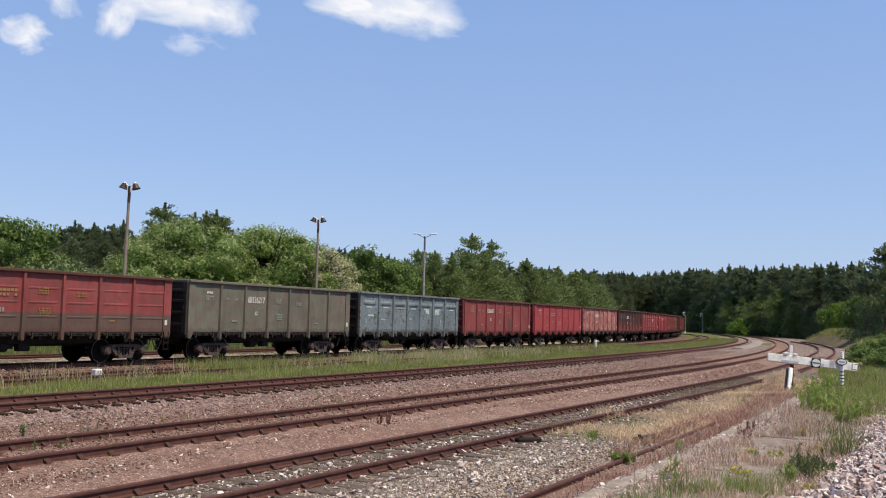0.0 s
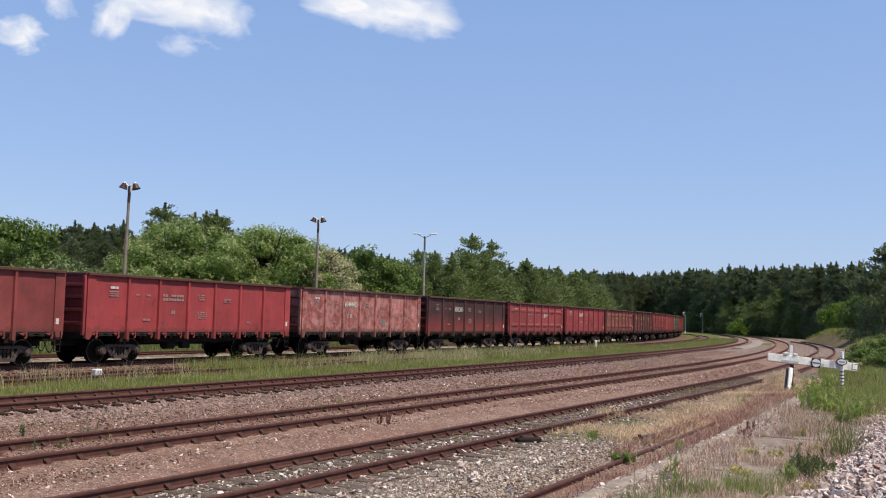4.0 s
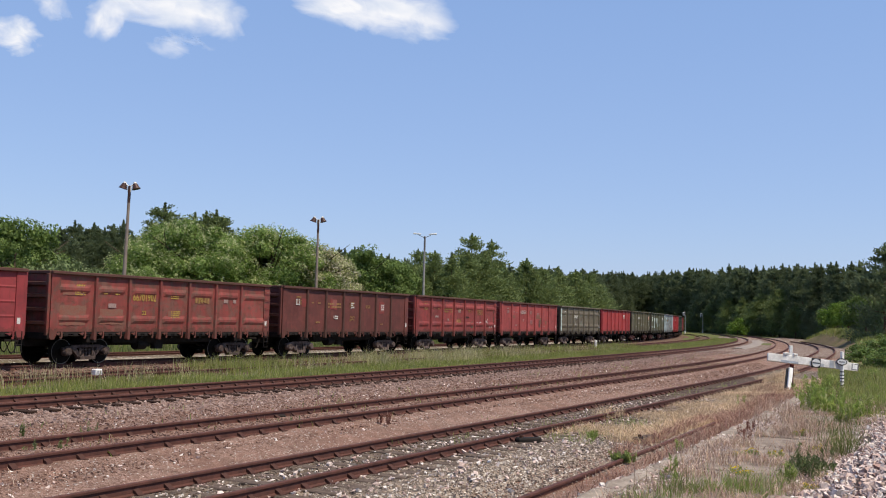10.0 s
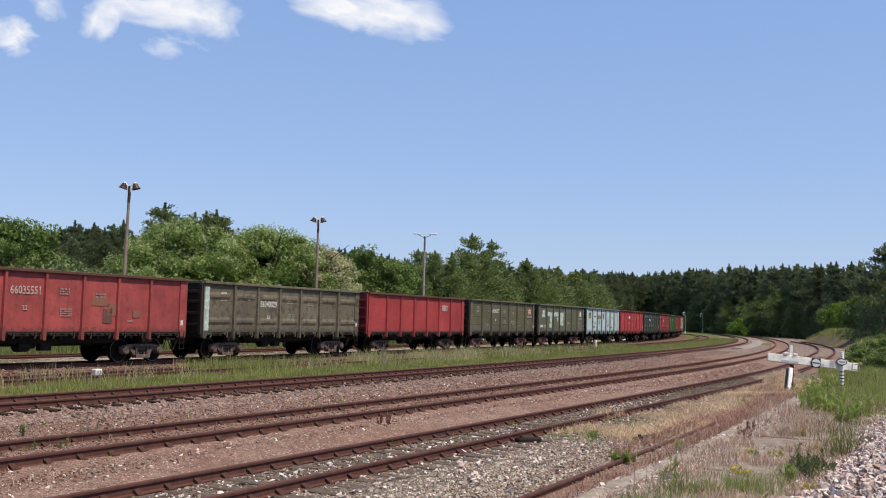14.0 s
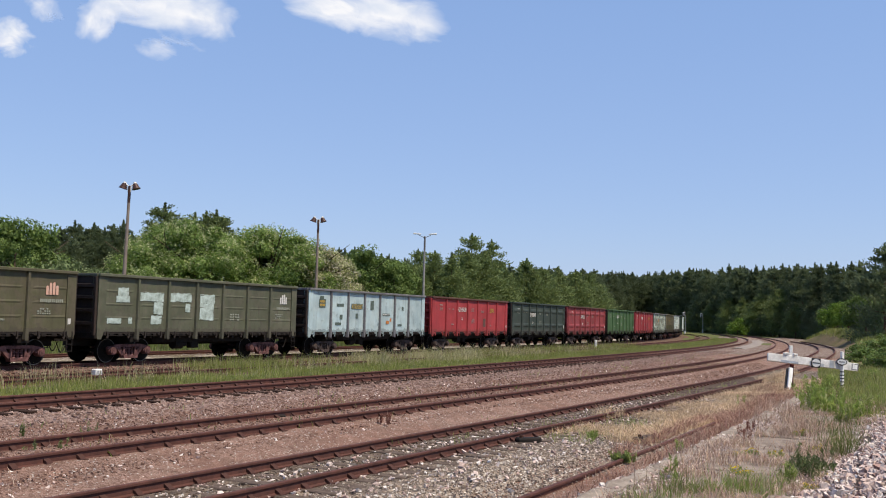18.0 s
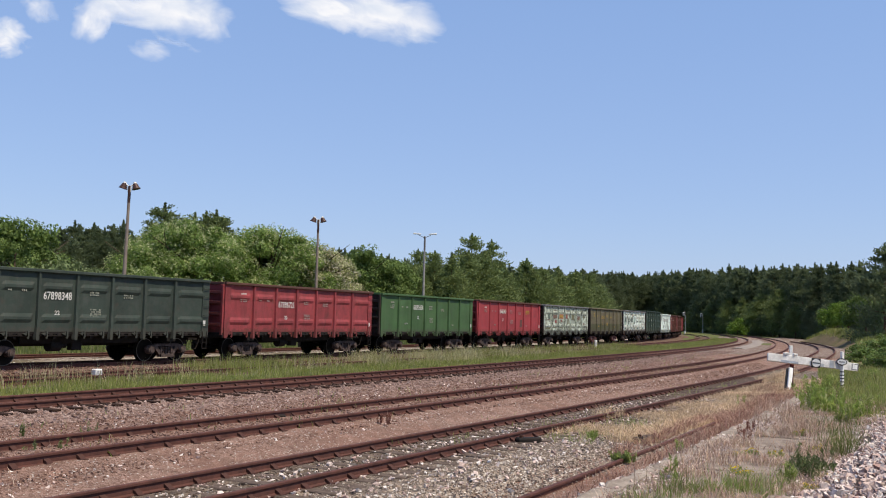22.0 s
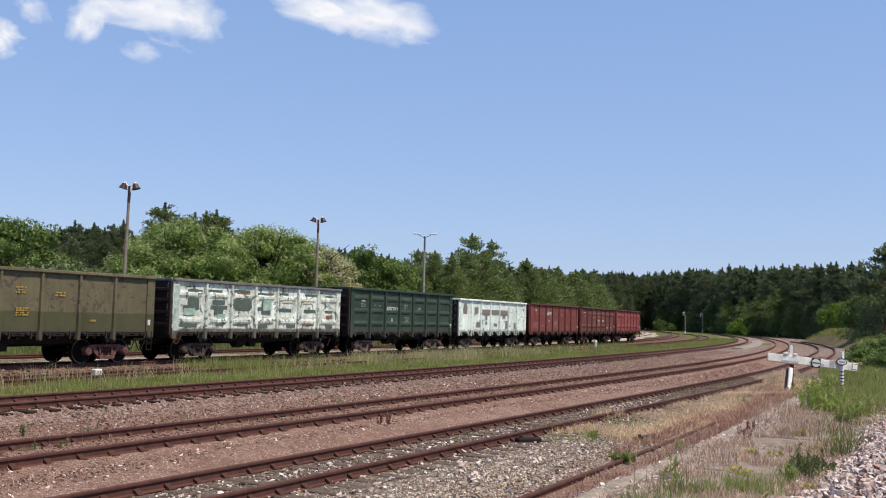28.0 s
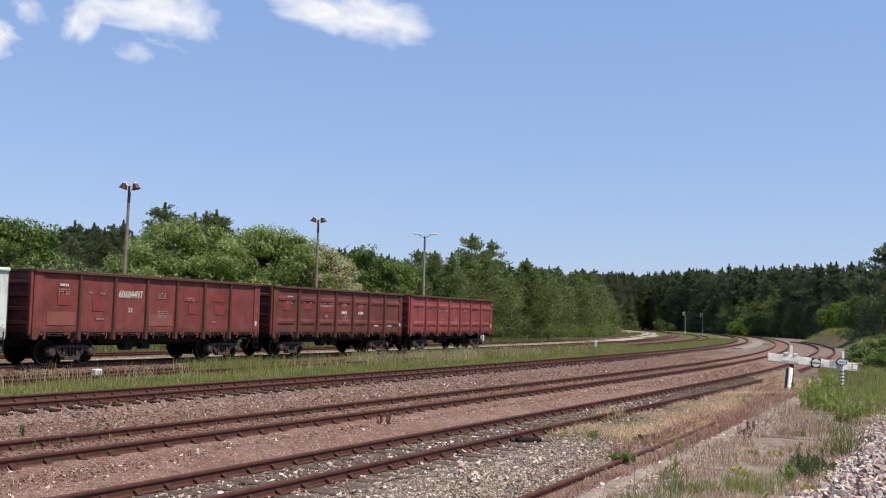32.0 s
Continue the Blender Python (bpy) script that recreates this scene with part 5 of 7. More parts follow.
# ---- loose stones, grass and weeds ----
BLOCK = np.array([(-1, -1, -1), (1, -1, -1), (1, 1, -1), (-1, 1, -1), (-1, -1, 1), (1, -1, 1), (1, 1, 1), (-1, 1, 1)], dtype=np.float32) * 0.5
BLOCK_F = np.array([(0, 3, 2, 1), (4, 5, 6, 7), (0, 1, 5, 4), (1, 2, 6, 5), (2, 3, 7, 6), (3, 0, 4, 7)], dtype=np.int32)


def stones(rng, at, size, spread_size=0.32, sink=0.25, tip=0.5):
    """Broken stones as one mesh: at (n, 3), size in metres."""
    n = len(at)
    s = size * np.exp(spread_size * rng.normal(size=n))
    s = np.clip(s, size * 0.5, size * 2.1)
    shape = np.stack([1.0 + 0.35 * rng.normal(size=n), 0.85 + 0.2 * rng.normal(size=n), 0.6 + 0.15 * rng.normal(size=n)], axis=1)
    shape = np.clip(shape, 0.35, 1.7)
    v = BLOCK[None] * (1 + 0.24 * rng.normal(size=(n, 8, 1)).clip(-1.2, 1.2)) + 0.17 * rng.normal(size=(n, 8, 3))
    v = v * shape[:, None, :] * s[:, None, None]
    a, b = rng.random(n) * 6.283, rng.normal(size=n) * tip
    ca, sa, cb, sb = np.cos(a), np.sin(a), np.cos(b), np.sin(b)
    x, y, z = v[..., 0], v[..., 1], v[..., 2]
    x, z = x * cb[:, None] - z * sb[:, None], x * sb[:, None] + z * cb[:, None]
    x, y = x * ca[:, None] - y * sa[:, None], x * sa[:, None] + y * ca[:, None]
    v = np.stack([x, y, z], axis=2) + at[:, None, :]
    v[..., 2] += (s * (0.30 - sink))[:, None]
    f = BLOCK_F[None] + (np.arange(n, dtype=np.int32) * 8)[:, None, None]
    return v.reshape(-1, 3), f.reshape(-1, 4)


def along(rng, line, s0, s1, o0, o1, n, z, near=0.0):
    """Random places beside a line; near > 0 crowds them to the start."""
    u = rng.random(n) ** (1 + near)
    s = s0 + (s1 - s0) * u
    o = (o0(s) if callable(o0) else o0) + ((o1(s) if callable(o1) else o1) - (o0(s) if callable(o0) else o0)) * rng.random(n)
    x, y, _ = line.at(s, o)
    return np.stack([x, y, z(o) if callable(z) else np.full(n, z)], axis=1)


def patchy(rng, at, scale, cut, seed):
    """Keeps the places where a soft noise is above the cut."""
    keep = [noise.noise(Vector((p[0] * scale + seed, p[1] * scale, seed))) > cut + 0.15 * r for p, r in zip(at, rng.normal(size=len(at)))]
    return at[np.array(keep, dtype=bool)]


def stuff(name, vf, mat, label, category):
    return tagged(put(name, raw_mesh(name, *vf), mat), label, category, "", "stuff")


def blades(rng, at, height, width, lean=0.35, vary=0.4):
    """Grass blades, each a bent tapering strip of three triangles."""
    n = len(at)
    h = height * np.clip(1 + vary * rng.normal(size=n), 0.3, 2.0)
    a = rng.random(n) * 6.283
    w = width * (0.7 + 0.6 * rng.random(n))
    side = np.stack([np.cos(a), np.sin(a), np.zeros(n)], axis=1) * w[:, None] * 0.5
    b = rng.random(n) * 6.283
    l = lean * h * rng.random(n)
    tilt = np.stack([np.cos(b) * l, np.sin(b) * l, np.zeros(n)], axis=1)
    up = np.stack([np.zeros(n), np.zeros(n), h], axis=1)
    mid = at + up * 0.55 + tilt * 0.35
    v = np.stack([at - side, at + side, mid - side * 0.75, mid + side * 0.75, at + up + tilt], axis=1)
    f = np.array([(0, 1, 3), (0, 3, 2), (2, 3, 4)], dtype=np.int32)[None] + (np.arange(n, dtype=np.int32) * 5)[:, None, None]
    return v.reshape(-1, 3), f.reshape(-1, 3)


_r = np.random.default_rng(21)
FALL = lambda o: np.interp(o, (0.8, 1.2, 1.45, 2.2), (0.004, -0.036, -0.072, LOW - 0.045))
stuff("ballast_stones", stones(_r, along(_r, LINE_C, -24, 60, 1.42, 3.4, 34000, -0.055, 0.8), 0.043), M["stone_grey"], "loose grey crushed stones on the ballast shoulder", "ballast")
stuff("ballast_stones", stones(_r, along(_r, LINE_C, -24, 60, 1.38, 1.65, 3500, -0.055, 0.5), 0.040), M["stone_grey"], "grey crushed stones between the sleeper ends", "ballast")
_sl = np.array(LAID[2])
_k = _r.integers(0, len(_sl) - 1, 15000)
_sv = (_sl[_k] + _sl[_k + 1]) / 2 + 0.15 * _r.uniform(-1, 1, 15000)
_ov = 0.82 + 0.66 * _r.random(15000)
_x, _y, _ = LINE_C.at(_sv, _ov)
stuff("ballast_stones", stones(_r, np.stack([_x, _y, np.interp(_ov, (0.8, 1.15, 1.48), (-0.045, -0.022, -0.05)) + 0.008 * _r.normal(size=15000)], axis=1), 0.042), M["stone_grey"], "grey crushed stones packed between the sleeper ends", "ballast")
stuff("ballast_stones", stones(_r, along(_r, LINE_C, -22, 50, -0.62, 0.62, 9000, -0.04, 0.6), 0.038), M["stone_brown"], "loose crushed stones between the rails", "ballast")
stuff("ballast_stones", stones(_r, along(_r, LINE_E, -9, 26, -0.62, 0.62, 7000, LOW - 0.01, 0.8), 0.036), M["stone_pale"], "pale and dark stones between the rails", "ballast")
stuff("ballast_stones", stones(_r, along(_r, LINE_E, -9, 30, 0.85, 2.9, 36000, LOW - 0.025, 0.9), 0.028), M["stone_beige"], "pale loose gravel beside the near track", "ballast")
stuff("ballast_stones", stones(_r, along(_r, LINE_E, -9, 14, 2.6, 3.7, 9000, LOW - 0.035), 0.028), M["stone_beige"], "pale loose gravel towards the loading edge", "ballast")
stuff("ballast_stones", stones(_r, along(_r, LINE_E, -9, 24, -0.6, 2.8, 2600, LOW + 0.01, 0.6), 0.034, 0.4), M["stone_heap"], "larger whitish stones strewn on the gravel", "stones")
stuff("ballast_stones", stones(_r, along(_r, LINE_D, -16, 40, -0.65, 0.65, 8000, 0.024, 0.7), 0.028), M["stone_brown"], "brown stones between the sunken rails", "ballast")
stuff("gravel_stones", stones(_r, along(_r, LINE_D, -16, 45, 0.82, 2.5, 17000, FALL, 0.8), 0.021), M["stone_brown"], "fine brown gravel between two tracks", "gravel")
stuff("gravel_stones", stones(_r, along(_r, LINE_D, -14, 40, 0.9, 2.5, 1300, FALL, 0.5), 0.031, 0.3), M["stone_heap"], "scattered white stones on brown gravel", "stones")
stuff("gravel_stones", stones(_r, along(_r, LINE_D, -14, 45, -4.0, -0.9, 700, -0.03, 0.5), 0.030, 0.3), M["stone_heap"], "scattered white chips on the gravel", "stones")
stuff("gravel_stones", stones(_r, along(_r, LINE_D, -16, 50, -3.6, -0.85, 13000, lambda o: np.interp(o, (-1.25, -0.85), (-0.035, 0.0)), 0.6), 0.026), M["stone_brown"], "grey-brown gravel beside the sunken track", "gravel")
stuff("gravel_stones", stones(_r, along(_r, LINE_T, -25, 35, 0.9, 2.4, 7000, 0.0), 0.045), M["stone_brown"], "rusty stones beside the train's track", "gravel")

# grass between the train's track and the wooden-sleeper track
GAP = lambda s: np.interp(s, (-40, 0, 60, 120, 200), (4.4, 5.5, 6.6, 5.6, 5.0))
_a = along(_r, LINE_B, -28, 70, 0.5, GAP, 88000, -0.14, 0.4)
stuff("grass", blades(_r, patchy(_r, _a, 0.35, -0.34, 3.0), 0.165, 0.022), M["grass"], "green uncut grass strip between the tracks", "grass")
_a = along(_r, LINE_B, 60, 150, 1.4, GAP, 22000, -0.14)
stuff("grass", blades(_r, _a, 0.22, 0.05), M["grass"], "green uncut grass strip between the tracks", "grass")
_a = along(_r, LINE_B, 4, 70, -1.4, 1.4, 20000, -0.12, 0.4)
stuff("grass", blades(_r, patchy(_r, _a, 0.3, -0.05, 6.0), 0.40, 0.018), M["grass"], "tall grass along the train's track", "grass")
_a = along(_r, LINE_B, -26, 60, -0.8, 2.6, 7000, -0.12, 0.4)
stuff("grass", blades(_r, patchy(_r, _a, 0.45, 0.0, 9.0), 0.42, 0.016, 0.5), M["grass_seed"], "pale seeding grass stalks in the green strip", "grass")
_a = along(_r, LINE_B, 14, 40, -0.6, 2.2, 9000, -0.12)
stuff("grass", blades(_r, patchy(_r, _a, 0.4, 0.08, 41.0), 0.50, 0.02, 0.6), M["grass_seed"], "tall blond grass tufts beside the train's track", "grass")
_a = along(_r, LINE_T, -30, 200, -8.4, -7.0, 5000, 0.0)
stuff("grass", blades(_r, _a, 0.25, 0.04), M["grass_rank"], "grass creeping over the pale ballast", "grass")
_a = along(_r, LINE_T, -30, 200, -22.0, -8.6, 36000, -0.14)
stuff("grass", blades(_r, _a, 0.36, 0.06), M["grass_rank"], "rough grass behind the tracks", "grass")

# dry and green growth in the yard
_a = along(_r, LINE_E, 9.5, 40, 0.92, 3.2, 40000, LOW - 0.03, 0.2)
stuff("dry_grass", blades(_r, patchy(_r, _a, 0.5, -0.16, 12.0), 0.12, 0.012, 1.8), M["straw"], "short bleached grass on the gravel", "grass")
_a = np.concatenate([along(_r, EDGE, 14.5, 26, -1.0, -0.05, 11000, LOW - 0.03, 0.0), along(_r, EDGE, 24, 36, -1.8, 1.4, 6500, LOW - 0.03, 0.0), along(_r, EDGE, 8, 15, -0.45, -0.05, 2200, LOW - 0.05, 0.0), along(_r, EDGE, 5, 15, -1.25, -0.95, 2600, LOW - 0.03, 0.0), along(_r, EDGE, -5, 9, -0.45, -0.05, 1500, LOW - 0.08)])
stuff("dry_grass", blades(_r, patchy(_r, _a, 0.5, -0.10, 15.0), 0.17, 0.014, 1.6), M["grass_red"], "reddish dry grass along the concrete edge", "grass")
_a = along(_r, EDGE, -6, 24, lambda s: np.where(s < 9, 0.36, 0.55), 4.2, 62000, LOW + 0.06, 0.5)
stuff("dry_grass", blades(_r, patchy(_r, _a, 0.9, 0.17, 18.0), 0.14, 0.012, 1.8), M["grass_dry"], "matted dry grass over the slabs", "grass")
_a = along(_r, EDGE, -4, 20, 0.5, 4.0, 3000, LOW + 0.05, 0.4)
stuff("dry_grass", blades(_r, patchy(_r, _a, 0.7, 0.08, 52.0), 0.34, 0.008, 0.9), M["grass_dry"], "tall withered stalks over the slabs", "grass")
_a = along(_r, EDGE, -6, 1.5, 0.6, 3.3, 8000, LOW + 0.06)
stuff("grass", blades(_r, patchy(_r, _a, 0.8, 0.02, 23.0), 0.20, 0.012, 0.6), M["weed"], "green weeds between the slabs", "grass")
_a = along(_r, EDGE, 14, 60, 3.0, 16.0, 40000, LOW - 0.15)
stuff("grass", blades(_r, _a, 0.40, 0.022), M["grass_rank"], "rank green grass at the yard's edge", "grass")
VERGE = lambda s: np.interp(s, (16, 20, 25, 33, 43, 52), (3.4, 2.2, 1.6, 0.6, -0.8, -1.5))
_a = along(_r, EDGE, 16, 54, VERGE, lambda s: VERGE(s) + 7.0, 40000, LOW - 0.06)
stuff("grass", blades(_r, patchy(_r, _a, 0.5, -0.3, 61.0), 0.30, 0.022, 0.6), M["grass"], "lush green grass behind the stone heap", "grass")
_a = along(_r, LINE_E, 34, 140, 3.4, 20.0, 40000, LOW - 0.22)
stuff("grass", blades(_r, _a, 0.40, 0.06), M["grass_rank"], "green grass beyond the curve", "grass")
_a = along(_r, LINE_D, -12, 45, -2.2, 2.4, 4800, FALL, 0.3)
stuff("dry_grass", blades(_r, patchy(_r, _a, 0.5, 0.22, 27.0), 0.10, 0.010, 0.8), M["grass_dry"], "thin dry grass on the gravel", "grass")


_sv, _ov = 66 + 98 * _r.random(16000), 3.4 + 6.5 * _r.random(16000)
_x, _y, _ = LINE_E.at(_sv, _ov)
_a = np.stack([_x, _y, -0.16 + np.interp(_sv, (60, 72, 100, 135, 150, 168), (0.0, 0.30, 0.70, 1.9, 2.1, 0.0)) * np.interp(_ov, BANK_O, BANK_H)], axis=1)
stuff("grass", blades(_r, _a[_ov > 3.2 + 0.9 * _r.random(len(_ov))], 0.42, 0.08), M["grass"], "rough grass on the crest of the bank", "grass")


_a = np.concatenate([along(_r, LINE_E, 13.5, 15, 0.4, 0.9, 260, LOW + 0.03), along(_r, LINE_E, 35, 46, 0.5, 1.0, 2000, LOW + 0.03)])
stuff("dry_grass", blades(_r, _a, 0.22, 0.013, 1.2), M["straw"], "bleached grass grown over the near rail", "grass")
_a = np.concatenate([along(_r, LINE_C, -22, 60, 2.5, 6.0, 3500, -0.04, 0.3), along(_r, LINE_E, 4, 34, -1.6, 0.6, 1800, LOW), along(_r, LINE_D, -14, 40, -0.9, 0.9, 2500, -0.01)])
stuff("grass", blades(_r, patchy(_r, _a, 0.9, 0.33, 31.0), 0.13, 0.014, 0.8), M["weed"], "small green tufts on the gravel", "grass")
_a = along(_r, LINE_E, 8.5, 14.5, 1.0, 2.3, 600, LOW - 0.02)
stuff("grass", blades(_r, patchy(_r, _a, 0.9, 0.0, 35.0), 0.14, 0.012, 1.0), M["weed"], "low green growth beside the near track", "grass")


def weed(x, y, height, n, label, mat, z=0.0, leaf=0.05, flower=0, seed=1, name="weed", spread_r=0.3):
    """Upright stems with leaves up their length, and flowers on top where it blooms."""
    rng = np.random.default_rng(seed)
    th = thing(name, pose(x, y, z), label, "weed")
    stem = bmesh.new()
    cs, tops = [], []
    for i in range(n):
        a, q = rng.random() * 6.283, rng.random() * spread_r
        h = height * rng.uniform(0.55, 1.0)
        b = (q * math.cos(a), q * math.sin(a), -0.03)
        t = (b[0] * 1.5 + rng.normal() * 0.06 * height, b[1] * 1.5 + rng.normal() * 0.06 * height, h)
        rod(stem, b, t, 0.005, 0.002, 4)
        tops.append(t)
        for k in range(24):
            u = rng.uniform(0.12, 1.0)
            cs.append([b[j] + (t[j] - b[j]) * u for j in range(3)])
    part("stem", stem, M[mat], th)["kind"] = "stuff"
    v, f = cards(rng, np.array(cs), np.full(len(cs), leaf * 0.9), len(cs) * 2, leaf * 1.2, 1.0, 0.0, 0.17, 1.3)
    v[:, 2] = np.maximum(v[:, 2], 0.0)
    put("leaves", raw_mesh("leaves", v, f), M[mat], th)["kind"] = "stuff"
    if flower:
        pick = np.array([tops[i % n] for i in range(flower)])
        v, f = cards(rng, pick, np.full(flower, 0.05), flower * 5, 0.022)
        put("bloom", raw_mesh("bloom", v, f), M["flower"], th, None, "small yellow flower heads")["kind"] = "stuff"
    return th


def on_ground(px, py, z=0.0):
    """Ground place on a line of sight, met with the level z."""
    half = math.tan(radians(24.0))
    way = STAND.to_3x3() @ Vector(((2 * px / 1568 - 1) * half, (882 - 2 * py) / 1568 * half, -1))
    k = (z - EYE[2]) / way.z
    return EYE[0] + way.x * k, EYE[1] + way.y * k


M["weed_tall"] = leaf_mat("tall_weed_leaves", [(0.20, 0.29, 0.055), (0.29, 0.38, 0.08), (0.42, 0.47, 0.16), (0.24, 0.33, 0.065), (0.50, 0.48, 0.24)], 0.5)
M["dock"] = leaf_mat("withered_dock", [(0.20, 0.075, 0.055), (0.27, 0.105, 0.075), (0.34, 0.16, 0.115), (0.16, 0.06, 0.045)], 0.3)
M["weed_dark"] = leaf_mat("dark_weed_leaves", [(0.10, 0.145, 0.05), (0.14, 0.185, 0.065), (0.19, 0.23, 0.09), (0.25, 0.24, 0.13)], 0.3)
GREEN_WEED, DARK_WEED = "tall green weed at the yard's edge", "dark green weed beside the stone heap"
_w = random.Random(8)
for px, py, h, n in ((1445, 730, 1.1, 12), (1470, 738, 1.0, 14), (1515, 742, 0.75, 10), (1455, 700, 1.0, 10), (1503, 712, 0.5, 10), (1530, 718, 0.45, 10), (1545, 695, 0.45, 10), (1465, 684, 0.75, 9), (1440, 690, 0.7, 8), (1550, 668, 0.5, 10), (1460, 715, 1.0, 12), (1490, 752, 0.75, 10), (1425, 725, 0.7, 8), (1500, 740, 0.7, 10), (1435, 712, 0.8, 9)):
    weed(*on_ground(px, py, LOW), h * 0.9, n - 2, GREEN_WEED, "weed_tall", LOW - 0.05, 0.085, 0, _w.randrange(999), spread_r=0.4)
for px, py, h, n in ((1425, 850, 0.34, 9), (1446, 848, 0.36, 9), (1432, 838, 0.30, 8), (1458, 842, 0.30, 8), (1415, 842, 0.28, 7), (1440, 857, 0.28, 8), (1462, 853, 0.22, 6), (1405, 850, 0.2, 6), (1420, 828, 0.42, 3), (1455, 822, 0.3, 3)):
    weed(*on_ground(px, py, LOW), h, n, DARK_WEED, "weed_dark", LOW + 0.04, 0.04, 0, _w.randrange(999), spread_r=0.2)
for px, py, h, n in ((1401, 862, 0.36, 3), (1396, 858, 0.26, 3)):
    weed(*on_ground(px, py, LOW), h, n, "fresh green weed on the slabs", "weed_tall", LOW + 0.04, 0.05, 0, _w.randrange(999), spread_r=0.06)


def tuft(px, py, height, n, mat, label, wide=0.16, z=LOW + 0.03):
    """A clump of long thin blades."""
    rng = np.random.default_rng(int(px * 7 + py))
    th = thing("grass_tuft", pose(*on_ground(px, py, LOW), z), label, "grass")
    at = np.stack([rng.normal(size=n) * wide, rng.normal(size=n) * wide, np.zeros(n)], axis=1)
    put("tuft", raw_mesh("tuft", *blades(rng, at, height, 0.010, 0.8)), M[mat], th)["kind"] = "stuff"


for px, py, h, n in ((1497, 820, 0.40, 150), (1487, 812, 0.34, 110), (1508, 806, 0.36, 110), (1478, 796, 0.3, 80), (1515, 790, 0.3, 80)):
    tuft(px, py, h, n, "grass_rank", "grey-green grass tuft beside the stone heap")
for px, py, h in ((1462, 770, 0.40), (1482, 776, 0.42), (1500, 768, 0.40), (1446, 760, 0.36), (1470, 756, 0.4), (1520, 757, 0.4), (1432, 748, 0.3), (1490, 788, 0.3)):
    tuft(px, py, h * 0.62, 60, "grass_rank", "rank grass at the foot of the tall weeds", 0.22)
for px, py, h in ((1200, 878, 0.26), (1222, 884, 0.26), (1252, 880, 0.22), (1285, 884, 0.28), (1312, 876, 0.26), (1335, 884, 0.3), (1360, 880, 0.26), (1380, 868, 0.22), (1186, 888, 0.26), (1345, 866, 0.2)):
    tuft(px, py, h, 70, "weed", "thin green grass tuft between the slabs", 0.14)
for px, py, h in ((1225, 830, 0.24), (1250, 815, 0.24), (1275, 800, 0.22), (1270, 830, 0.24), (1210, 812, 0.2), (1360, 735, 0.34), (1385, 728, 0.34), (1405, 738, 0.34), (1345, 752, 0.3), (1240, 845, 0.2), (1295, 815, 0.2), (1395, 755, 0.3), (1420, 765, 0.3)):
    tuft(px, py, h, 130, "grass_dry", "bleached dry grass tuft on the ramp", 0.22)
for px, py, h, n in ((1195, 855, 0.55, 4), (1187, 862, 0.4, 3), (1110, 818, 0.22, 12), (1095, 815, 0.2, 10), (1205, 800, 0.3, 5), (1260, 872, 0.22, 7), (1320, 880, 0.25, 8), (1230, 880, 0.25, 8), (1290, 868, 0.2, 7), (1050, 775, 0.2, 8), (1310, 720, 0.5, 3)):
    weed(*on_ground(px, py, LOW if px > 1000 else 0.0), h * 0.85, n, "fresh green weed on the gravel", "weed", LOW if px > 1000 else -0.02, 0.035, 0, _w.randrange(999), spread_r=0.12)
for px, py, h, n in ((160, 775, 0.42, 3), (105, 796, 0.2, 3), (40, 770, 0.25, 3), (520, 755, 0.2, 3), (60, 800, 0.2, 3)):
    weed(*on_ground(px, py, 0.0), h, n, "thin grey-green weed between the rails", "weed_dark", -0.02, 0.03, 0, _w.randrange(999), spread_r=0.16)
for px, py, n in ((1430, 772, 6), (1415, 776, 6), (1310, 815, 5), (1330, 812, 5), (1370, 815, 4), (1440, 806, 8), (1300, 845, 6), (1320, 850, 5), (1425, 880, 7), (1440, 878, 6), (1455, 862, 4), (1490, 712, 5), (1385, 815, 4)):
    weed(*on_ground(px, py, LOW), 0.12, 6, "low yellow-flowering stonecrop on the slabs", "weed", LOW + 0.05, 0.03, n, _w.randrange(999), "stonecrop", 0.16)
for px, py in ((1310, 776), (1322, 770), (1334, 766), (1318, 782), (686, 748), (672, 746)):
    weed(*on_ground(px, py, LOW if px > 1000 else 0.0), 0.32 if px > 1000 else 0.2, 4, "withered red-brown dock stalks", "dock", LOW if px > 1000 else -0.02, 0.028, 0, _w.randrange(999), "dock_plant", 0.12)

# ---- concrete edge, slabs and the heap of stones ----
_s = strip("pavement_edge", EDGE, -7, 27, 0.15, (0.0, 0.03, 0.10, 0.22, 0.38, 0.40), (LOW - 0.25, LOW + 0.08, LOW + 0.11, LOW + 0.11, LOW + 0.10, LOW - 0.05), M["concrete_pale"], "weathered concrete edge of an old loading ramp", 0.06)
_rs = random.Random(31)
_pv = tagged(new("pavement"), "cracked concrete slabs overgrown with dry grass", "pavement", "", "structure")
for i in range(13):
    for j in range(2):
        s, o = -6.0 + i * 2.05, 0.55 + j * 1.75
        x, y, t = EDGE.at(s, o + 0.85)
        bm = bmesh.new()
        box(bm, -1.0, 1.0, -0.85, 0.85, -0.15, 0.0, 0.02)
        part("slab", bm, M["concrete"], _pv, "", pose(x, y, LOW + 0.072 + _rs.uniform(-0.025, 0.008), _rs.uniform(-0.7, 0.7), _rs.uniform(-0.7, 0.7), 90 - math.degrees(t) + _rs.uniform(-1.5, 1.5)))
stuff("gravel_stones", stones(_r, along(_r, EDGE, -6, 27, 0.0, 0.8, 3000, LOW + 0.095), 0.025, 0.35), M["stone_heap"], "crumbled concrete and pale stones on the ramp's edge", "gravel")
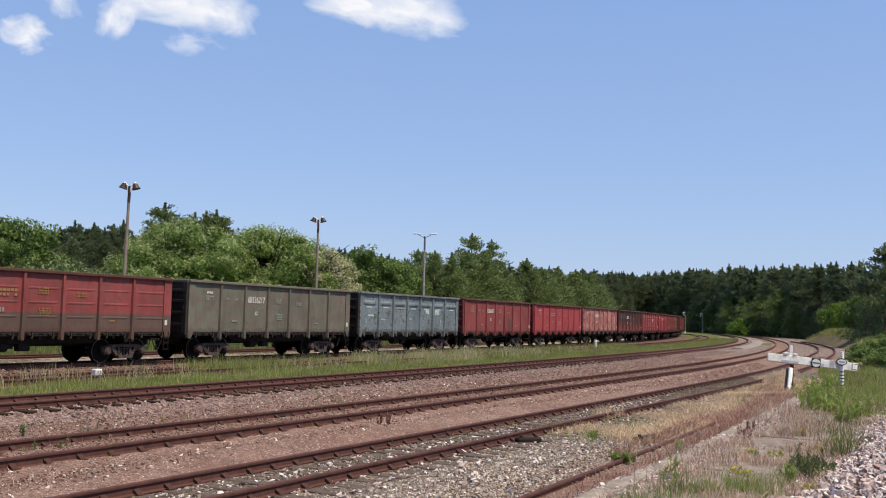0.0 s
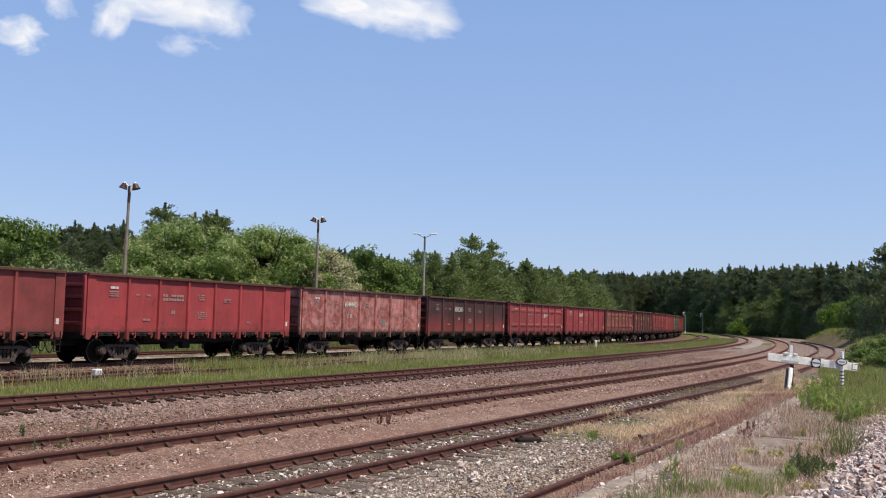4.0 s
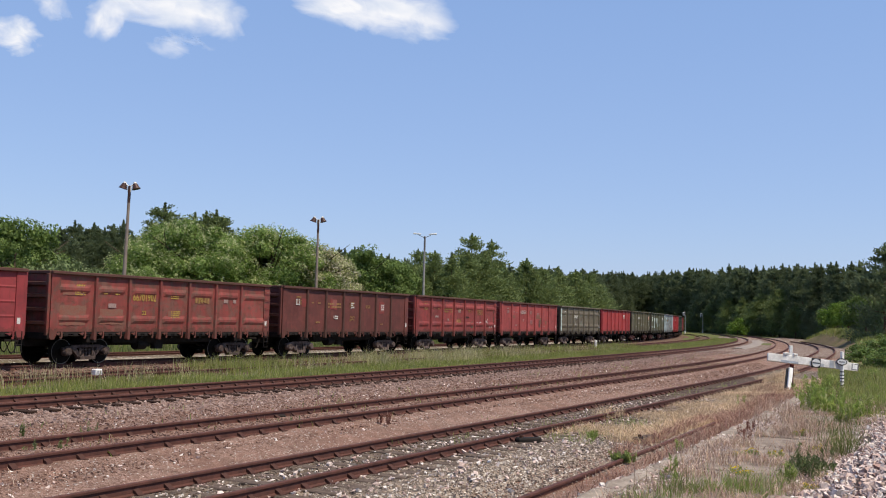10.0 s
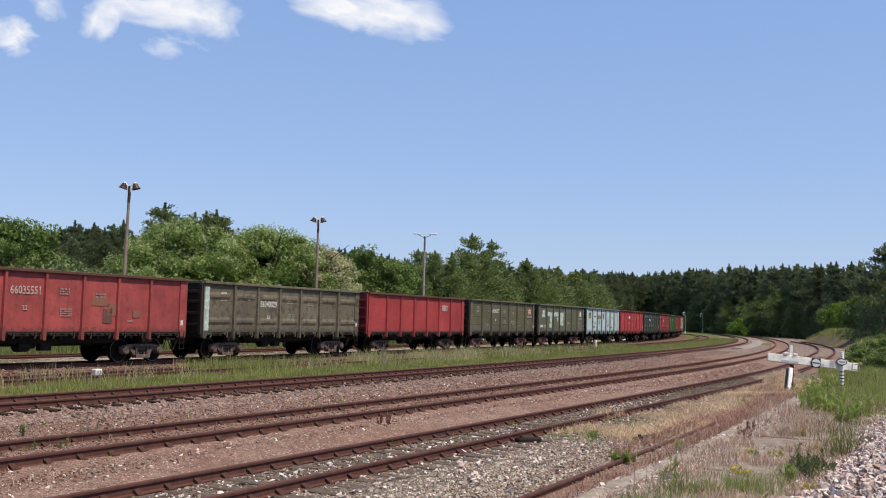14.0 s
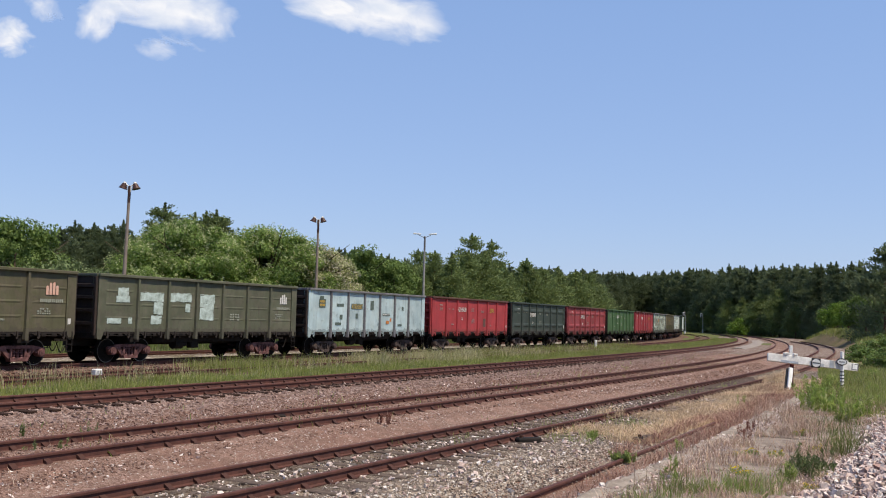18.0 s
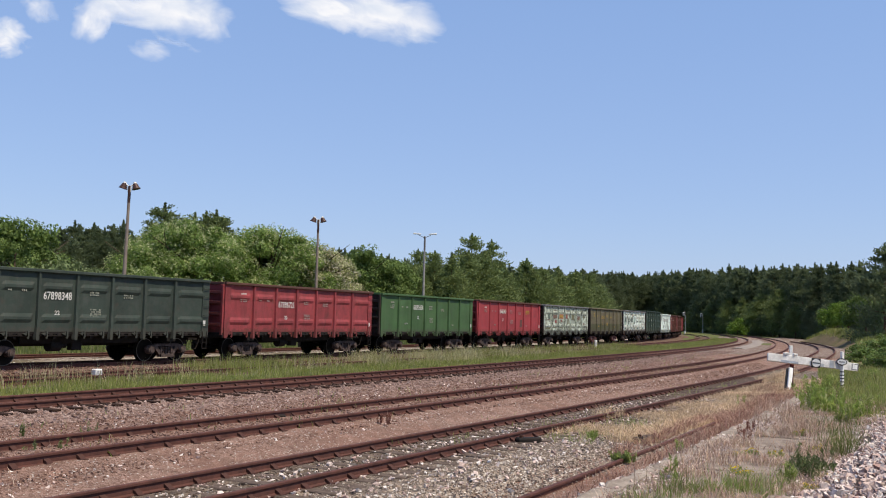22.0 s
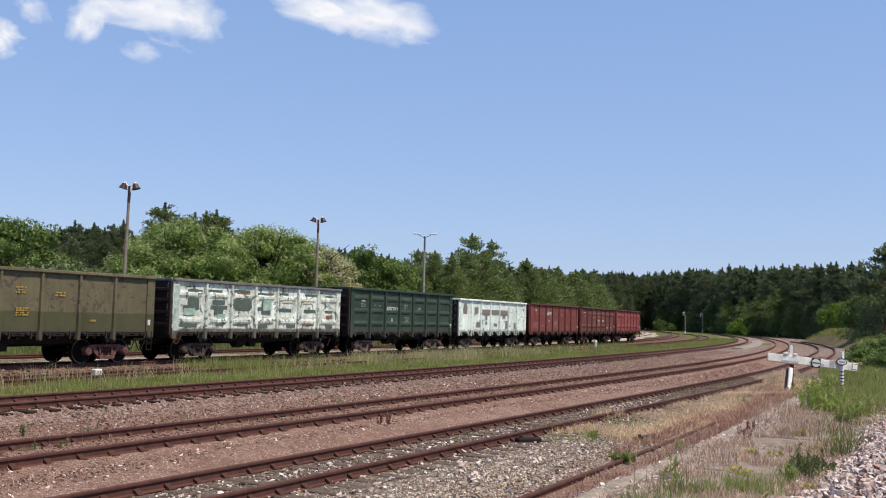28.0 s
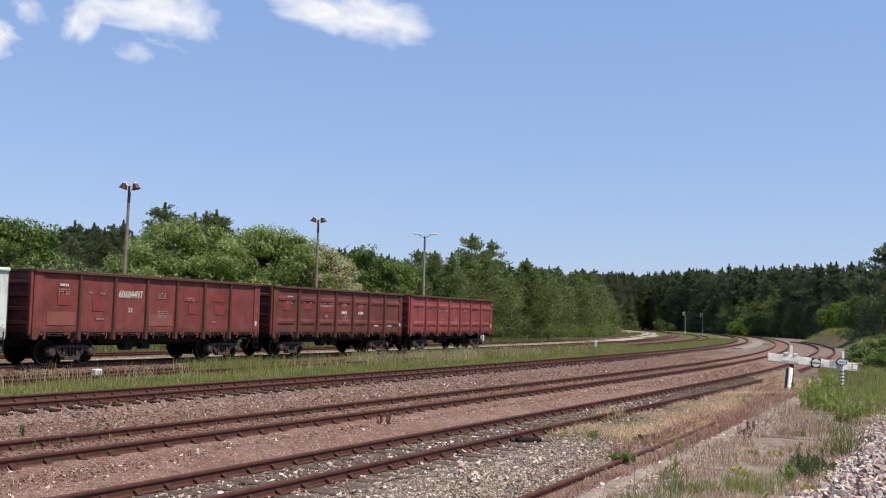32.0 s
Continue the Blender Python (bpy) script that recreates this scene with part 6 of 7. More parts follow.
# Darkened core: the shade in the gaps between heap stones, put into colour.
M["heap_gap_shade"] = gravel_mat("shaded_stone_core", [(0.07, 0.05, 0.045), (0.12, 0.09, 0.08), (0.17, 0.13, 0.115), (0.09, 0.065, 0.055)], 26, (0.09, 0.065, 0.055), 0.4)
HEAP = Line(5.43, 14.988, 0.4834, (-20, 0, 20), (0.0, 0.0, 0.0), -10, 30)
strip("ground_slope", EDGE, -8, 30, 1.0, (-0.9, 0.05, 1.0, 4.0, 8.0, 14.0), (LOW - 0.06, LOW - 0.10, LOW, LOW - 0.03, LOW - 0.06, LOW - 0.2), M["dry_turf"], "dry earth and bleached grass beside the ramp", 0.02)
strip("ground_heap", HEAP, -9, 20, 0.5, (-0.1, 0.5, 1.1, 1.8, 2.6, 3.4, 4.2), (LOW - 0.05, LOW + 0.22, LOW + 0.50, LOW + 0.72, LOW + 0.66, LOW + 0.35, LOW - 0.1), M["heap_gap_shade"], "dark core that stands for the shaded gaps in a heap of crushed stone", 0.10)


def heap_height(o):
    return np.interp(o, (-0.1, 0.5, 1.1, 1.8, 2.6, 3.4, 4.2), (0.0, 0.24, 0.52, 0.74, 0.68, 0.37, 0.0))


n = 16000
_sv, _ov = -8 + 27 * _r.random(n), -0.25 + 4.2 * _r.random(n)
_x, _y, _ = HEAP.at(_sv, _ov)
stuff("stone_heap", stones(_r, np.stack([_x, _y, heap_height(_ov) + 0.03 + LOW], axis=1), 0.043, 0.36, 0.12, 1.1), M["stone_heap"], "heap of pale pinkish crushed stone", "stone heap")
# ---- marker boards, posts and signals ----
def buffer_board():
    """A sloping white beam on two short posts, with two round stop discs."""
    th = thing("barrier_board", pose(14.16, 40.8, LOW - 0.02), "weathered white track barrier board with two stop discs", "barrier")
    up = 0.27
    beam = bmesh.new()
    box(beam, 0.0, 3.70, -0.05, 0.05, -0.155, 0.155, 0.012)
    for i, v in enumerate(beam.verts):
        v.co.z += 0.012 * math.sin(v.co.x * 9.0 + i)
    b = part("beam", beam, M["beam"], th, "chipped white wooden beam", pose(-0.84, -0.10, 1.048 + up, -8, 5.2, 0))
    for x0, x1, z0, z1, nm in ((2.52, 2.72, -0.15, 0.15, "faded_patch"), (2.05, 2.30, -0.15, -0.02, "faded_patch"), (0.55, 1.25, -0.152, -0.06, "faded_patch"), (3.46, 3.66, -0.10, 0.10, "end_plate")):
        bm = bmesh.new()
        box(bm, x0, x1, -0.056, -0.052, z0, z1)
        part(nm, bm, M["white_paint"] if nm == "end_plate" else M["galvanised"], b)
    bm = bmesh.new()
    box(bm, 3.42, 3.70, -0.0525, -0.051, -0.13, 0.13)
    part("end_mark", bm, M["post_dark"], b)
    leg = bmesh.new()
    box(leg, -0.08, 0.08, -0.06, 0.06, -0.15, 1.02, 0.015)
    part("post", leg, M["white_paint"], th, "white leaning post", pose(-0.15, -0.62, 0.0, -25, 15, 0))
    # Added black bar: the leaning post's shaded left side, built as a shape.
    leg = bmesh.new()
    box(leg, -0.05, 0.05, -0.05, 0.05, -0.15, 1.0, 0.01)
    part("shade_bar", leg, M["black_paint"], th, "black bar that stands for the shaded side of the leaning post", pose(-0.235, -0.50, 0.0, -25, 15, 0))
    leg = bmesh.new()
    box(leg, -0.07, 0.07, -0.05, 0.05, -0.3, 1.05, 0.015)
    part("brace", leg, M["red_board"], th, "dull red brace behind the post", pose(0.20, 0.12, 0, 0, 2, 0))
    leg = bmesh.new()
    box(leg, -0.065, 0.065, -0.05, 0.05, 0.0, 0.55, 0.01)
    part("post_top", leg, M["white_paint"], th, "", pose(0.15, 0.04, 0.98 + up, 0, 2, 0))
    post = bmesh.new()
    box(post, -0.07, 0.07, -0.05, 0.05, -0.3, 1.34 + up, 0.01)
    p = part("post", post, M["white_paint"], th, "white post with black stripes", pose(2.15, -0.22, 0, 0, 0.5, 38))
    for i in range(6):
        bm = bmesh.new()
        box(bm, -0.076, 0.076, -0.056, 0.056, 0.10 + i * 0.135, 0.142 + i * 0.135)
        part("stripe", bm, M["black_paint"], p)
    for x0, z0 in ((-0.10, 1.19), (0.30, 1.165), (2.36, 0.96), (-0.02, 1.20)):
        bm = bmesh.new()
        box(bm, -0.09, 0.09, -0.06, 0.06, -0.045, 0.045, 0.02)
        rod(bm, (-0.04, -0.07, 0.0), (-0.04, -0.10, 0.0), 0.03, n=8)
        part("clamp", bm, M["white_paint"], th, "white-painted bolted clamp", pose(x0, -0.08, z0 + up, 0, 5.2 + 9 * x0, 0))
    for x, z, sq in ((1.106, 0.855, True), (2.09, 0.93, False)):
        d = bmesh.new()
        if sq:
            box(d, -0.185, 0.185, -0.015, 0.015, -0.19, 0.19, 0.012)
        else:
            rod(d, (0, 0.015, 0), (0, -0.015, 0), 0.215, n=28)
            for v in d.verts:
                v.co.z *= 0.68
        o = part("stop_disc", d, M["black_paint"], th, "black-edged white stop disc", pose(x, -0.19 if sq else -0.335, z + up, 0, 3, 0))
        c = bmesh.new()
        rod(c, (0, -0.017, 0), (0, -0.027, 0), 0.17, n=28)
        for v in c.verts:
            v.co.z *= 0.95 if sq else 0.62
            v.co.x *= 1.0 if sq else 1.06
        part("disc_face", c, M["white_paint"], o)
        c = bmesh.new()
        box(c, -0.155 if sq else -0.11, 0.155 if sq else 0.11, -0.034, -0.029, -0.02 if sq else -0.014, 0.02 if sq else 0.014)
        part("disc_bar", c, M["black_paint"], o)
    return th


M["beam"] = plain_mat("weathered_white_wood", (0.84, 0.82, 0.78), (0.60, 0.57, 0.53), 0.85, 0, 3.0, 0.4)
M["red_board"] = plain_mat("dull_red_paint", (0.16, 0.035, 0.03), (0.10, 0.03, 0.025), 0.7, 0, 4.0)
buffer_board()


def white_post(px, py, h, w, name, label):
    x, y = on_ground(px, py, -0.1)
    th = thing(name, pose(x, y, -0.12, 0, 0, 27), label, "marker post")
    bm = bmesh.new()
    box(bm, -w / 2, w / 2, -w / 2, w / 2, -0.1, h, w * 0.12)
    part("post", bm, M["white_paint"], th)
    bm = bmesh.new()
    box(bm, -w * 0.30, w * 0.30, -w * 0.51 - 0.004, -w * 0.50, h * 0.62, h * 0.74)
    part("marking", bm, M["black_paint"] if h < 0.5 else M["galvanised"], th, "faint grey marking")
    return th


def low_box(px, py):
    x, y = on_ground(px, py, -0.1)
    th = thing("marker_stone", pose(x, y, -0.05, 0, 0, 60), "low white concrete track marker stone", "marker stone")
    bm = bmesh.new()
    box(bm, -0.15, 0.15, -0.13, 0.13, -0.1, 0.24, 0.03)
    part("block", bm, M["white_paint"], th)
    for x0 in (-0.10, 0.01):
        bm = bmesh.new()
        box(bm, x0, x0 + 0.08, -0.136, -0.131, 0.06, 0.18)
        part("marking", bm, M["galvanised"], th, "grey worn marking")
    return th


low_box(171, 668)
white_post(1054, 619, 0.85, 0.19, "marker_post", "white concrete marker post in the grass")
white_post(1104, 579, 2.4, 0.9, "marker_post", "far white marker post beside the curve")
for px, py, h in ((1084, 583, 1.0), (1117, 580, 0.6), (1212, 591, 0.6), (853, 607, 0.9)):
    white_post(px, py, h, 0.35, "marker_stone", "small white marker stone beside the rails")


def signal(px, dist, top):
    x, y = spot(px, dist)
    th = thing("signal", pose(x, y, -0.1), "slim grey railway signal mast at the wood's edge", "signal")
    bm = bmesh.new()
    rod(bm, (0, 0, -0.2), (0, 0, top), 0.11, 0.08, 8)
    part("mast", bm, M["galvanised"], th)
    bm = bmesh.new()
    box(bm, -0.75, -0.05, -0.14, 0.14, top - 0.2, top + 0.9, 0.08)
    part("signal_head", bm, M["galvanised"], th)
    bm = bmesh.new()
    for z in (top + 0.1, top + 0.55):
        rod(bm, (-0.40, -0.14, z), (-0.40, -0.17, z), 0.16, n=12)
    part("lens", bm, M["black_paint"], th)
    return th


signal(1215, 285, 5.0)
signal(1246, 288, 4.8)
signal(1091, 350, 5.4)


def arrow_board(px, py):
    """Grey board on a post, shaped like an upward arrow."""
    x, y = on_ground(px, py, -0.1)
    th = thing("arrow_board", pose(x, y, -0.1), "small grey arrow-shaped marker board on a post", "sign")
    bm = bmesh.new()
    prism(bm, [(-0.62, 1.25), (0.0, 1.95), (0.62, 1.25), (0.62, 1.0), (0.25, 1.1), (0.25, 0.75), (-0.25, 0.75), (-0.25, 1.1), (-0.62, 1.0)], -0.03, 0.03)
    part("board", bm, M["galvanised"], th)
    bm = bmesh.new()
    box(bm, -0.12, 0.12, 0.03, 0.12, -0.2, 1.4)
    part("post", bm, M["galvanised"], th)
    bm = bmesh.new()
    box(bm, -0.28, 0.28, -0.06, 0.16, -0.1, 0.18)
    part("foot", bm, M["concrete"], th)


arrow_board(890, 601)
_x, _y = on_ground(970, 606, -0.1)
_t = thing("iron_stake", pose(_x, _y, -0.1), "short dark iron stake beside the rails", "stake")
_b = bmesh.new()
box(_b, -0.08, 0.08, -0.08, 0.08, -0.1, 0.8, 0.02)
part("stake", _b, M["steel_blackish"], _t)
# old sleeper ends and an iron block beside the near track
for px, py, turn, w in ((935, 783, 20, 0.55), (485, 742, 25, 0.5), (1140, 780, 55, 0.8)):
    _z = LOW if px > 800 else -0.02
    _x, _y = on_ground(px, py, _z)
    _t = thing("iron_block", pose(_x, _y, _z, 0, 0, turn), "dark rusty iron piece lying on the gravel", "scrap iron")
    _b = bmesh.new()
    box(_b, -w / 2, w / 2, -0.10, 0.10, -0.03, 0.10, 0.03)
    part("block", _b, M["steel_blackish"], _t)
    _b = bmesh.new()
    rod(_b, (-w * 0.3, 0, 0.09), (-w * 0.3, 0, 0.15), 0.04, n=8)
    part("bolt", _b, M["iron"], _t)
# ---- what is painted on the wagons ----
M["mark_white"] = plain_mat("white_lettering", (0.72, 0.70, 0.67), (0.50, 0.48, 0.45), 0.7, 0, 14.0)
M["mark_yellow"] = plain_mat("yellow_lettering", (0.50, 0.34, 0.07), (0.34, 0.22, 0.06), 0.7, 0, 14.0)
M["mark_ochre"] = plain_mat("faded_ochre_lettering", (0.34, 0.20, 0.075), (0.24, 0.12, 0.06), 0.7, 0, 14.0)
M["mark_faint"] = plain_mat("faded_lettering", (0.37, 0.27, 0.245), (0.26, 0.16, 0.145), 0.7, 0, 14.0)
M["mark_worn"] = plain_mat("worn_white_lettering", (0.58, 0.48, 0.45), (0.34, 0.20, 0.18), 0.7, 0, 9.0)
M["mark_coral"] = plain_mat("coral_emblem_paint", (0.62, 0.30, 0.21), (0.66, 0.50, 0.42), 0.7, 0, 3.0)
M["mark_pale"] = plain_mat("worn_pale_lettering", (0.33, 0.34, 0.28), (0.22, 0.23, 0.18), 0.7, 0, 14.0)
M["patch_pale"] = plain_mat("pale_patch", (0.58, 0.68, 0.65), (0.24, 0.29, 0.25), 0.7, 0, 4.0)
M["patch_green"] = plain_mat("dark_green_patch", (0.070, 0.10, 0.085), (0.12, 0.15, 0.13), 0.7, 0, 5.0)
M["patch_grey"] = plain_mat("grey_patch", (0.17, 0.165, 0.16), (0.22, 0.21, 0.20), 0.7, 0, 5.0)
M["patch_scuff"] = plain_mat("dark_scuffed_patch", (0.15, 0.075, 0.065), (0.10, 0.06, 0.052), 0.75, 0, 5.0)
M["patch_soot"] = plain_mat("sooty_patch", (0.040, 0.024, 0.024), (0.060, 0.030, 0.029), 0.8, 0, 3.0)
M["patch_worn"] = plain_mat("worn_olive_patch", (0.125, 0.13, 0.095), (0.10, 0.075, 0.06), 0.8, 0, 4.0)
M["patch_rust"] = plain_mat("bare_patch", (0.14, 0.10, 0.085), (0.20, 0.12, 0.09), 0.8, 0, 5.0)
M["patch_dust"] = plain_mat("dusty_worn_patch", (0.21, 0.115, 0.085), (0.25, 0.085, 0.062), 0.8, 0, 5.0)
M["patch_red"] = plain_mat("fresh_red_patch", (0.25, 0.052, 0.048), (0.19, 0.045, 0.042), 0.7, 0, 5.0)
M["patch_pink"] = plain_mat("pale_red_patch", (0.27, 0.098, 0.082), (0.23, 0.08, 0.068), 0.7, 0, 5.0)
M["patch_ochre"] = plain_mat("ochre_patch", (0.42, 0.20, 0.10), (0.30, 0.13, 0.08), 0.7, 0, 6.0)
M["patch_olive"] = plain_mat("olive_patch", (0.13, 0.13, 0.075), (0.17, 0.16, 0.10), 0.7, 0, 6.0)
M["patch_teal"] = plain_mat("faded_teal_patch", (0.19, 0.31, 0.26), (0.48, 0.60, 0.53), 0.75, 0, 3.0)
M["patch_cream"] = plain_mat("faded_cream_patch", (0.70, 0.66, 0.54), (0.46, 0.42, 0.34), 0.75, 0, 4.0)
M["patch_orange"] = plain_mat("orange_patch", (0.55, 0.20, 0.05), (0.45, 0.18, 0.06), 0.7, 0, 5.0)


def word_mesh(text, width, height):
    """A word as a thin mesh, facing -y, its middle at the origin."""
    cu = bpy.data.curves.new("lettering", "FONT")
    cu.body, cu.align_x, cu.align_y, cu.extrude, cu.offset = text, "CENTER", "CENTER", 0.004, 0.012
    cu.resolution_u = 2
    ob = bpy.data.objects.new("lettering", cu)
    scene.collection.objects.link(ob)
    me = bpy.data.meshes.new_from_object(ob.evaluated_get(bpy.context.evaluated_depsgraph_get()))
    bpy.data.objects.remove(ob)
    bpy.data.curves.remove(cu)
    co = np.empty(len(me.vertices) * 3, dtype=np.float32)
    me.vertices.foreach_get("co", co)
    co = co.reshape(-1, 3)
    lo, hi = co.min(axis=0), co.max(axis=0)
    c = (co - (lo + hi) / 2) / np.maximum(hi - lo, 1e-6) * np.array([width, height, 0.006])
    me.vertices.foreach_set("co", np.stack([c[:, 0], -c[:, 2], c[:, 1]], axis=1).ravel())
    me.update()
    me.materials.clear()
    return me


_words = {}


def word(w, u, z, text, width=1.25, height=0.30, mat="mark_white", out=0.02):
    key = (text, width, height)
    if key not in _words:
        _words[key] = word_mesh(text, width, height)
    put("lettering", _words[key], M[mat], w, pose(bay_x(u), -1.46 - out, z))["kind"] = "stuff"


def bars(w, u, z, width, height, rows, cols, mat="mark_white", seed=0, out=0.02):
    """Lettering too small or too worn to read: rows of plain bars."""
    rng = random.Random(seed)
    bm = bmesh.new()
    rh, cw = height / (rows * 1.5 - 0.5 if rows > 1 else 1), width / cols
    for r in range(rows):
        z0 = height / 2 - r * rh * 1.5
        for c in range(cols):
            if rows == 1 or rng.random() < 0.85:
                x0 = -width / 2 + c * cw
                box(bm, x0 + cw * 0.10, x0 + cw * rng.uniform(0.72, 0.92), -0.003, 0.003, z0 - rh * rng.uniform(0.85, 1.0), z0)
    part("lettering", bm, M[mat], w, "", pose(bay_x(u), -1.46 - out, z))["kind"] = "stuff"


_pm = {}


def patch(w, u, z, width, height, mat, out=0.014):
    """A painted-over rectangle with uneven corners."""
    key = (round(width, 2), round(height, 2))
    if key not in _pm:
        bm = bmesh.new()
        rng = random.Random(int(width * 100 + height * 7000))
        c = min(0.022, 0.06 * min(width, height))
        nx, nz = max(2, int(width / 0.12)), max(2, int(height / 0.12))
        j = lambda: rng.uniform(-c, c)
        ring = [(-width / 2 + width * i / nx, -height / 2 + j()) for i in range(nx)] + [(width / 2 + j(), -height / 2 + height * i / nz) for i in range(nz)]
        ring += [(width / 2 - width * i / nx, height / 2 + j()) for i in range(nx)] + [(-width / 2 + j(), height / 2 - height * i / nz) for i in range(nz)]
        prism(bm, ring, -0.002, 0.002)
        _pm[key] = mesh_of(bm, "paint_patch")
    put("paint_patch", _pm[key], M[mat], w, pose(bay_x(u), -1.46 - out, z))


def small_marks(k, w, mat="mark_white", number=None, num_mat="mark_white", z=2.72, under="22"):
    """The usual set: the number over its code, dates, weights and notes."""
    if number:
        word(w, 2.5, z, number, 1.28, 0.30, num_mat)
        word(w, 2.5, z - 0.62, under, 0.23, 0.17, num_mat)
    else:
        bars(w, 2.5, z, 1.28, 0.27, 2, 8, "mark_faint" if num_mat == "mark_white" else num_mat, k)
        bars(w, 2.5, z - 0.62, 0.24, 0.17, 1, 2, "mark_faint", k)
    red = WAGONS[k][0][0] > 1.5 * WAGONS[k][0][1]
    faint = mat if mat in ("mark_yellow", "mark_ochre") else "mark_faint" if red else "mark_pale"
    bars(w, 0.65, 2.96, 0.42, 0.10, 1, 5, mat if k % 3 else faint, k + 1)
    bars(w, 0.65, 2.72, 0.50, 0.22, 3, 8, faint, k + 2)
    bars(w, 1.30, 2.72, 0.20, 0.08, 1, 2, faint, k + 3)
    bars(w, 1.65, 2.71, 0.24, 0.08, 1, 3, faint, k + 13)
    bars(w, 3.5, 2.72, 0.45, 0.24, 3, 7, faint, k + 4)
    bars(w, 3.55, 1.95, 0.55, 0.30, 4, 9, faint, k + 5)
    bars(w, 4.5, 2.62, 0.50, 0.16, 2, 8, faint, k + 7)
    bars(w, 1.6, 1.72, 0.40, 0.09, 1, 7, faint, k + 6)
    bars(w, 5.4, 1.66, 0.30, 0.08, 1, 6, faint, k + 8)
    patch(w, 6.88, 1.62, 0.14, 0.22, "mark_white", 0.052)


W = [w for w, _ in TRAIN]
for k, num in ((5, "60444403"), (13, "56340029"), (15, "68942072"), (19, "67898348"), (20, "67396721"), (28, "60684497"), (1, "68136217"), (3, "63866057"), (6, "63652051"), (8, "68367630"), (18, "62145628"), (21, "63092654"), (22, "63682462"), (26, "60512613")):
    small_marks(k, W[k], "mark_white", num, "mark_white", 2.72 if k not in (13, 19, 20, 26) else 2.55, "21" if k == 22 else "22")
small_marks(12, W[12], "mark_worn", "66035551", "mark_worn")
for k in (4, 29, 30, 7):
    small_marks(k, W[k], "mark_white", None, "mark_white", 2.66)
for k, num in ((0, None), (9, "66701902"), (10, None), (11, None), (24, "60234312")):
    small_marks(k, W[k], "mark_yellow" if num else "mark_ochre", num, "mark_yellow" if num else "mark_ochre", 2.62)
for k in (14, 18, 22):
    word(W[k], 5.5, 2.75 if k == 14 else 2.70, "ПВРЗ" if k == 14 else "ДВРЗ", 0.75, 0.34, "mark_white" if k == 14 else "mark_yellow")
word(W[7], 4.6, 2.50, "ЦВРЗ", 0.95, 0.34)
bars(W[9], 4.5, 2.58, 0.95, 0.26, 1, 5, "mark_ochre", 9)
for u, z, a in ((5.4, 2.6, 0.3), (5.75, 2.6, 0.2), (1.5, 2.25, 0.4)):
    patch(W[9], u, z, a, 0.16, "mark_faint", 0.022)
word(W[11], 5.5, 2.56, "ПВРЗ", 0.95, 0.36, "mark_ochre")
for u, z, a, b, m in ((3.5, 2.60, 0.42, 0.16, "mark_faint"), (3.58, 2.66, 0.2, 0.12, "mark_white"), (3.4, 1.88, 0.5, 0.28, "patch_ochre"), (4.42, 1.76, 0.5, 0.2, "patch_ochre"), (4.76, 1.70, 0.36, 0.44, "patch_worn"), (4.3, 2.20, 0.6, 0.12, "patch_soot"), (5.25, 1.76, 0.16, 0.22, "mark_white"), (5.40, 1.68, 0.08, 0.12, "mark_white"), (5.58, 1.76, 0.30, 0.26, "mark_white"), (5.62, 1.76, 0.16, 0.2, "patch_scuff"), (6.46, 1.60, 0.24, 0.26, "mark_faint"), (6.62, 1.62, 0.14, 0.18, "mark_white"), (6.82, 2.1, 0.22, 0.4, "patch_scuff"), (6.82, 2.7, 0.22, 0.4, "patch_scuff"), (1.5, 2.2, 0.5, 0.12, "mark_faint")):
    patch(W[11], u, z, a, b, m, 0.018 if m == "patch_scuff" else 0.014)
for turn, dx, dz in ((35, 0.0, 0.0), (-40, 0.13, 0.13), (50, 0.16, -0.04)):
    bm = bmesh.new()
    box(bm, -0.13, 0.13, -0.003, 0.003, -0.025, 0.025)
    part("chalk_mark", bm, M["mark_white"], W[11], "", pose(bay_x(6.15) + dx, -1.478, 1.90 + dz, 0, turn, 0))
for u, z, a, b in ((0.5, 1.85, 1.25, 0.75), (1.5, 1.82, 1.2, 0.6), (0.5, 2.75, 1.0, 0.3), (3.5, 1.9, 0.7, 0.4), (4.5, 1.8, 0.5, 0.3)):
    patch(W[9], u, z, a, b, "patch_dust", 0.012)
# the red and sooty wagons
for k in (3, 8, 12, 18, 22):
    patch(W[k], 4.72, 1.85, 0.44, 0.58, "patch_scuff")
patch(W[5], 4.6, 1.75, 0.34, 0.40, "patch_grey")
for u, z, a, b, m in ((0.9, 2.7, 0.45, 0.40, "patch_red"), (2.45, 2.68, 0.65, 0.55, "patch_red"), (2.5, 2.75, 0.42, 0.36, "patch_pink"), (5.4, 2.6, 0.55, 0.65, "patch_red"), (5.42, 2.6, 0.36, 0.42, "patch_pink")):
    patch(W[10], u, z, a, b, m, 0.014 if m == "patch_red" else 0.020)
for u, z, a, b in ((1.35, 2.35, 0.5, 0.22), (4.5, 2.4, 0.9, 0.34), (4.85, 2.1, 0.5, 0.5), (5.6, 1.95, 0.4, 0.3)):
    patch(W[12], u, z, a, b, "patch_dust")
for u, z, a, b in ((0.55, 1.52, 1.5, 0.36), (1.5, 1.52, 1.45, 0.36), (3.4, 2.56, 1.1, 0.34), (0.6, 2.56, 0.8, 0.35), (4.6, 1.55, 0.6, 0.3)):
    patch(W[15], u, z, a, b, "patch_worn", 0.012)
for u, z in ((0.62, 2.72), (3.55, 2.66), (5.45, 2.62), (2.62, 2.05)):
    bars(W[10], u, z, 0.34, 0.30, 3, 3, "mark_white", int(u * 9), 0.026)
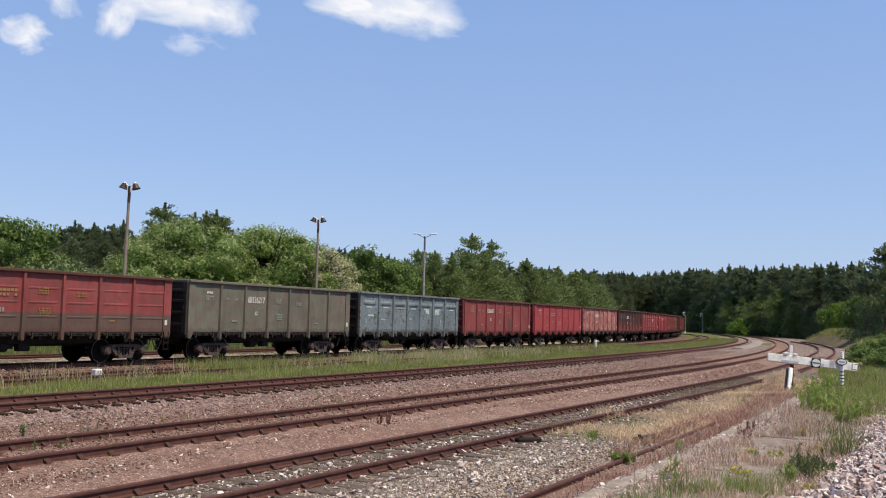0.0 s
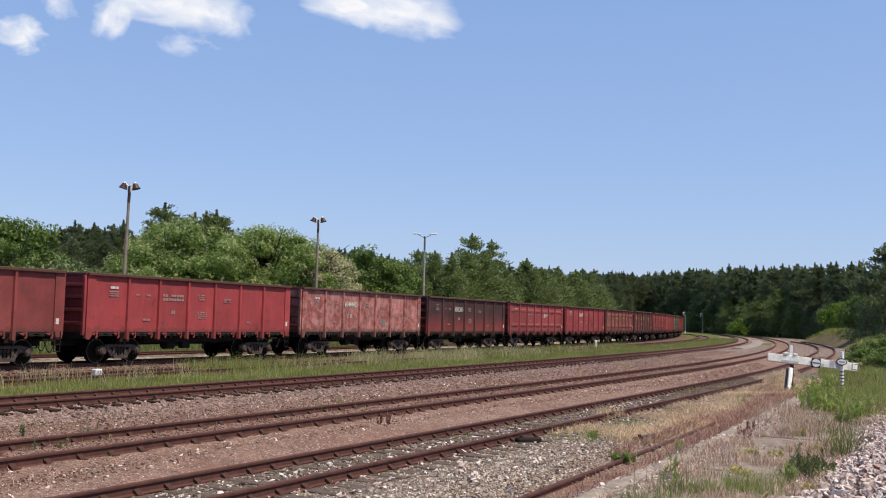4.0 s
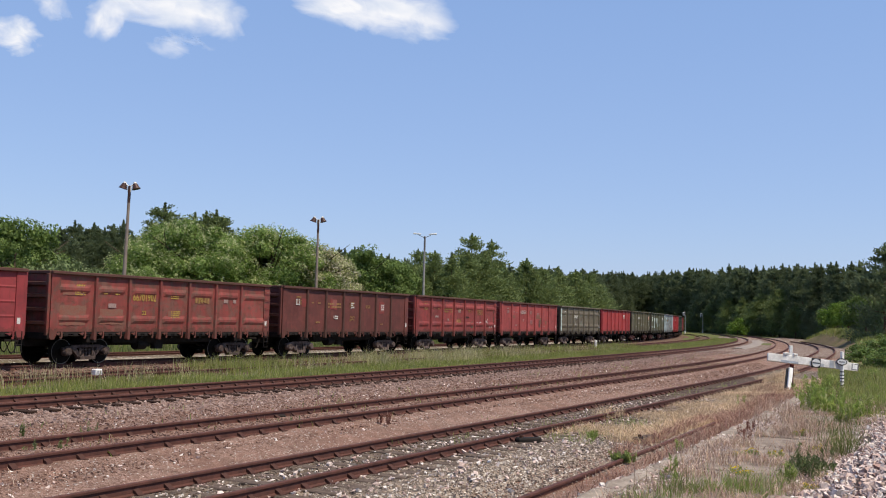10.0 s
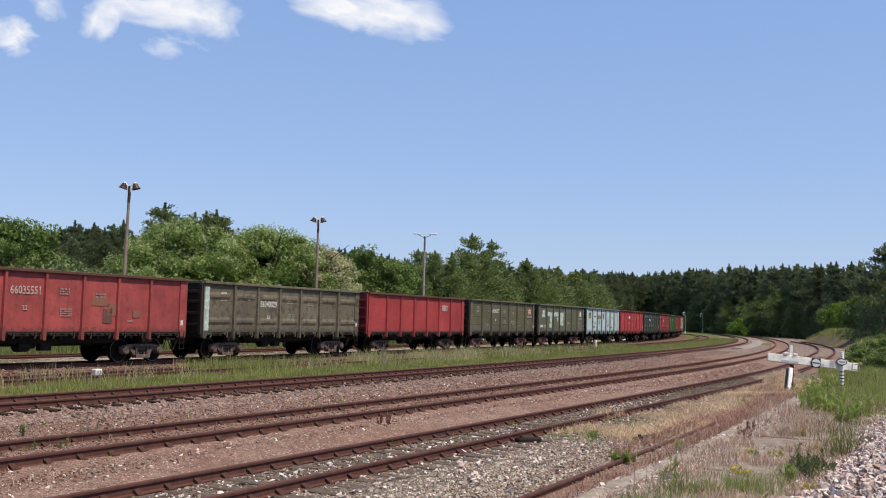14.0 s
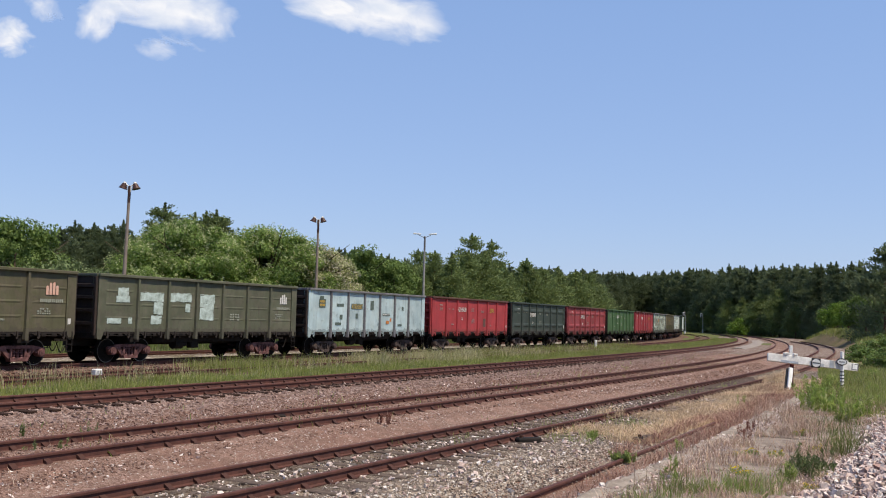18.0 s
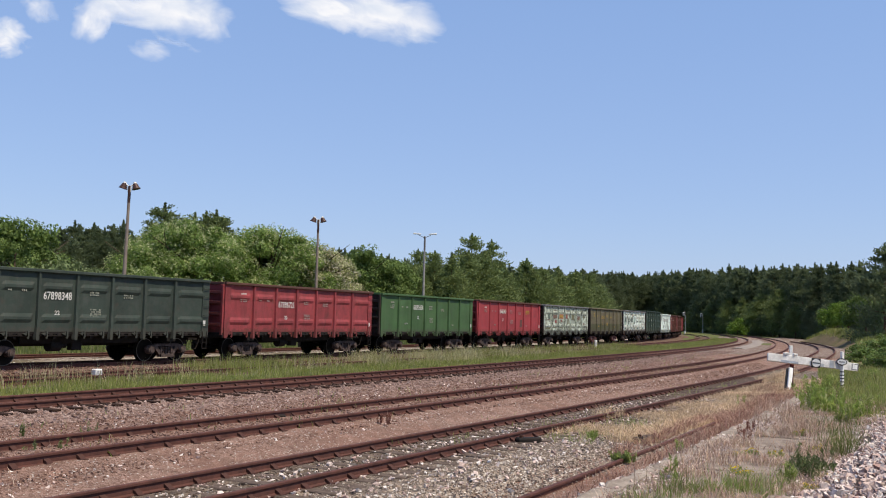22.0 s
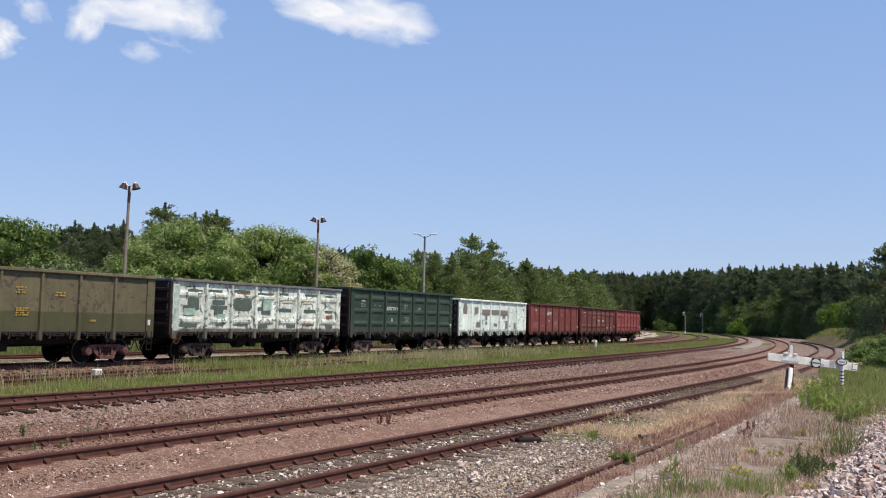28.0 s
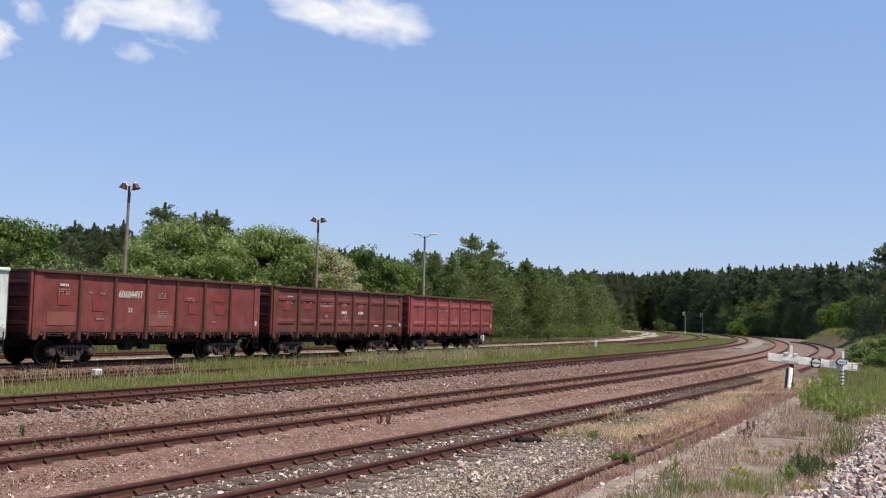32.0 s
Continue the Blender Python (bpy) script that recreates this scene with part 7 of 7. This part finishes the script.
# blue-grey wagon: scrawled outlines
for u, z, a, b in ((0.35, 1.75, 0.06, 0.5), (1.1, 1.62, 0.05, 0.35), (1.35, 1.95, 0.5, 0.05), (2.6, 1.70, 0.05, 0.30), (3.3, 2.0, 0.4, 0.05), (5.7, 1.8, 0.05, 0.4), (0.6, 2.15, 0.7, 0.10), (4.6, 2.45, 0.5, 0.25), (5.4, 2.45, 0.6, 0.3)):
    patch(W[2], u, z, a, b, "patch_pale")
bars(W[2], 2.5, 2.55, 1.2, 0.24, 2, 8, "mark_pale", 3)
# A pale strip in every bay paints the highlight along the pressed ridge.
for u in (0.5, 1.5, 2.5, 3.5, 4.5, 5.5, 6.5):
    patch(W[2], u, 2.62, 0.62, 0.07, "patch_pale")
# olive wagon with the small emblem
for k, u in ((15, 6.5), (16, 6.5)):
    for i, h in enumerate((0.30, 0.42, 0.44, 0.32)):
        bm = bmesh.new()
        prism(bm, [(-0.055, 0), (0.055, 0), (0.055, h), (0.0, h + 0.03), (-0.055, h - 0.01)], -0.003, 0.003)
        part("emblem", bm, M["mark_coral"] if k == 15 else M["mark_white"], W[k], "", pose(bay_x(u) + (i - 1.5) * 0.145, -1.48, 2.58))
    bars(W[k], u, 2.36, 1.05, 0.13, 1, 12, "mark_pale", k)
    bars(W[k], u - 0.15, 1.98, 0.6, 0.22, 3, 6, "mark_pale", k + 5)
    bars(W[k], 4.5, 1.9, 0.7, 0.3, 3, 4, "mark_pale", k + 3)
for u, z, a, b in ((0.62, 2.80, 0.55, 0.34), (0.62, 2.52, 0.72, 0.24), (1.45, 2.66, 1.38, 0.36), (2.44, 2.68, 1.32, 0.36), (3.42, 2.66, 0.94, 0.40), (3.40, 2.10, 0.90, 0.72), (1.68, 2.20, 0.52, 0.50), (1.62, 1.72, 0.62, 0.34), (2.70, 2.25, 0.30, 0.36), (0.42, 1.66, 0.74, 0.20), (0.82, 1.68, 0.2, 0.24)):
    patch(W[16], u, z, a, b, "patch_pale")
# pale blue wagon
for u, z, a, b in ((0.62, 2.72, 0.62, 0.45), (0.60, 3.02, 0.34, 0.16), (1.55, 2.66, 0.70, 0.16), (2.55, 2.62, 1.20, 0.30), (3.5, 2.72, 0.36, 0.50), (1.62, 2.02, 0.26, 0.26), (2.55, 2.10, 0.24, 0.26), (4.45, 2.22, 0.85, 0.14), (5.6, 2.60, 0.22, 0.2), (1.45, 1.66, 0.6, 0.14), (0.15, 1.55, 0.10, 0.62), (5.4, 1.62, 0.5, 0.12)):
    patch(W[17], u, z, a, b, "patch_green")
for u, z, a, b in ((4.55, 1.78, 0.35, 0.18), (4.75, 1.92, 0.16, 0.20)):
    patch(W[17], u, z, a, b, "patch_orange", 0.02)
word(W[17], 2.55, 2.62, "63324257", 1.1, 0.24, "mark_yellow", 0.022)
bars(W[17], 0.62, 2.72, 0.5, 0.30, 2, 5, "mark_yellow", 6, 0.022)
bars(W[17], 4.45, 2.22, 0.75, 0.08, 1, 6, "mark_white", 7, 0.022)
# chalky wagons with squares painted over
for u, z, a, b, m in ((0.62, 2.50, 0.43, 0.41, "patch_green"), (0.55, 2.22, 0.73, 0.06, "patch_rust"), (1.50, 2.50, 1.13, 0.31, "patch_rust"), (1.62, 2.08, 0.43, 0.26, "patch_red"), (1.45, 1.60, 0.93, 0.16, "patch_olive"), (2.50, 2.52, 1.13, 0.41, "patch_ochre"), (2.55, 2.12, 0.23, 0.16, "patch_red"), (2.50, 1.62, 1.03, 0.21, "patch_olive"), (3.42, 2.52, 0.43, 0.36, "patch_pink"), (3.62, 2.08, 0.33, 0.66, "patch_olive"), (4.50, 2.46, 0.83, 0.46, "patch_olive"), (4.45, 1.66, 0.73, 0.16, "patch_rust"), (5.50, 2.42, 0.73, 0.36, "patch_rust"), (5.50, 1.70, 0.83, 0.21, "patch_green"), (0.5, 1.50, 1.13, 0.16, "patch_olive"), (6.4, 1.80, 0.53, 0.31, "patch_rust"), (6.4, 2.55, 0.43, 0.21, "patch_olive"), (1.5, 3.02, 0.73, 0.06, "patch_rust"), (3.5, 3.02, 0.93, 0.06, "patch_rust")):
    patch(W[23], u, z, a, b, m)
for k, m in ((25, "patch_green"), (27, "patch_grey")):
    rng = random.Random(40 + k)
    out = 0.014
    if k == 27:
        sq = ((0.55, 2.72, 0.60, 0.50), (0.55, 3.02, 0.36, 0.24), (1.55, 2.72, 0.55, 0.40), (2.5, 2.60, 1.65, 0.38), (3.5, 2.62, 1.65, 0.36), (4.5, 2.60, 1.5, 0.42), (1.80, 1.70, 0.85, 0.36), (2.05, 1.90, 0.45, 0.30), (2.60, 2.22, 0.28, 0.28), (2.60, 1.84, 0.26, 0.22), (3.60, 1.72, 0.55, 0.22), (4.55, 2.30, 0.5, 0.16), (4.85, 1.72, 0.42, 0.62), (5.85, 1.65, 0.42, 0.42), (0.05, 2.98, 0.14, 0.2), (6.75, 2.9, 0.14, 0.2))
    else:
        sq = [(u, z, a, b) for u, z, a, b in ((0.62, 2.60, 0.72, 0.80), (0.62, 2.98, 0.36, 0.2), (2.45, 2.52, 1.35, 0.42), (3.5, 2.45, 0.72, 0.80), (1.5, 2.55, 0.8, 0.2), (1.5, 2.2, 0.55, 0.3))]
        for u in range(7):
            for z, h in ((1.58, 0.24), (2.28, 0.14), (3.05, 0.10)):
                sq.append((u + 0.5 + rng.uniform(-0.2, 0.2), z + rng.uniform(-0.05, 0.05), rng.uniform(0.5, 1.25), h * rng.uniform(0.6, 1.3)))
    for i, (u, z, a, b) in enumerate(sq):
        patch(W[k], u, z, round(a, 1) + 0.03, round(b * 20) / 20 + 0.01, m, out + 0.003 * (i % 3))
for u, z, a, b, m in ((3.55, 2.55, 0.62, 0.62, "patch_teal"), (0.5, 2.1, 0.7, 0.3, "patch_teal"), (4.5, 2.75, 0.9, 0.22, "patch_cream"), (5.5, 2.8, 0.8, 0.3, "patch_cream"), (2.5, 2.95, 1.0, 0.14, "patch_dust"), (4.4, 1.85, 0.6, 0.2, "patch_cream"), (1.6, 1.9, 0.6, 0.26, "patch_teal"), (6.5, 2.0, 0.5, 0.16, "patch_dust"), (5.5, 1.62, 0.9, 0.12, "patch_dust"), (6.45, 2.72, 0.4, 0.3, "patch_teal")):
    patch(W[25], u, z, a, b, m, 0.024)
word(W[27], 4.5, 2.60, "ПВРЗ", 1.0, 0.26, "mark_faint", 0.03)
bars(W[27], 2.5, 2.60, 1.3, 0.24, 1, 8, "mark_faint", 3, 0.03)
bars(W[23], 2.5, 2.52, 0.95, 0.20, 1, 7, "mark_yellow", 3, 0.03)
# brown-red wagon with pale lower panels
for u, z, a, b, m in ((0.62, 1.72, 1.3, 0.50, "patch_pink"), (3.5, 1.72, 1.35, 0.48, "patch_pink"), (1.55, 2.25, 0.6, 0.42, "patch_red"), (0.65, 2.42, 0.55, 0.40, "patch_red"), (4.5, 2.72, 0.9, 0.34, "patch_red"), (5.5, 2.72, 0.9, 0.30, "patch_red"), (4.6, 2.2, 0.5, 0.42, "patch_red"), (5.6, 2.2, 0.7, 0.4, "patch_red")):
    patch(W[28], u, z, a, b, m)
for u, z, a, b in ((0.55, 2.52, 0.6, 0.45), (1.5, 2.52, 0.7, 0.30), (2.5, 2.45, 1.2, 0.34), (3.5, 2.5, 0.6, 0.5), (4.5, 2.5, 0.7, 0.36), (5.4, 1.72, 0.8, 0.34)):
    patch(W[29], u, z, a, b, "patch_red")
for u in (3.5, 4.5, 5.5, 6.3):
    bars(W[29], u, 2.25 if u < 5 else 1.6, 0.55, 0.16, 1, 4, "mark_white", int(u * 3))
# wide pale corner plate
patch(W[13], 0.10, 2.25, 0.30, 1.9, "patch_pale", 0.05)
patch(W[25], 0.10, 2.25, 0.34, 1.9, "patch_pale", 0.05)
motions()
